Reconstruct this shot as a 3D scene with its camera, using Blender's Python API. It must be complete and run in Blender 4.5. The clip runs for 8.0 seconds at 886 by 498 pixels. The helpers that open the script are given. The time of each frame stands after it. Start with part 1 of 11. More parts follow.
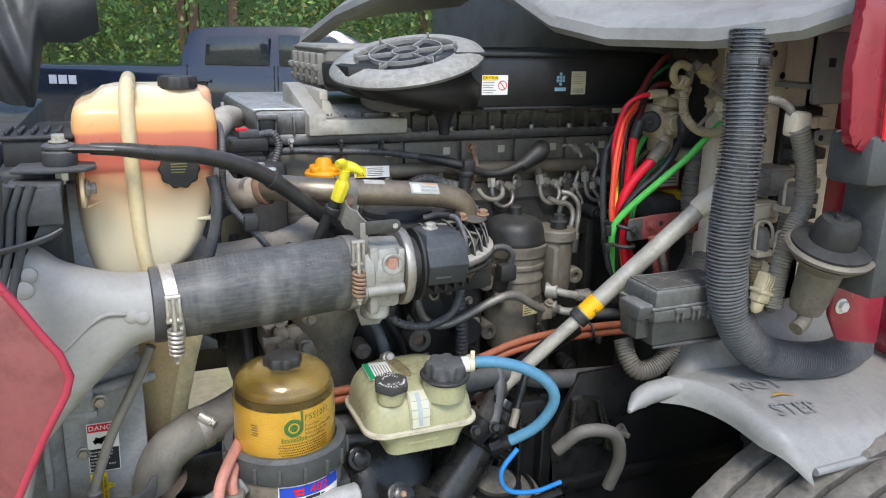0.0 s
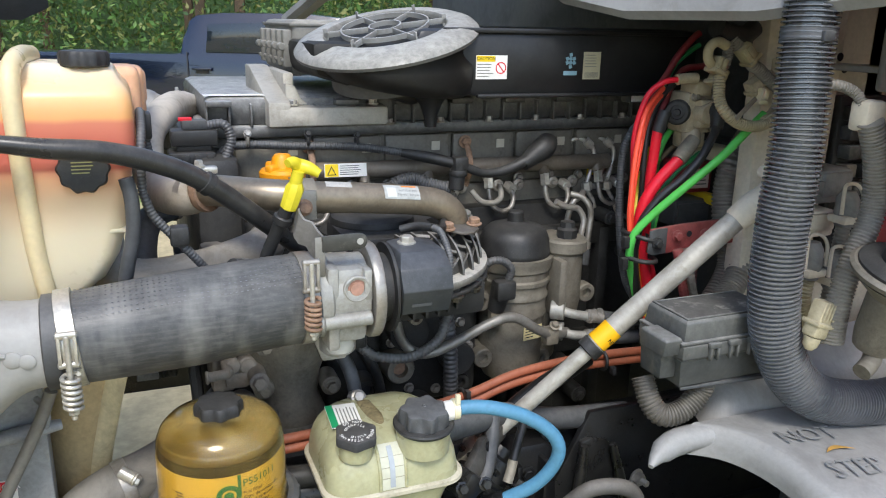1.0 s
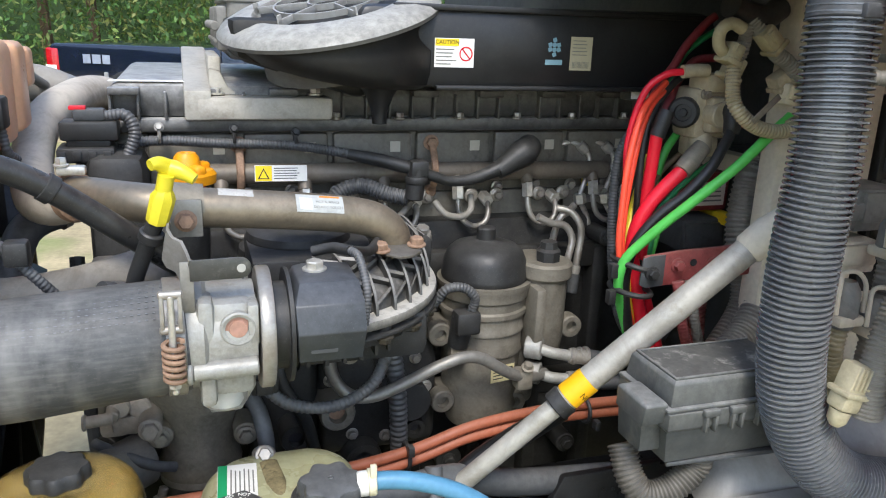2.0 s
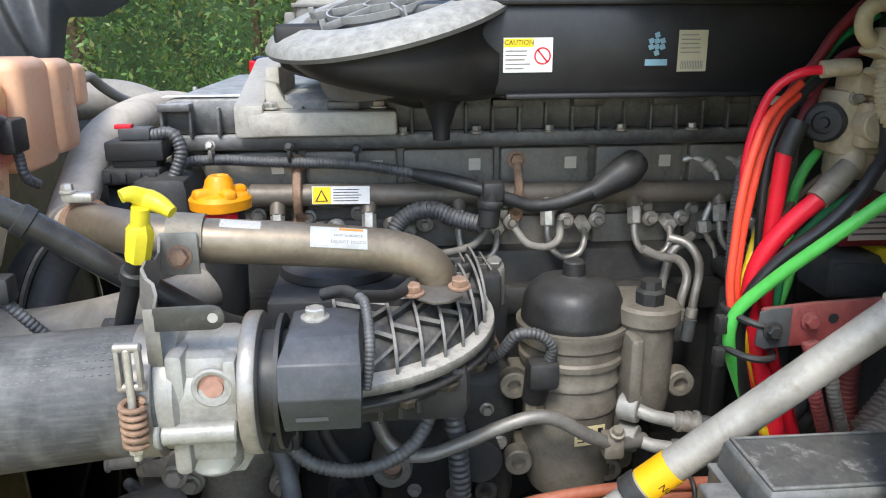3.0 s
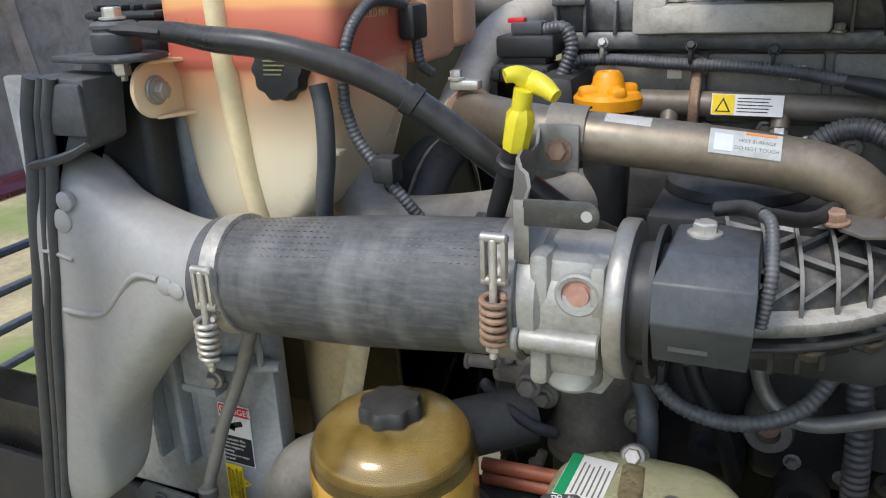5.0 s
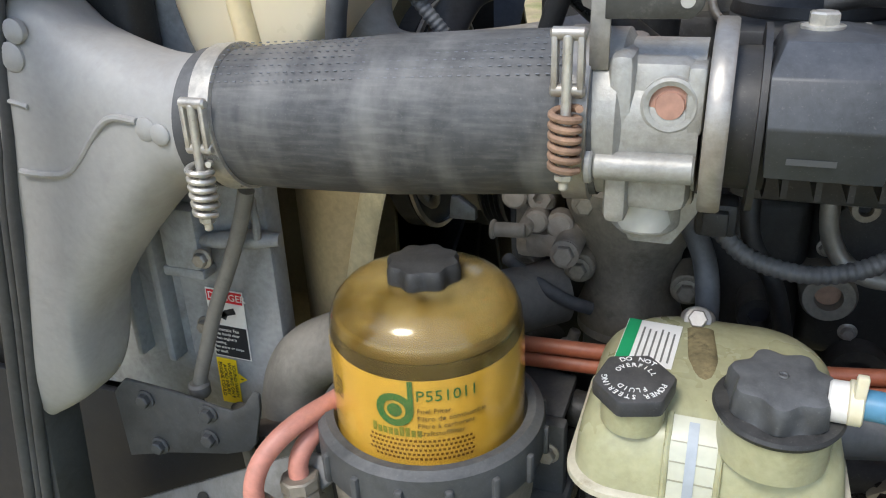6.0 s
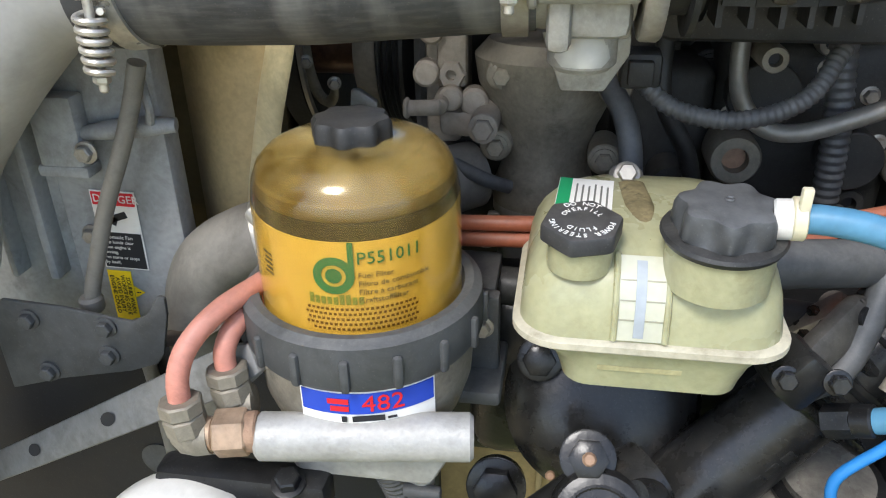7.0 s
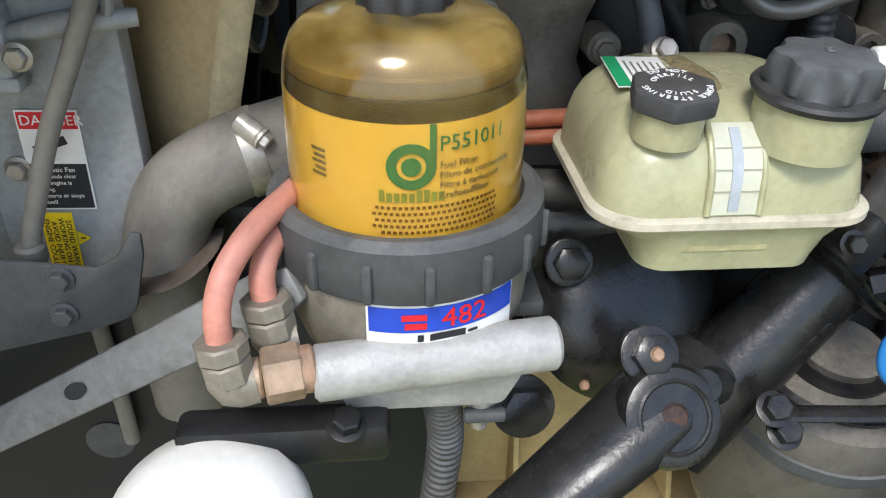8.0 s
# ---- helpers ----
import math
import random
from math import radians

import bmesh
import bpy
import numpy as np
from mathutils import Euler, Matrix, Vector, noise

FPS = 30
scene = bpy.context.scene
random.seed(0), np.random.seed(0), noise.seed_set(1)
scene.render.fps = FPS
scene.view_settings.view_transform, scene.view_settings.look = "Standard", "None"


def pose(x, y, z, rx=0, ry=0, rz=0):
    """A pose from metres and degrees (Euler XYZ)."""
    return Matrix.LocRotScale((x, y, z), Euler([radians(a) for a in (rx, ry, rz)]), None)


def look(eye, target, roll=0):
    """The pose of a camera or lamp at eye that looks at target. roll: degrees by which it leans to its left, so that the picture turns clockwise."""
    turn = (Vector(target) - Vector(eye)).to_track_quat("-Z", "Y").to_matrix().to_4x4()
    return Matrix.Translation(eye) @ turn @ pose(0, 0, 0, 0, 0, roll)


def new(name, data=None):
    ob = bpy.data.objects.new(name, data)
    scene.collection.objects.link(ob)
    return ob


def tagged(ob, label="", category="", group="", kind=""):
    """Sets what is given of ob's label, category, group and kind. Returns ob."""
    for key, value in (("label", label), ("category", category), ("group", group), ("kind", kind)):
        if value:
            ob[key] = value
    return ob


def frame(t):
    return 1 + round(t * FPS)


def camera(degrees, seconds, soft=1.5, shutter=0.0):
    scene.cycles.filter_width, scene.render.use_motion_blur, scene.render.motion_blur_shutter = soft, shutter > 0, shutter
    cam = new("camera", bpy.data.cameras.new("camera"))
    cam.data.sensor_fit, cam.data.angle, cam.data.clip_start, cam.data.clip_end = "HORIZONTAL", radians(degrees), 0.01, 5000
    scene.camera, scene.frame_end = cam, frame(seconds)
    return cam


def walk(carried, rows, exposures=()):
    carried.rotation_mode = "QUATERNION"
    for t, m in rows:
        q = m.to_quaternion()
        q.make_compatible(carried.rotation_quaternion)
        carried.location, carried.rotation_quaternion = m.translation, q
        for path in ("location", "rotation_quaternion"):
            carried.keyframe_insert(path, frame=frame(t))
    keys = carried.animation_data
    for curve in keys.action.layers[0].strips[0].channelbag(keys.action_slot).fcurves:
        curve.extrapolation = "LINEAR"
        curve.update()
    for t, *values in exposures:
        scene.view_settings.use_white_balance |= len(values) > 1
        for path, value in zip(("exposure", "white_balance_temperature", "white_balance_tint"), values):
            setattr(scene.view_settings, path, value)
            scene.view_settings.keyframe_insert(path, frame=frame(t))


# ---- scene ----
cam = camera(59.5, 8.0, 1.1)
PATH = [
    (0, (0.0594, 0.0622, 1.683), (0.803, 1.8405, 1.149), 1.1),
    (0.5, (0.1165, 0.1485, 1.662), (0.8488, 1.9285, 1.119), 1.1),
    (1, (0.191, 0.274, 1.655), (0.9089, 2.0561, 1.098), 1.3),
    (1.5, (0.2758, 0.3687, 1.639), (0.9559, 2.1643, 1.08), 1.4),
    (1.7, (0.3184, 0.3979, 1.632), (0.9853, 2.1983, 1.072), 1.6),
    (2.8, (0.5704, 0.5386, 1.623), (0.8411, 2.4398, 1.065), 1.1),
    (3, (0.5818, 0.5642, 1.624), (0.7229, 2.4793, 1.065), -0.4),
    (3.5, (0.5707, 0.6304, 1.633), (0.3824, 2.5455, 1.087), -1.9),
    (4, (0.5632, 0.6479, 1.651), (0.0711, 2.5101, 1.111), -2.7),
    (4.5, (0.5702, 0.6415, 1.627), (-0.1246, 2.4221, 1.039), -2.7),
    (5, (0.56, 0.6406, 1.569), (-0.2103, 2.3551, 0.884), -2.6),
    (5.2, (0.5555, 0.6404, 1.545), (-0.2144, 2.3384, 0.82), -2.6),
    (6.3, (0.449, 0.6889, 1.434), (-0.1079, 2.3982, 0.558), -2.1),
    (6.5, (0.449, 0.6791, 1.418), (-0.0385, 2.3991, 0.522), -1.8),
    (7, (0.4131, 0.6622, 1.38), (0.1154, 2.4006, 0.436), -1.1),
    (7.5, (0.2924, 0.6886, 1.33), (0.2173, 2.4231, 0.337), -0.1),
    (8, (0.2406, 0.6953, 1.304), (0.4045, 2.4033, 0.276), 1.1),
]
# the clip's camera darkens a little as it swings to the front of the bay
EXPOSURE = [(0, 1.02, 6350, 10), (1.5, 1.17, 6350, 10), (3.0, 1.42, 6350, 10), (3.5, 1.34, 6350, 10), (4.0, 1.06, 6350, 10), (4.5, 0.82, 6350, 10), (5.2, 0.90, 6350, 10), (6.5, 1.06, 6350, 10), (7.0, 1.18, 6350, 10), (7.5, 1.18, 6350, 10), (8.0, 1.14, 6350, 10)]
walk(cam, [(t, look(eye, target, roll)) for t, eye, target, roll in PATH], EXPOSURE)

# world and light: bright hazy daylight
world = bpy.data.worlds.new("sky")
scene.world = world
world.use_nodes = True
wn = world.node_tree
sky = wn.nodes.new("ShaderNodeTexSky")
sky.sky_type, sky.sun_disc = "NISHITA", False
sky.sun_elevation, sky.sun_rotation = radians(53), radians(198)
sky.air_density, sky.dust_density = 1.0, 1.2
wn.nodes["Background"].inputs["Strength"].default_value = 0.15
wn.links.new(sky.outputs["Color"], wn.nodes["Background"].inputs["Color"])
sun = new("sun", bpy.data.lights.new("sun", "SUN"))
sun.data.energy, sun.data.angle, sun.data.color = 1.3, radians(16), (1.0, 0.97, 0.92)
sun.matrix_world = look((-1.2, -3.6, 5.0), (0, 0, 0))


# ---- materials ----
def rgb(h):
    c = [int(h[i:i + 2], 16) / 255 for i in (0, 2, 4)]
    return tuple(v / 12.92 if v < 0.04045 else ((v + 0.055) / 1.055) ** 2.4 for v in c) + (1,)


def mat(name, col, rough=0.5, metal=0.0, var=0.25, scale=14.0, bump=0.15, fine=160.0, dust=0.0, dustcol="8f877a",
        stain=0.0, staincol="2b2620", coat=0.0, trans=0.0, ior=1.45, rand=0.0, sss=0.0, grime=None):
    m = bpy.data.materials.new(name)
    m.use_nodes = True
    nt = m.node_tree
    bs = nt.nodes["Principled BSDF"]
    L = nt.links.new
    tc = nt.nodes.new("ShaderNodeTexCoord")
    n1 = nt.nodes.new("ShaderNodeTexNoise")
    n1.inputs["Scale"].default_value, n1.inputs["Detail"].default_value, n1.inputs["Roughness"].default_value = scale, 5, 0.62
    n2 = nt.nodes.new("ShaderNodeTexNoise")
    n2.inputs["Scale"].default_value, n2.inputs["Detail"].default_value = fine, 4
    L(tc.outputs["Object"], n1.inputs["Vector"])
    L(tc.outputs["Object"], n2.inputs["Vector"])
    c = rgb(col) if isinstance(col, str) else col
    add = nt.nodes.new("ShaderNodeMath")
    add.operation = "ADD"
    L(n1.outputs["Fac"], add.inputs[0])
    sc = nt.nodes.new("ShaderNodeMath")
    sc.operation, sc.inputs[1].default_value = "MULTIPLY", 0.45
    L(n2.outputs["Fac"], sc.inputs[0])
    L(sc.outputs[0], add.inputs[1])
    ramp = nt.nodes.new("ShaderNodeValToRGB")
    ramp.color_ramp.elements[0].position, ramp.color_ramp.elements[1].position = 0.5, 0.95
    ramp.color_ramp.elements[0].color = tuple(v * (1 - var) for v in c[:3]) + (1,)
    ramp.color_ramp.elements[1].color = tuple(min(0.95, v * (1 + var)) for v in c[:3]) + (1,)
    L(add.outputs[0], ramp.inputs[0])
    colour = ramp.outputs["Color"]

    def mixin(colour, fac, other):
        mx = nt.nodes.new("ShaderNodeMix")
        mx.data_type = "RGBA"
        L(fac, mx.inputs["Factor"])
        L(colour, mx.inputs["A"])
        mx.inputs["B"].default_value = other
        return mx.outputs["Result"]

    if rand:
        oi = nt.nodes.new("ShaderNodeObjectInfo")
        hs = nt.nodes.new("ShaderNodeHueSaturation")
        mr = nt.nodes.new("ShaderNodeMapRange")
        mr.inputs["To Min"].default_value, mr.inputs["To Max"].default_value = 1 - rand, 1 + rand
        L(oi.outputs["Random"], mr.inputs["Value"])
        L(mr.outputs["Result"], hs.inputs["Value"])
        L(colour, hs.inputs["Color"])
        colour = hs.outputs["Color"]
    if stain:
        n3 = nt.nodes.new("ShaderNodeTexNoise")
        n3.inputs["Scale"].default_value, n3.inputs["Detail"].default_value, n3.inputs["Roughness"].default_value = scale * 2.3, 8, 0.7
        L(tc.outputs["Object"], n3.inputs["Vector"])
        r3 = nt.nodes.new("ShaderNodeMapRange")
        r3.inputs["From Min"].default_value, r3.inputs["From Max"].default_value, r3.inputs["To Max"].default_value = 0.55, 0.72, stain
        L(n3.outputs["Fac"], r3.inputs["Value"])
        colour = mixin(colour, r3.outputs["Result"], rgb(staincol))
    if dust:
        # Dust lies on upward faces; thinner elsewhere, which also paints in top-lit contrast.
        ge = nt.nodes.new("ShaderNodeNewGeometry")
        sx = nt.nodes.new("ShaderNodeSeparateXYZ")
        L(ge.outputs["Normal"], sx.inputs[0])
        r4 = nt.nodes.new("ShaderNodeMapRange")
        r4.inputs["From Min"].default_value, r4.inputs["From Max"].default_value, r4.inputs["To Min"].default_value = -0.2, 1.0, 0.16
        L(sx.outputs["Z"], r4.inputs["Value"])
        ml = nt.nodes.new("ShaderNodeMath")
        ml.operation = "MULTIPLY"
        L(r4.outputs["Result"], ml.inputs[0])
        n5 = nt.nodes.new("ShaderNodeTexNoise")
        n5.inputs["Scale"].default_value, n5.inputs["Detail"].default_value, n5.inputs["Roughness"].default_value = 70, 9, 0.75
        L(tc.outputs["Object"], n5.inputs["Vector"])
        r5 = nt.nodes.new("ShaderNodeMapRange")
        r5.inputs["From Min"].default_value, r5.inputs["From Max"].default_value, r5.inputs["To Min"].default_value, r5.inputs["To Max"].default_value = 0.38, 0.66, 0.6, 1.2
        L(n5.outputs["Fac"], r5.inputs["Value"])
        L(r5.outputs["Result"], ml.inputs[1])
        m2 = nt.nodes.new("ShaderNodeMath")
        m2.operation, m2.inputs[1].default_value, m2.use_clamp = "MULTIPLY", dust * 1.4, True
        L(ml.outputs[0], m2.inputs[0])
        colour = mixin(colour, m2.outputs[0], rgb(dustcol))
    if grime is None:
        grime = 0.5 if dust or stain else 0.0
    if grime:
        # blotches of old oil and dirt, then specks of dust
        n6 = nt.nodes.new("ShaderNodeTexNoise")
        n6.inputs["Scale"].default_value, n6.inputs["Detail"].default_value, n6.inputs["Roughness"].default_value, n6.inputs["Distortion"].default_value = 13, 10, 0.74, 0.6
        L(tc.outputs["Object"], n6.inputs["Vector"])
        r6 = nt.nodes.new("ShaderNodeMapRange")
        r6.inputs["From Min"].default_value, r6.inputs["From Max"].default_value, r6.inputs["To Max"].default_value = 0.47, 0.66, grime
        L(n6.outputs["Fac"], r6.inputs["Value"])
        colour = mixin(colour, r6.outputs["Result"], tuple(v * q for v, q in zip(c[:3], (0.36, 0.33, 0.28))) + (1,))
        n7 = nt.nodes.new("ShaderNodeTexNoise")
        n7.inputs["Scale"].default_value, n7.inputs["Detail"].default_value = 620, 2
        L(tc.outputs["Object"], n7.inputs["Vector"])
        r7 = nt.nodes.new("ShaderNodeMapRange")
        r7.inputs["From Min"].default_value, r7.inputs["From Max"].default_value, r7.inputs["To Max"].default_value = 0.64, 0.74, 0.2 * grime
        L(n7.outputs["Fac"], r7.inputs["Value"])
        colour = mixin(colour, r7.outputs["Result"], rgb("a8a297"))
    L(colour, bs.inputs["Base Color"])
    rr = nt.nodes.new("ShaderNodeMapRange")
    rr.inputs["From Min"].default_value, rr.inputs["From Max"].default_value = 0.3, 0.7
    rr.inputs["To Min"].default_value, rr.inputs["To Max"].default_value = max(0.02, rough - 0.12), min(1, rough + 0.12)
    L(n1.outputs["Fac"], rr.inputs["Value"])
    L(rr.outputs["Result"], bs.inputs["Roughness"])
    bs.inputs["Metallic"].default_value = metal
    bs.inputs["Coat Weight"].default_value = coat
    bs.inputs["Transmission Weight"].default_value = trans
    bs.inputs["IOR"].default_value = ior
    if sss:
        bs.inputs["Subsurface Weight"].default_value = sss
        bs.inputs["Subsurface Radius"].default_value = (0.03, 0.02, 0.01)
        bs.inputs["Subsurface Scale"].default_value = 0.5
    if bump:
        bp = nt.nodes.new("ShaderNodeBump")
        bp.inputs["Strength"].default_value, bp.inputs["Distance"].default_value = bump, 0.003
        L(add.outputs[0], bp.inputs["Height"])
        L(bp.outputs["Normal"], bs.inputs["Normal"])
    return m


def plain(name, col, rough=0.55, metal=0.0):
    return mat(name, col, rough, metal, var=0.08, bump=0.03)


RUBBER = mat("rubber", "3d3f42", 0.5, var=0.25, scale=9, bump=0.05, dust=0.32, dustcol="8b8a86", grime=0.3)
BLACK = mat("black_plastic", "202122", 0.5, var=0.3, scale=20, dust=0.22, dustcol="6d6a64")
BLACKG = mat("black_paint", "131416", 0.36, var=0.4, scale=25, bump=0.35, fine=90, dust=0.05, dustcol="5f5b55", stain=0.25, staincol="2e2822")
DARK = mat("dark_engine", "2c2c2b", 0.55, var=0.4, scale=18, bump=0.3, dust=0.25, dustcol="615e57", stain=0.6, staincol="0f0f0e")
HEADM = mat("olive_grey_paint", "6f6b61", 0.5, var=0.3, scale=16, bump=0.3, dust=0.25, dustcol="7d7669", stain=0.5, staincol="2a2723")
ALU = mat("cast_aluminium", "a3a29b", 0.5, 0.3, var=0.2, scale=22, bump=0.3, fine=260, dust=0.3, dustcol="979287", stain=0.35, staincol="56524a")
ALUD = mat("dirty_aluminium", "8a8476", 0.55, 0.3, var=0.25, scale=22, bump=0.3, fine=220, dust=0.35, dustcol="8c8272", stain=0.5, staincol="3d372e")
WHITEAL = mat("bright_cast_alloy", "a9a7a1", 0.55, 0.25, var=0.2, scale=30, bump=0.5, fine=220)
STEEL = mat("worn_steel", "a39e95", 0.4, 0.5, var=0.2, scale=25, bump=0.1, stain=0.35, staincol="6a5a45")
ZINC = mat("zinc_plate", "c6c2b7", 0.35, 0.55, var=0.2, scale=40, stain=0.3, staincol="7b6a4f")
RUST = mat("rusty_steel", "9c7f68", 0.75, 0.2, var=0.35, scale=60, bump=0.4, stain=0.5, staincol="4a2d1f")
PIPE = mat("heat_tinted_steel", "8f8370", 0.4, 0.6, var=0.28, scale=9, bump=0.05, dust=0.2, stain=0.45, staincol="5c4f3a", grime=0.3)
GREYPL = mat("grey_plastic", "a3a3a0", 0.5, var=0.12, scale=6, bump=0.06, dust=0.25, dustcol="a69e90", stain=0.2, staincol="6d6557", grime=0.22)
DKPANEL = mat("dark_grey_panel", "3f4245", 0.6, var=0.2, scale=10, bump=0.08, dust=0.35, dustcol="77756f", stain=0.35, staincol="2a2a2a")
CORR = mat("ribbed_sleeve", "3c3e42", 0.42, var=0.2, scale=12, bump=0.03, dust=0.4, dustcol="84827c")
CORRB = mat("glossy_ribbed_sleeve", "54575c", 0.22, var=0.2, scale=12, bump=0.02, coat=0.5, dust=0.3, dustcol="9a9994", grime=0.2)
CORRG = mat("grey_ribbed_sleeve", "7f7c74", 0.55, var=0.2, scale=12, bump=0.03, dust=0.4)
CREAM = mat("aged_cream_plastic", "d9cfb0", 0.42, var=0.12, scale=7, bump=0.02, sss=0.15, stain=0.12, staincol="8d8054", grime=0.15)
PALEGRN = mat("pale_green_plastic", "a6a481", 0.3, var=0.16, scale=8, bump=0.03, sss=0.12, stain=0.4, staincol="75683f", grime=0.3)
SHROUD = mat("yellowed_shroud", "857650", 0.6, var=0.2, scale=5, dust=0.2, stain=0.4, staincol="6b5c3b")


def amber_material():
    """Clear amber plastic with a thin film of dust on top and a few scratches."""
    m = mat("amber_clear", (0.70, 0.55, 0.23, 1), 0.05, var=0.05, scale=20, trans=1.0, ior=1.08, bump=0.0)
    nt = m.node_tree
    bs = nt.nodes["Principled BSDF"]
    L = nt.links.new
    tc, ge, sx = nt.nodes.new("ShaderNodeTexCoord"), nt.nodes.new("ShaderNodeNewGeometry"), nt.nodes.new("ShaderNodeSeparateXYZ")
    L(ge.outputs["Normal"], sx.inputs[0])
    ns = nt.nodes.new("ShaderNodeTexNoise")
    ns.inputs["Scale"].default_value, ns.inputs["Detail"].default_value, ns.inputs["Roughness"].default_value = 12, 4, 0.55
    L(tc.outputs["Object"], ns.inputs["Vector"])
    up = nt.nodes.new("ShaderNodeMapRange")
    up.inputs["From Min"].default_value, up.inputs["From Max"].default_value, up.inputs["To Min"].default_value, up.inputs["To Max"].default_value = 0.2, 1.0, 0.02, 0.30
    L(sx.outputs["Z"], up.inputs["Value"])
    sp = nt.nodes.new("ShaderNodeMapRange")
    sp.inputs["From Min"].default_value, sp.inputs["From Max"].default_value, sp.inputs["To Max"].default_value = 0.36, 0.62, 1.3
    L(ns.outputs["Fac"], sp.inputs["Value"])
    ml = nt.nodes.new("ShaderNodeMath")
    ml.operation, ml.use_clamp = "MULTIPLY", True
    L(up.outputs["Result"], ml.inputs[0])
    L(sp.outputs["Result"], ml.inputs[1])
    iv = nt.nodes.new("ShaderNodeMath")
    iv.operation, iv.inputs[0].default_value = "SUBTRACT", 1.0
    L(ml.outputs[0], iv.inputs[1])
    L(iv.outputs[0], bs.inputs["Transmission Weight"])
    mx = nt.nodes.new("ShaderNodeMix")
    mx.data_type = "RGBA"
    old = bs.inputs["Base Color"].links[0].from_socket
    L(ml.outputs[0], mx.inputs["Factor"])
    L(old, mx.inputs["A"])
    mx.inputs["B"].default_value = rgb("8a7654")
    L(mx.outputs["Result"], bs.inputs["Base Color"])
    nt.links.remove(bs.inputs["Roughness"].links[0])
    bs.inputs["Roughness"].default_value = 0.0
    bs.inputs["Coat Weight"].default_value, bs.inputs["Coat Roughness"].default_value = 1.0, 0.16
    return m


AMBER = amber_material()
PAPER = mat("yellow_filter_paper", "f2de8c", 0.7, var=0.06, bump=0.03)
TEAL = plain("teal_print", "1f8f7c")
INK = plain("black_print", "26272a", 0.6)
GREYINK = plain("grey_print", "77776f")
WHITE = mat("white_label", "e9e7e0", 0.5, var=0.06, bump=0.02, stain=0.15, staincol="9c9587", grime=0.15)
YELLOW = plain("yellow_label", "f0cf1c", 0.5)
YELPL = mat("yellow_plastic", "d9ca30", 0.38, var=0.1, bump=0.04, stain=0.2, staincol="a2931c", grime=0.15)
ORANGE = mat("orange_plastic", "eb9a12", 0.42, var=0.12, bump=0.05, stain=0.25, staincol="8f5d14", grime=0.15)
REDL = plain("red_label", "d3202c", 0.45)
REDC = mat("red_cable", "dd1f33", 0.38, var=0.12, bump=0.02)
REDO = mat("orange_red_cable", "ee5138", 0.4, var=0.12, bump=0.02)
GREEN = mat("green_cable", "55bb52", 0.38, var=0.12, bump=0.02)
YELC = mat("yellow_cable", "d9bf2a", 0.4, var=0.1, bump=0.02)
GREENL = plain("green_label", "25955f", 0.45)
BLUEL = plain("blue_label", "2346b4", 0.4)
BLUEH = mat("blue_hose", "5487a3", 0.42, var=0.15, scale=10, bump=0.02, stain=0.2, staincol="3a5260", grime=0.15)
BROWNH = mat("copper_brown_hose", "a65a3c", 0.5, var=0.2, scale=14, bump=0.03, dust=0.15)
PINKH = mat("faded_red_hose", "c98573", 0.55, var=0.15, scale=20, bump=0.03, dust=0.15)
REDBR = mat("red_oxide_paint", "8e3b3b", 0.6, var=0.25, scale=20, dust=0.25, stain=0.3, staincol="3b1c1a")
REDPAINT = mat("maroon_car_paint", "8c1f33", 0.28, var=0.1, scale=5, bump=0.02, coat=0.5, dust=0.12, grime=0.15)
LINER = mat("grey_liner", "b5a594", 0.75, var=0.25, scale=3, bump=0.2, fine=60, dust=0.25, stain=0.6, staincol="4d463d")
BEIGE = mat("dusty_beige_wall", "dad0ba", 0.65, var=0.15, scale=6, bump=0.08, dust=0.3, dustcol="b5aa96", stain=0.2, staincol="6b6353", grime=0.18)
FENDER = mat("worn_grey_fender", "8a8a88", 0.5, var=0.14, scale=7, bump=0.05, dust=0.3, dustcol="a9a69f", stain=0.25, staincol="5c5b58", grime=0.3)
TYRE = mat("tyre_rubber", "55534f", 0.85, var=0.3, scale=40, bump=0.4, fine=120, dust=0.5, dustcol="8c857a")
WHITEP = mat("white_enamel", "dedbd2", 0.4, var=0.08, scale=8, bump=0.03, stain=0.15, staincol="8d7f68", grime=0.15)
BLUECAR = mat("dark_blue_car_paint", "131a2c", 0.18, var=0.1, scale=3, bump=0.0, coat=0.8)
TINT = mat("tinted_glass", "20262d", 0.06, var=0.05, bump=0.0, coat=0.6)
CHROME = mat("chrome", "c9c9c9", 0.15, 1.0, var=0.05, bump=0.0)
TAIL = mat("tail_lamp_red", "b5121d", 0.2, var=0.08, bump=0.0, coat=0.5)
COPPERP = mat("terracotta_plug", "a98270", 0.6, 0.1, var=0.2, scale=70, bump=0.2)


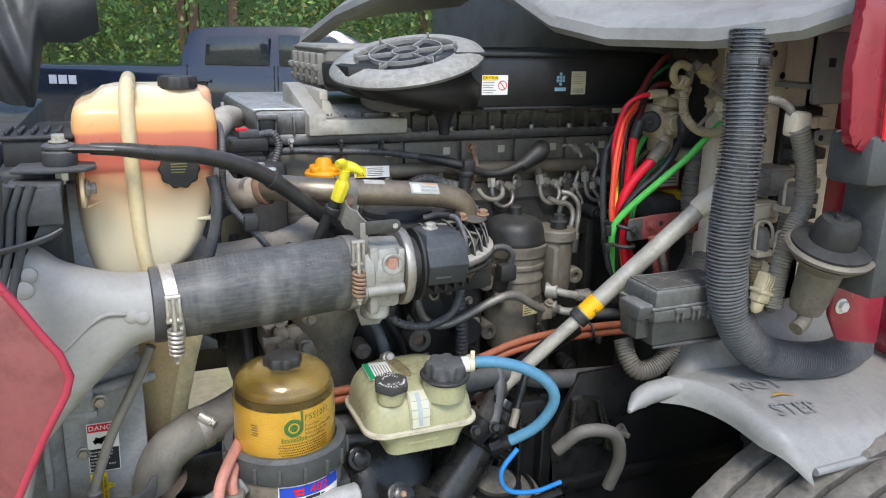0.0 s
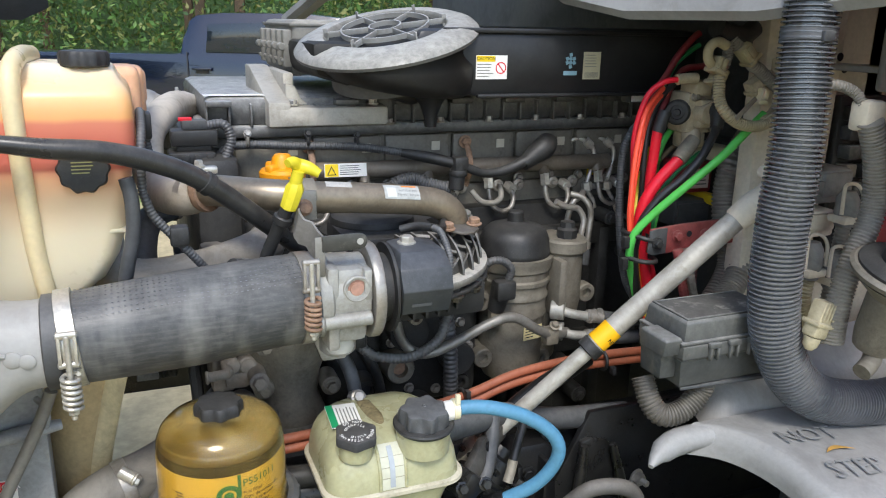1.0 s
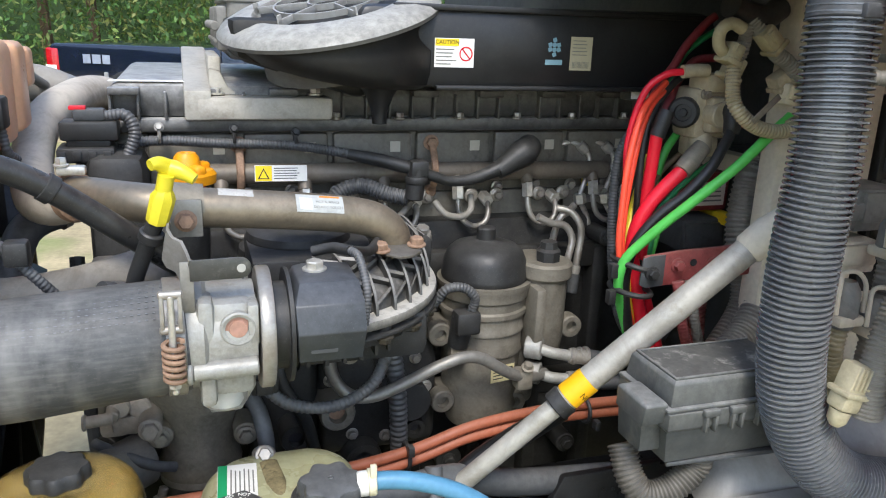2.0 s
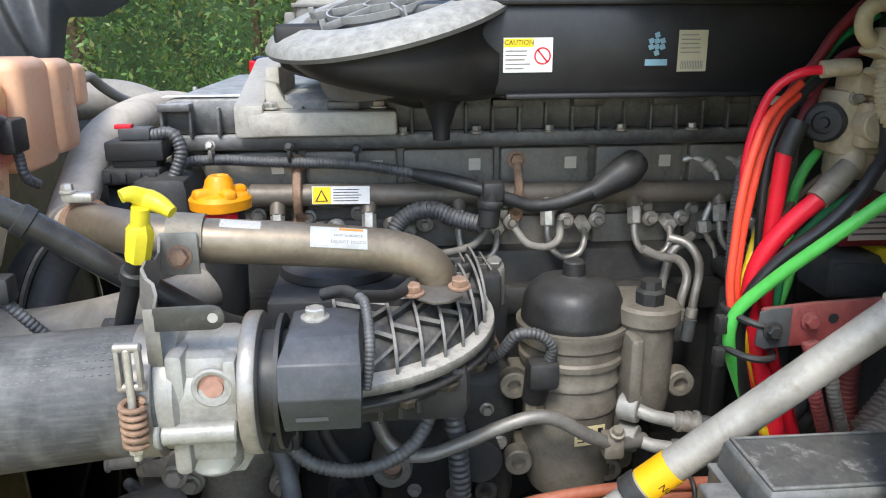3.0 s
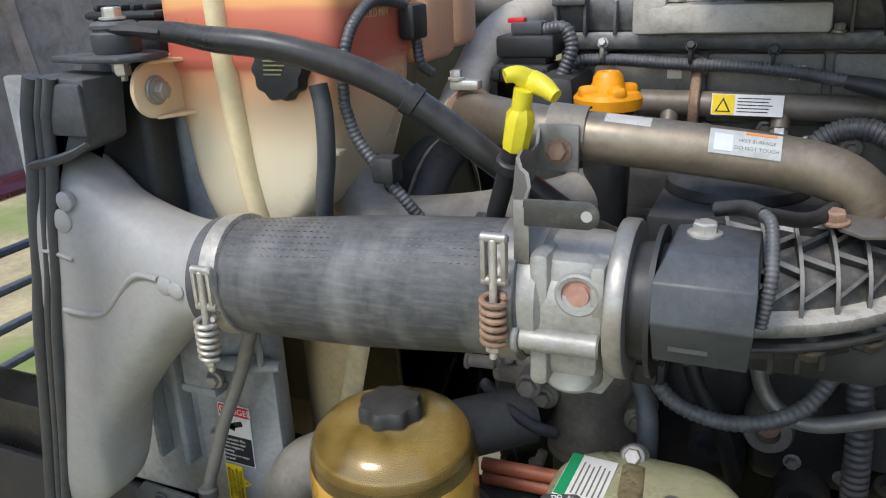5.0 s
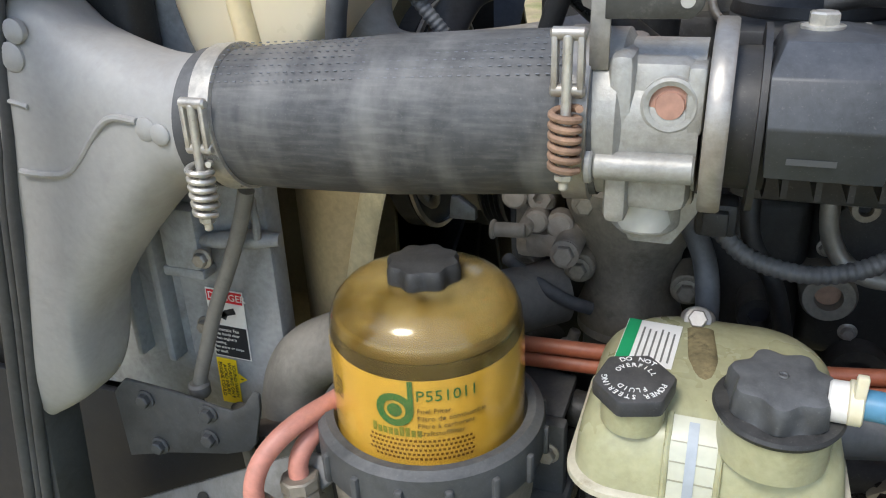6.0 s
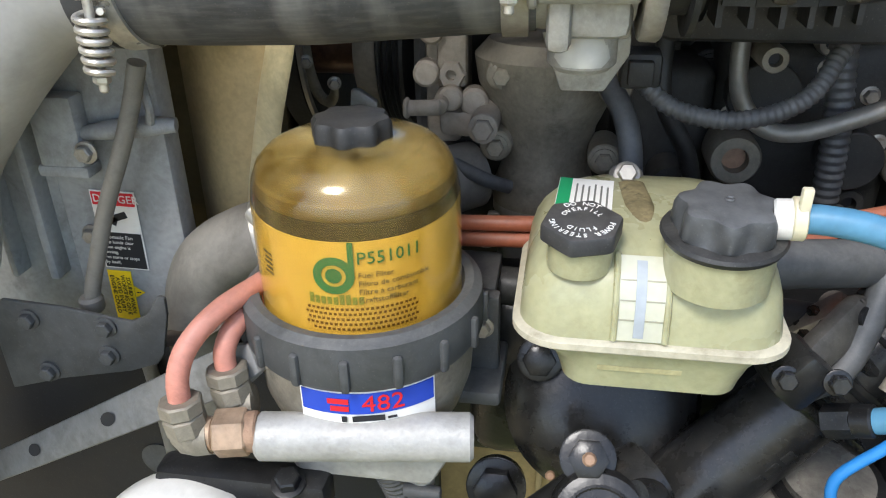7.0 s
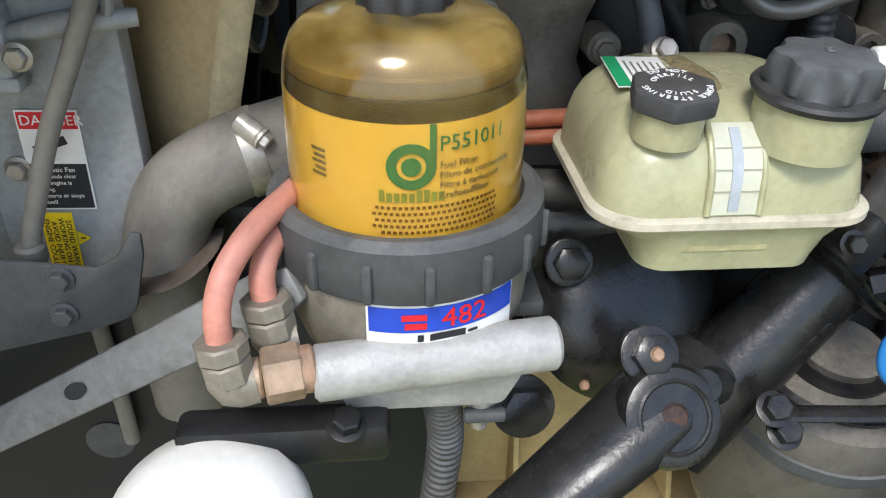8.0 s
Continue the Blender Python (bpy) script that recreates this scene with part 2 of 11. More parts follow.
def hose_material():
    """Dusty black rubber, faint lengthwise lines, and slanting sun streaks painted in pale."""
    m = mat("dusty_hose_rubber", "35373a", 0.5, var=0.2, scale=9, bump=0.05, dust=0.34, dustcol="85847f")
    nt = m.node_tree
    bs = nt.nodes["Principled BSDF"]
    L = nt.links.new
    tc = nt.nodes.new("ShaderNodeTexCoord")

    def streak(scale, turn, grain, lo, hi):
        mp, ns, mr = nt.nodes.new("ShaderNodeMapping"), nt.nodes.new("ShaderNodeTexNoise"), nt.nodes.new("ShaderNodeMapRange")
        mp.inputs["Scale"].default_value, mp.inputs["Rotation"].default_value = scale, turn
        ns.inputs["Scale"].default_value, ns.inputs["Detail"].default_value = grain, 5
        mr.inputs["From Min"].default_value, mr.inputs["From Max"].default_value = lo, hi
        L(tc.outputs["Object"], mp.inputs["Vector"])
        L(mp.outputs["Vector"], ns.inputs["Vector"])
        L(ns.outputs["Fac"], mr.inputs["Value"])
        return mr.outputs["Result"]

    sun_streak, lines = streak((2.2, 0.5, 0.7), (0, 0.75, 0), 9, 0.50, 0.72), streak((0.15, 1, 1), (0, 0, 0), 260, 0.45, 0.7)
    ad = nt.nodes.new("ShaderNodeMath")
    ad.operation, ad.inputs[1].default_value = "MULTIPLY_ADD", 0.45
    L(sun_streak, ad.inputs[0])
    sc = nt.nodes.new("ShaderNodeMath")
    sc.operation, sc.inputs[1].default_value = "MULTIPLY", 0.14
    L(lines, sc.inputs[0])
    L(sc.outputs[0], ad.inputs[2])
    mx = nt.nodes.new("ShaderNodeMix")
    mx.data_type = "RGBA"
    L(ad.outputs[0], mx.inputs["Factor"])
    L(bs.inputs["Base Color"].links[0].from_socket, mx.inputs["A"])
    mx.inputs["B"].default_value = rgb("9a9892")
    L(mx.outputs["Result"], bs.inputs["Base Color"])
    return m


HOSE = hose_material()


def tank_material():
    """Cream plastic banded by height: coolant showing through, painted backlight and a bright top."""
    m = mat("coolant_tank_plastic", "dccfa8", 0.33, var=0.1, scale=8, bump=0.02, sss=0.12)
    nt = m.node_tree
    bs = nt.nodes["Principled BSDF"]
    tc = nt.nodes.new("ShaderNodeTexCoord")
    sx = nt.nodes.new("ShaderNodeSeparateXYZ")
    ns = nt.nodes.new("ShaderNodeTexNoise")
    ns.inputs["Scale"].default_value = 9
    nt.links.new(tc.outputs["Object"], ns.inputs["Vector"])
    nt.links.new(tc.outputs["Object"], sx.inputs[0])
    md = nt.nodes.new("ShaderNodeMath")
    md.operation, md.inputs[1].default_value = "MULTIPLY_ADD", 0.012
    nt.links.new(ns.outputs["Fac"], md.inputs[0])
    nt.links.new(sx.outputs["Z"], md.inputs[2])
    mr = nt.nodes.new("ShaderNodeMapRange")
    mr.inputs["From Min"].default_value, mr.inputs["From Max"].default_value = -0.1065, 0.1785
    nt.links.new(md.outputs[0], mr.inputs["Value"])
    rp = nt.nodes.new("ShaderNodeValToRGB")
    # Orange upper stops hold the backlight; near-white top stops hold the overexposed glow.
    stops = ((0.0, "d5caac"), (0.26, "ddcfae"), (0.40, "e0c29a"), (0.50, "e0ac84"), (0.53, "d99878"), (0.545, "cb7362"), (0.62, "c76a58"), (0.725, "cf7c60"), (0.745, "e3a468"), (0.82, "e9b87e"), (0.90, "efd3a8"), (0.97, "f1e6cd"))
    rp.color_ramp.elements[0].position, rp.color_ramp.elements[0].color = stops[0][0], rgb(stops[0][1])
    rp.color_ramp.elements[1].position, rp.color_ramp.elements[1].color = stops[1][0], rgb(stops[1][1])
    for p, c in stops[2:]:
        rp.color_ramp.elements.new(p).color = rgb(c)
    nt.links.new(mr.outputs["Result"], rp.inputs[0])
    nt.links.new(rp.outputs["Color"], bs.inputs["Base Color"])
    return m


TANK = tank_material()


# ---- mesh kit ----
def V(*p):
    return Vector(p)


def frame_to(p, axis, up=(0, 0, 1)):
    """A matrix at p whose z runs along axis."""
    z = Vector(axis).normalized()
    u = Vector(up)
    if abs(z.dot(u)) > 0.98:
        u = Vector((1, 0, 0))
    x = u.cross(z).normalized()
    y = z.cross(x)
    return Matrix.Translation(p) @ Matrix((x, y, z)).transposed().to_4x4()


def take(bm, tmp, m=None):
    if m is not None:
        tmp.transform(m)
    me = bpy.data.meshes.new("tmp")
    tmp.to_mesh(me)
    tmp.free()
    bm.from_mesh(me)
    bpy.data.meshes.remove(me)
    return bm


def box(bm, x0, x1, y0, y1, z0, z1, bev=0.004, m=None, seg=2):
    t = bmesh.new()
    bmesh.ops.create_cube(t, size=1)
    t.transform(Matrix.Translation(((x0 + x1) / 2, (y0 + y1) / 2, (z0 + z1) / 2)) @ Matrix.Diagonal((x1 - x0, y1 - y0, z1 - z0, 1)))
    if bev:
        bmesh.ops.bevel(t, geom=t.edges[:], offset=min(bev, 0.49 * min(x1 - x0, y1 - y0, z1 - z0)), segments=seg, affect="EDGES", profile=0.5)
    return take(bm, t, m)


def prism(bm, poly, depth, m=None, bev=0.003):
    """A flat outline in x, y raised to depth along z."""
    t = bmesh.new()
    f = t.faces.new([t.verts.new((x, y, 0)) for x, y in poly])
    f.normal_update()
    if f.normal.z > 0:
        f.normal_flip()
    r = bmesh.ops.extrude_face_region(t, geom=[f])
    for v in r["geom"]:
        if isinstance(v, bmesh.types.BMVert):
            v.co.z += depth
    bmesh.ops.recalc_face_normals(t, faces=t.faces[:])
    if bev:
        bmesh.ops.bevel(t, geom=t.edges[:], offset=bev, segments=2, affect="EDGES", profile=0.5)
    return take(bm, t, m)


def lathe(bm, prof, seg=32, m=None, wob=None):
    """A turned form: (radius, height) pairs from one end to the other. wob(angle, height) scales the radius."""
    t = bmesh.new()
    rings = []
    for r, z in prof:
        if r < 1e-6:
            rings.append([t.verts.new((0, 0, z))])
        else:
            rings.append([t.verts.new((r * (k := wob(2 * math.pi * i / seg, z) if wob else 1) * math.cos(2 * math.pi * i / seg), r * k * math.sin(2 * math.pi * i / seg), z)) for i in range(seg)])
    for a, b in zip(rings, rings[1:]):
        for i in range(seg):
            j = (i + 1) % seg
            if len(a) == 1 and len(b) == 1:
                continue
            if len(a) == 1:
                t.faces.new((a[0], b[j], b[i]))
            elif len(b) == 1:
                t.faces.new((a[i], a[j], b[0]))
            else:
                t.faces.new((a[i], a[j], b[j], b[i]))
    for ring in (rings[0], rings[-1]) if tuple(prof[0]) != tuple(prof[-1]) else ():
        if len(ring) > 1:
            t.faces.new(ring)
    bmesh.ops.recalc_face_normals(t, faces=t.faces[:])
    return take(bm, t, m)


def cyl(bm, p0, p1, r0, r1=None, seg=24, bev=0.0015):
    d = Vector(p1) - Vector(p0)
    h = d.length
    r1 = r0 if r1 is None else r1
    b = min(bev, h * 0.3, r0 * 0.4, r1 * 0.4)
    return lathe(bm, [(r0 - b, 0), (r0, b), (r1, h - b), (r1 - b, h)], seg, frame_to(p0, d))


def spline(pts, step):
    pts = [Vector(p) for p in pts]
    if len(pts) == 2:
        n = max(2, int((pts[1] - pts[0]).length / step))
        return [pts[0].lerp(pts[1], i / n) for i in range(n + 1)]
    e = [pts[0] * 2 - pts[1], *pts, pts[-1] * 2 - pts[-2]]
    out = []
    for a, b, c, d in zip(e, e[1:], e[2:], e[3:]):
        n = max(1, int((c - b).length / step))
        for i in range(n):
            u = i / n
            out.append(0.5 * (2 * b + (c - a) * u + (2 * a - 5 * b + 4 * c - d) * u * u + (3 * b - a - 3 * c + d) * u ** 3))
    out.append(pts[-1])
    return out


def tube(bm, pts, r, seg=12, step=0.008, ribs=0.0, amp=0.12, caps=True, flat=1.0):
    """A hose or pipe along a smooth line. ribs: pitch of corrugation. r: a radius, or radii spread evenly along the line."""
    if ribs:
        step = ribs / 4
    line = spline(pts, step)
    if ribs:
        far = [0]
        for a, b in zip(line, line[1:]):
            far.append(far[-1] + (b - a).length)
        n = int(far[-1] / (ribs / 4))
        even, k = [], 0
        for i in range(n + 1):
            s = far[-1] * i / n
            while k < len(far) - 2 and far[k + 1] < s:
                k += 1
            w = (s - far[k]) / max(1e-9, far[k + 1] - far[k])
            even.append(line[k].lerp(line[k + 1], w))
        line = even
    n = len(line)
    tang = [(line[min(i + 1, n - 1)] - line[max(i - 1, 0)]).normalized() for i in range(n)]
    up = Vector((0, 0, 1)) if abs(tang[0].z) < 0.9 else Vector((0, 1, 0))
    x = up.cross(tang[0]).normalized()
    t = bmesh.new()
    rings = []
    for i, p in enumerate(line):
        if i:
            x = tang[i - 1].rotation_difference(tang[i]) @ x
        y = tang[i].cross(x)
        u = i / (n - 1)
        if isinstance(r, (tuple, list)):
            f = u * (len(r) - 1)
            j = min(int(f), len(r) - 2)
            rad = r[j] + (r[j + 1] - r[j]) * (f - j)
        else:
            rad = r
        if ribs:
            rad *= 1 + (0, amp, amp, 0)[i % 4] - amp / 2
        rings.append([t.verts.new(p + (x * math.cos(2 * math.pi * k / seg) + y * math.sin(2 * math.pi * k / seg) * flat) * rad) for k in range(seg)])
    for a, b in zip(rings, rings[1:]):
        for k in range(seg):
            j = (k + 1) % seg
            t.faces.new((a[k], a[j], b[j], b[k]))
    if caps:
        t.faces.new(rings[0][::-1])
        t.faces.new(rings[-1])
    return take(bm, t)


def bolt(bm, p, axis, r=0.008, h=0.007, washer=True, stud=0.0):
    m = frame_to(p, axis)
    z = 0.0
    if washer:
        lathe(bm, [(r * 1.1, -0.001), (r * 1.35, 0.0), (r * 1.35, 0.0018), (r * 1.2, 0.0024)], 20, m)
        z = 0.002
    lathe(bm, [(r * 0.98, z), (r, z + 0.0005), (r, z + h - 0.0012), (r * 0.85, z + h)], 6, m)
    if stud:
        lathe(bm, [(r * 0.5, z), (r * 0.5, z + h + stud), (r * 0.4, z + h + stud + 0.001)], 10, m)
    return bm


def torus(bm, c, axis, R, r, seg=28, sub=10, sx=1.0, sy=1.0):
    m = frame_to(c, axis)
    return tube_closed(bm, [m @ Vector((R * sx * math.cos(2 * math.pi * i / seg), R * sy * math.sin(2 * math.pi * i / seg), 0)) for i in range(seg)], r, sub)


def tube_closed(bm, pts, r, sub=8):
    t = bmesh.new()
    n = len(pts)
    nor = sum((pts[i].cross(pts[(i + 1) % n]) for i in range(n)), Vector())
    nor.normalize()
    mid = sum(pts, Vector()) / n
    rings = []
    for i, p in enumerate(pts):
        tg = (pts[(i + 1) % n] - pts[i - 1]).normalized()
        nn = ((pts[1] - mid).cross(pts[0] - mid)).normalized()
        out = tg.cross(nn)
        rings.append([t.verts.new(p + (out * math.cos(2 * math.pi * k / sub) + nn * math.sin(2 * math.pi * k / sub)) * r) for k in range(sub)])
    for i in range(n):
        a, b = rings[i], rings[(i + 1) % n]
        for k in range(sub):
            j = (k + 1) % sub
            t.faces.new((a[k], a[j], b[j], b[k]))
    bmesh.ops.recalc_face_normals(t, faces=t.faces[:])
    return take(bm, t)


def grid(bm, f, nu, nv, thick=0.0):
    """A sheet f(u, v) with u, v from 0 to 1, with thickness along its normals."""
    t = bmesh.new()
    vs = [[t.verts.new(f(i / nu, j / nv)) for j in range(nv + 1)] for i in range(nu + 1)]
    for i in range(nu):
        for j in range(nv):
            t.faces.new((vs[i][j], vs[i + 1][j], vs[i + 1][j + 1], vs[i][j + 1]))
    if thick:
        t.normal_update()
        bmesh.ops.solidify(t, geom=t.faces[:], thickness=thick)
    bmesh.ops.recalc_face_normals(t, faces=t.faces[:])
    return take(bm, t)


def res_ring(z, x0, x1, y0, y1, r, n=8):
    pts = []
    for cx, cy, a0 in ((x1 - r, y0 + r, -90), (x1 - r, y1 - r, 0), (x0 + r, y1 - r, 90), (x0 + r, y0 + r, 180)):
        for i in range(n + 1):
            a = radians(a0 + 90 * i / n)
            pts.append((cx + r * math.cos(a), cy + r * math.sin(a), z))
    return pts


def loft(bm, rings):
    t_ = bmesh.new()
    vs = [[t_.verts.new(p) for p in ring] for ring in rings]
    for a, b in zip(vs, vs[1:]):
        for i in range(len(a)):
            j = (i + 1) % len(a)
            t_.faces.new((a[i], a[j], b[j], b[i]))
    t_.faces.new(vs[0][::-1])
    t_.faces.new(vs[-1])
    return take(bm, t_)


def smooth_row(rows, u):
    """A row between evenly spread rows, on a smooth curve."""
    f = min(u, 0.99999) * (len(rows) - 1)
    j = int(f)
    w = f - j
    a, b, c, d = rows[max(j - 1, 0)], rows[j], rows[j + 1], rows[min(j + 2, len(rows) - 1)]
    return [0.5 * (2 * q + (r - p) * w + (2 * p - 5 * q + 4 * r - e) * w * w + (3 * q - p - 3 * r + e) * w ** 3) for p, q, r, e in zip(a, b, c, d)]


def link(name, bm, material, parent=None, label="", angle=38):
    me = bpy.data.meshes.new(name)
    if len(bm.verts):
        lo = Vector([min(v.co[i] for v in bm.verts) for i in range(3)])
        hi = Vector([max(v.co[i] for v in bm.verts) for i in range(3)])
    else:
        lo = hi = Vector()
    c = (lo + hi) / 2
    bm.transform(Matrix.Translation(-c))
    bm.to_mesh(me)
    bm.free()
    me.polygons.foreach_set("use_smooth", [True] * len(me.polygons))
    me.set_sharp_from_angle(angle=radians(angle))
    me.materials.append(material)
    ob = new(name, me)
    ob.location = c
    if parent:
        ob.parent = parent
        root = Vector(parent["base"]) if "base" in parent else parent.location
        ob.matrix_parent_inverse = Matrix.Translation(-Vector(root))
    ob["base"] = tuple(c)
    if label:
        tagged(ob, label)
    return ob


def part(name, bm, material, parent, label=""):
    return link(name, bm, material, parent, label)


def thing(name, base, label, category, group="", kind=""):
    ob = new(name)
    ob.empty_display_size = 0.02
    ob.location = base
    ob["base"] = tuple(base)
    return tagged(ob, label, category, group, kind)


def solo(name, bm, material, label, category, group="", kind=""):
    return tagged(link(name, bm, material), label, category, group, kind)


def P(f, *a, **k):
    """A fresh mesh made by one kit function."""
    return f(bmesh.new(), *a, **k)


GLYPHS = {}


def letters(s, size, extrude=0.0002):
    """A mesh of text on the x, y plane, centred."""
    key = (s, size)
    if key not in GLYPHS:
        cu = bpy.data.curves.new("txt", "FONT")
        cu.body, cu.size, cu.extrude, cu.align_x, cu.align_y, cu.resolution_u = s, size, extrude, "CENTER", "CENTER", 2
        ob = new("txt", cu)
        me = bpy.data.meshes.new_from_object(ob.evaluated_get(bpy.context.evaluated_depsgraph_get()))
        bpy.data.objects.remove(ob)
        bpy.data.curves.remove(cu)
        GLYPHS[key] = me
    b = bmesh.new()
    b.from_mesh(GLYPHS[key])
    return b


def plane_m(origin, ux, uy):
    """Origin with x along ux and y along uy."""
    x = Vector(ux).normalized()
    y = Vector(uy)
    y = (y - x * y.dot(x)).normalized()
    return Matrix.Translation(origin) @ Matrix((x, y, x.cross(y))).transposed().to_4x4()


def rect(bm, x0, x1, y0, y1, m, z=0.0, h=0.0006):
    return box(bm, x0, x1, y0, y1, z, z + h, 0.0, m)


def bars(bm, x0, x1, y0, y1, n, m, z=0.0008, fill=0.45, seed=1):
    """Lines of unreadable print."""
    rd = random.Random(seed)
    p = (y1 - y0) / n
    for i in range(n):
        y = y1 - (i + 0.5) * p
        rect(bm, x0, x0 + (x1 - x0) * rd.uniform(0.7, 1.0), y - p * fill / 2, y + p * fill / 2, m, z, 0.0003)
    return bm


def bolts(name, parent, places, axis, r, material, h=0.007):
    """Bolts alike, one part each, that share a mesh."""
    first = None
    for p in places:
        if first is None:
            first = link(name, P(bolt, p, axis, r, h), material, parent)
            p0, c0 = Vector(p), first.location.copy()
        else:
            ob = new(name, first.data)
            ob.location = c0 + Vector(p) - p0
            ob.parent, ob.matrix_parent_inverse = parent, first.matrix_parent_inverse

# ---- ground, woods and sky's surroundings ----
def ground_material():
    m = mat("sandy_grass", "b3a27c", 0.95, var=0.3, scale=2.5, bump=0.3, fine=30, stain=0.0)
    nt = m.node_tree
    bs = nt.nodes["Principled BSDF"]
    tc = nt.nodes.new("ShaderNodeTexCoord")
    ns = nt.nodes.new("ShaderNodeTexNoise")
    ns.inputs["Scale"].default_value, ns.inputs["Detail"].default_value = 0.55, 7
    nt.links.new(tc.outputs["Object"], ns.inputs["Vector"])
    mr = nt.nodes.new("ShaderNodeMapRange")
    mr.inputs["From Min"].default_value, mr.inputs["From Max"].default_value = 0.50, 0.62
    nt.links.new(ns.outputs["Fac"], mr.inputs["Value"])
    mx = nt.nodes.new("ShaderNodeMix")
    mx.data_type = "RGBA"
    old = bs.inputs["Base Color"].links[0].from_socket
    nt.links.new(mr.outputs["Result"], mx.inputs["Factor"])
    nt.links.new(old, mx.inputs["A"])
    mx.inputs["B"].default_value = rgb("7a8c45")
    nt.links.new(mx.outputs["Result"], bs.inputs["Base Color"])
    return m


def ground_z(x, y):
    return -0.1 * min(1.0, max(0.0, (math.hypot(x - 0.5, y - 1.5) - 3.0) / 5.0)) ** 1.5


def make_ground():
    bm = bmesh.new()
    rings = [0, 1, 2, 3, 4, 5, 6, 7, 8, 10, 13, 18, 30, 80, 300, 1500]
    seg = 64
    prev = [bm.verts.new((0.5, 1.5, 0))]
    for r in rings[1:]:
        cur = [bm.verts.new((x := 0.5 + r * math.cos(2 * math.pi * i / seg), y := 1.5 + r * math.sin(2 * math.pi * i / seg), ground_z(x, y))) for i in range(seg)]
        for i in range(seg):
            j = (i + 1) % seg
            bm.faces.new((prev[0], cur[i], cur[j]) if len(prev) == 1 else (prev[i], cur[i], cur[j], prev[j]))
        prev = cur
    tagged(link("ground", bm, ground_material()), "sandy lot with patches of short grass", "ground", kind="structure")


make_ground()


def leaf_material():
    m = bpy.data.materials.new("leaves")
    m.use_nodes = True
    nt = m.node_tree
    bs = nt.nodes["Principled BSDF"]
    ge = nt.nodes.new("ShaderNodeNewGeometry")
    rp = nt.nodes.new("ShaderNodeValToRGB")
    rp.color_ramp.elements[0].color, rp.color_ramp.elements[1].color = rgb("2e4a20"), rgb("84a34e")
    e = rp.color_ramp.elements.new(0.55)
    e.color = rgb("557a34")
    e = rp.color_ramp.elements.new(0.97)
    e.color = rgb("7d7a42")
    nt.links.new(ge.outputs["Random Per Island"], rp.inputs[0])
    nt.links.new(rp.outputs["Color"], bs.inputs["Base Color"])
    bs.inputs["Roughness"].default_value = 0.6
    return m


LEAF = leaf_material()
BARK = mat("bark", "5b4c3c", 0.9, var=0.35, scale=12, bump=0.6, fine=60)


def make_woods():
    """A dense wood edge that curves round the far side of the lot, and thinner woods behind."""
    rg = np.random.default_rng(5)
    verts, faces = [], []

    def leaves(n, centre, spread, size):
        c = centre + rg.normal(size=(n, 3)) * spread
        a = rg.normal(size=(n, 3))
        a /= np.linalg.norm(a, axis=1)[:, None]
        b = np.cross(a, rg.normal(size=(n, 3)))
        b /= np.linalg.norm(b, axis=1)[:, None]
        s = size * rg.uniform(0.6, 1.5, (n, 1))
        for k in range(n):
            i = len(verts)
            verts.extend([c[k] - a[k] * s[k], c[k] + b[k] * s[k] * 0.42, c[k] + a[k] * s[k], c[k] - b[k] * s[k] * 0.42])
            faces.append((i, i + 1, i + 2, i + 3))

    for k in range(520):
        # most clumps stand in the arc that the camera looks into
        ang = rg.uniform(50, 160) if k < 420 else (rg.uniform(20, 50) if k % 2 else rg.uniform(160, 185))
        dist = rg.uniform(12.5, 19) if k < 420 else rg.uniform(14, 22)
        z = rg.uniform(0, 6.0) ** 1.0
        p = np.array([0.5 + dist * math.cos(radians(ang)), 1.5 + dist * math.sin(radians(ang)), z - 0.3])
        near = k < 420
        leaves(250 if near else 30, p, np.array([0.6, 0.6, 0.5]) * (1 if near else 1.8), 0.058 if near else 0.22)
    me = bpy.data.meshes.new("woods")
    me.from_pydata([tuple(v) for v in verts], [], faces)
    me.materials.append(LEAF)
    ob = new("woods", me)
    tagged(ob, "dense green leafy wood edge beyond the lot", "woods", kind="stuff")
    bm = bmesh.new()
    for k in range(22):
        ang, dist = rg.uniform(50, 165), rg.uniform(14, 19)
        x, y = 0.5 + dist * math.cos(radians(ang)), 1.5 + dist * math.sin(radians(ang))
        lean = rg.uniform(-0.4, 0.4, 2)
        tube(bm, [(x, y, -0.35), (x + lean[0], y + lean[1], 3.0), (x + 2 * lean[0], y + lean[1] * 1.5, 7.0)], (0.13, 0.09, 0.04), 7, 1.0)
    tagged(link("tree_trunks", bm, BARK), "thin grey-brown trunks inside the woods", "tree trunks", kind="stuff")
    # dark green sheet whose colour stands in for the shade inside the wood
    bm = bmesh.new()
    grid(bm, lambda u, v: V(0.5 + 20.5 * math.cos(radians(25 + 165 * u)), 1.5 + 20.5 * math.sin(radians(25 + 165 * u)), -0.4 + (7.0 + 0.8 * math.sin(37 * u)) * v), 80, 6)
    tagged(link("backdrop", bm, mat("shaded_foliage_sheet", "3b5230", 0.9, var=0.5, scale=1.6, fine=9, bump=0.0)), "dark green sheet standing in for the shaded depth of the woods", "woods", kind="structure")


make_woods()


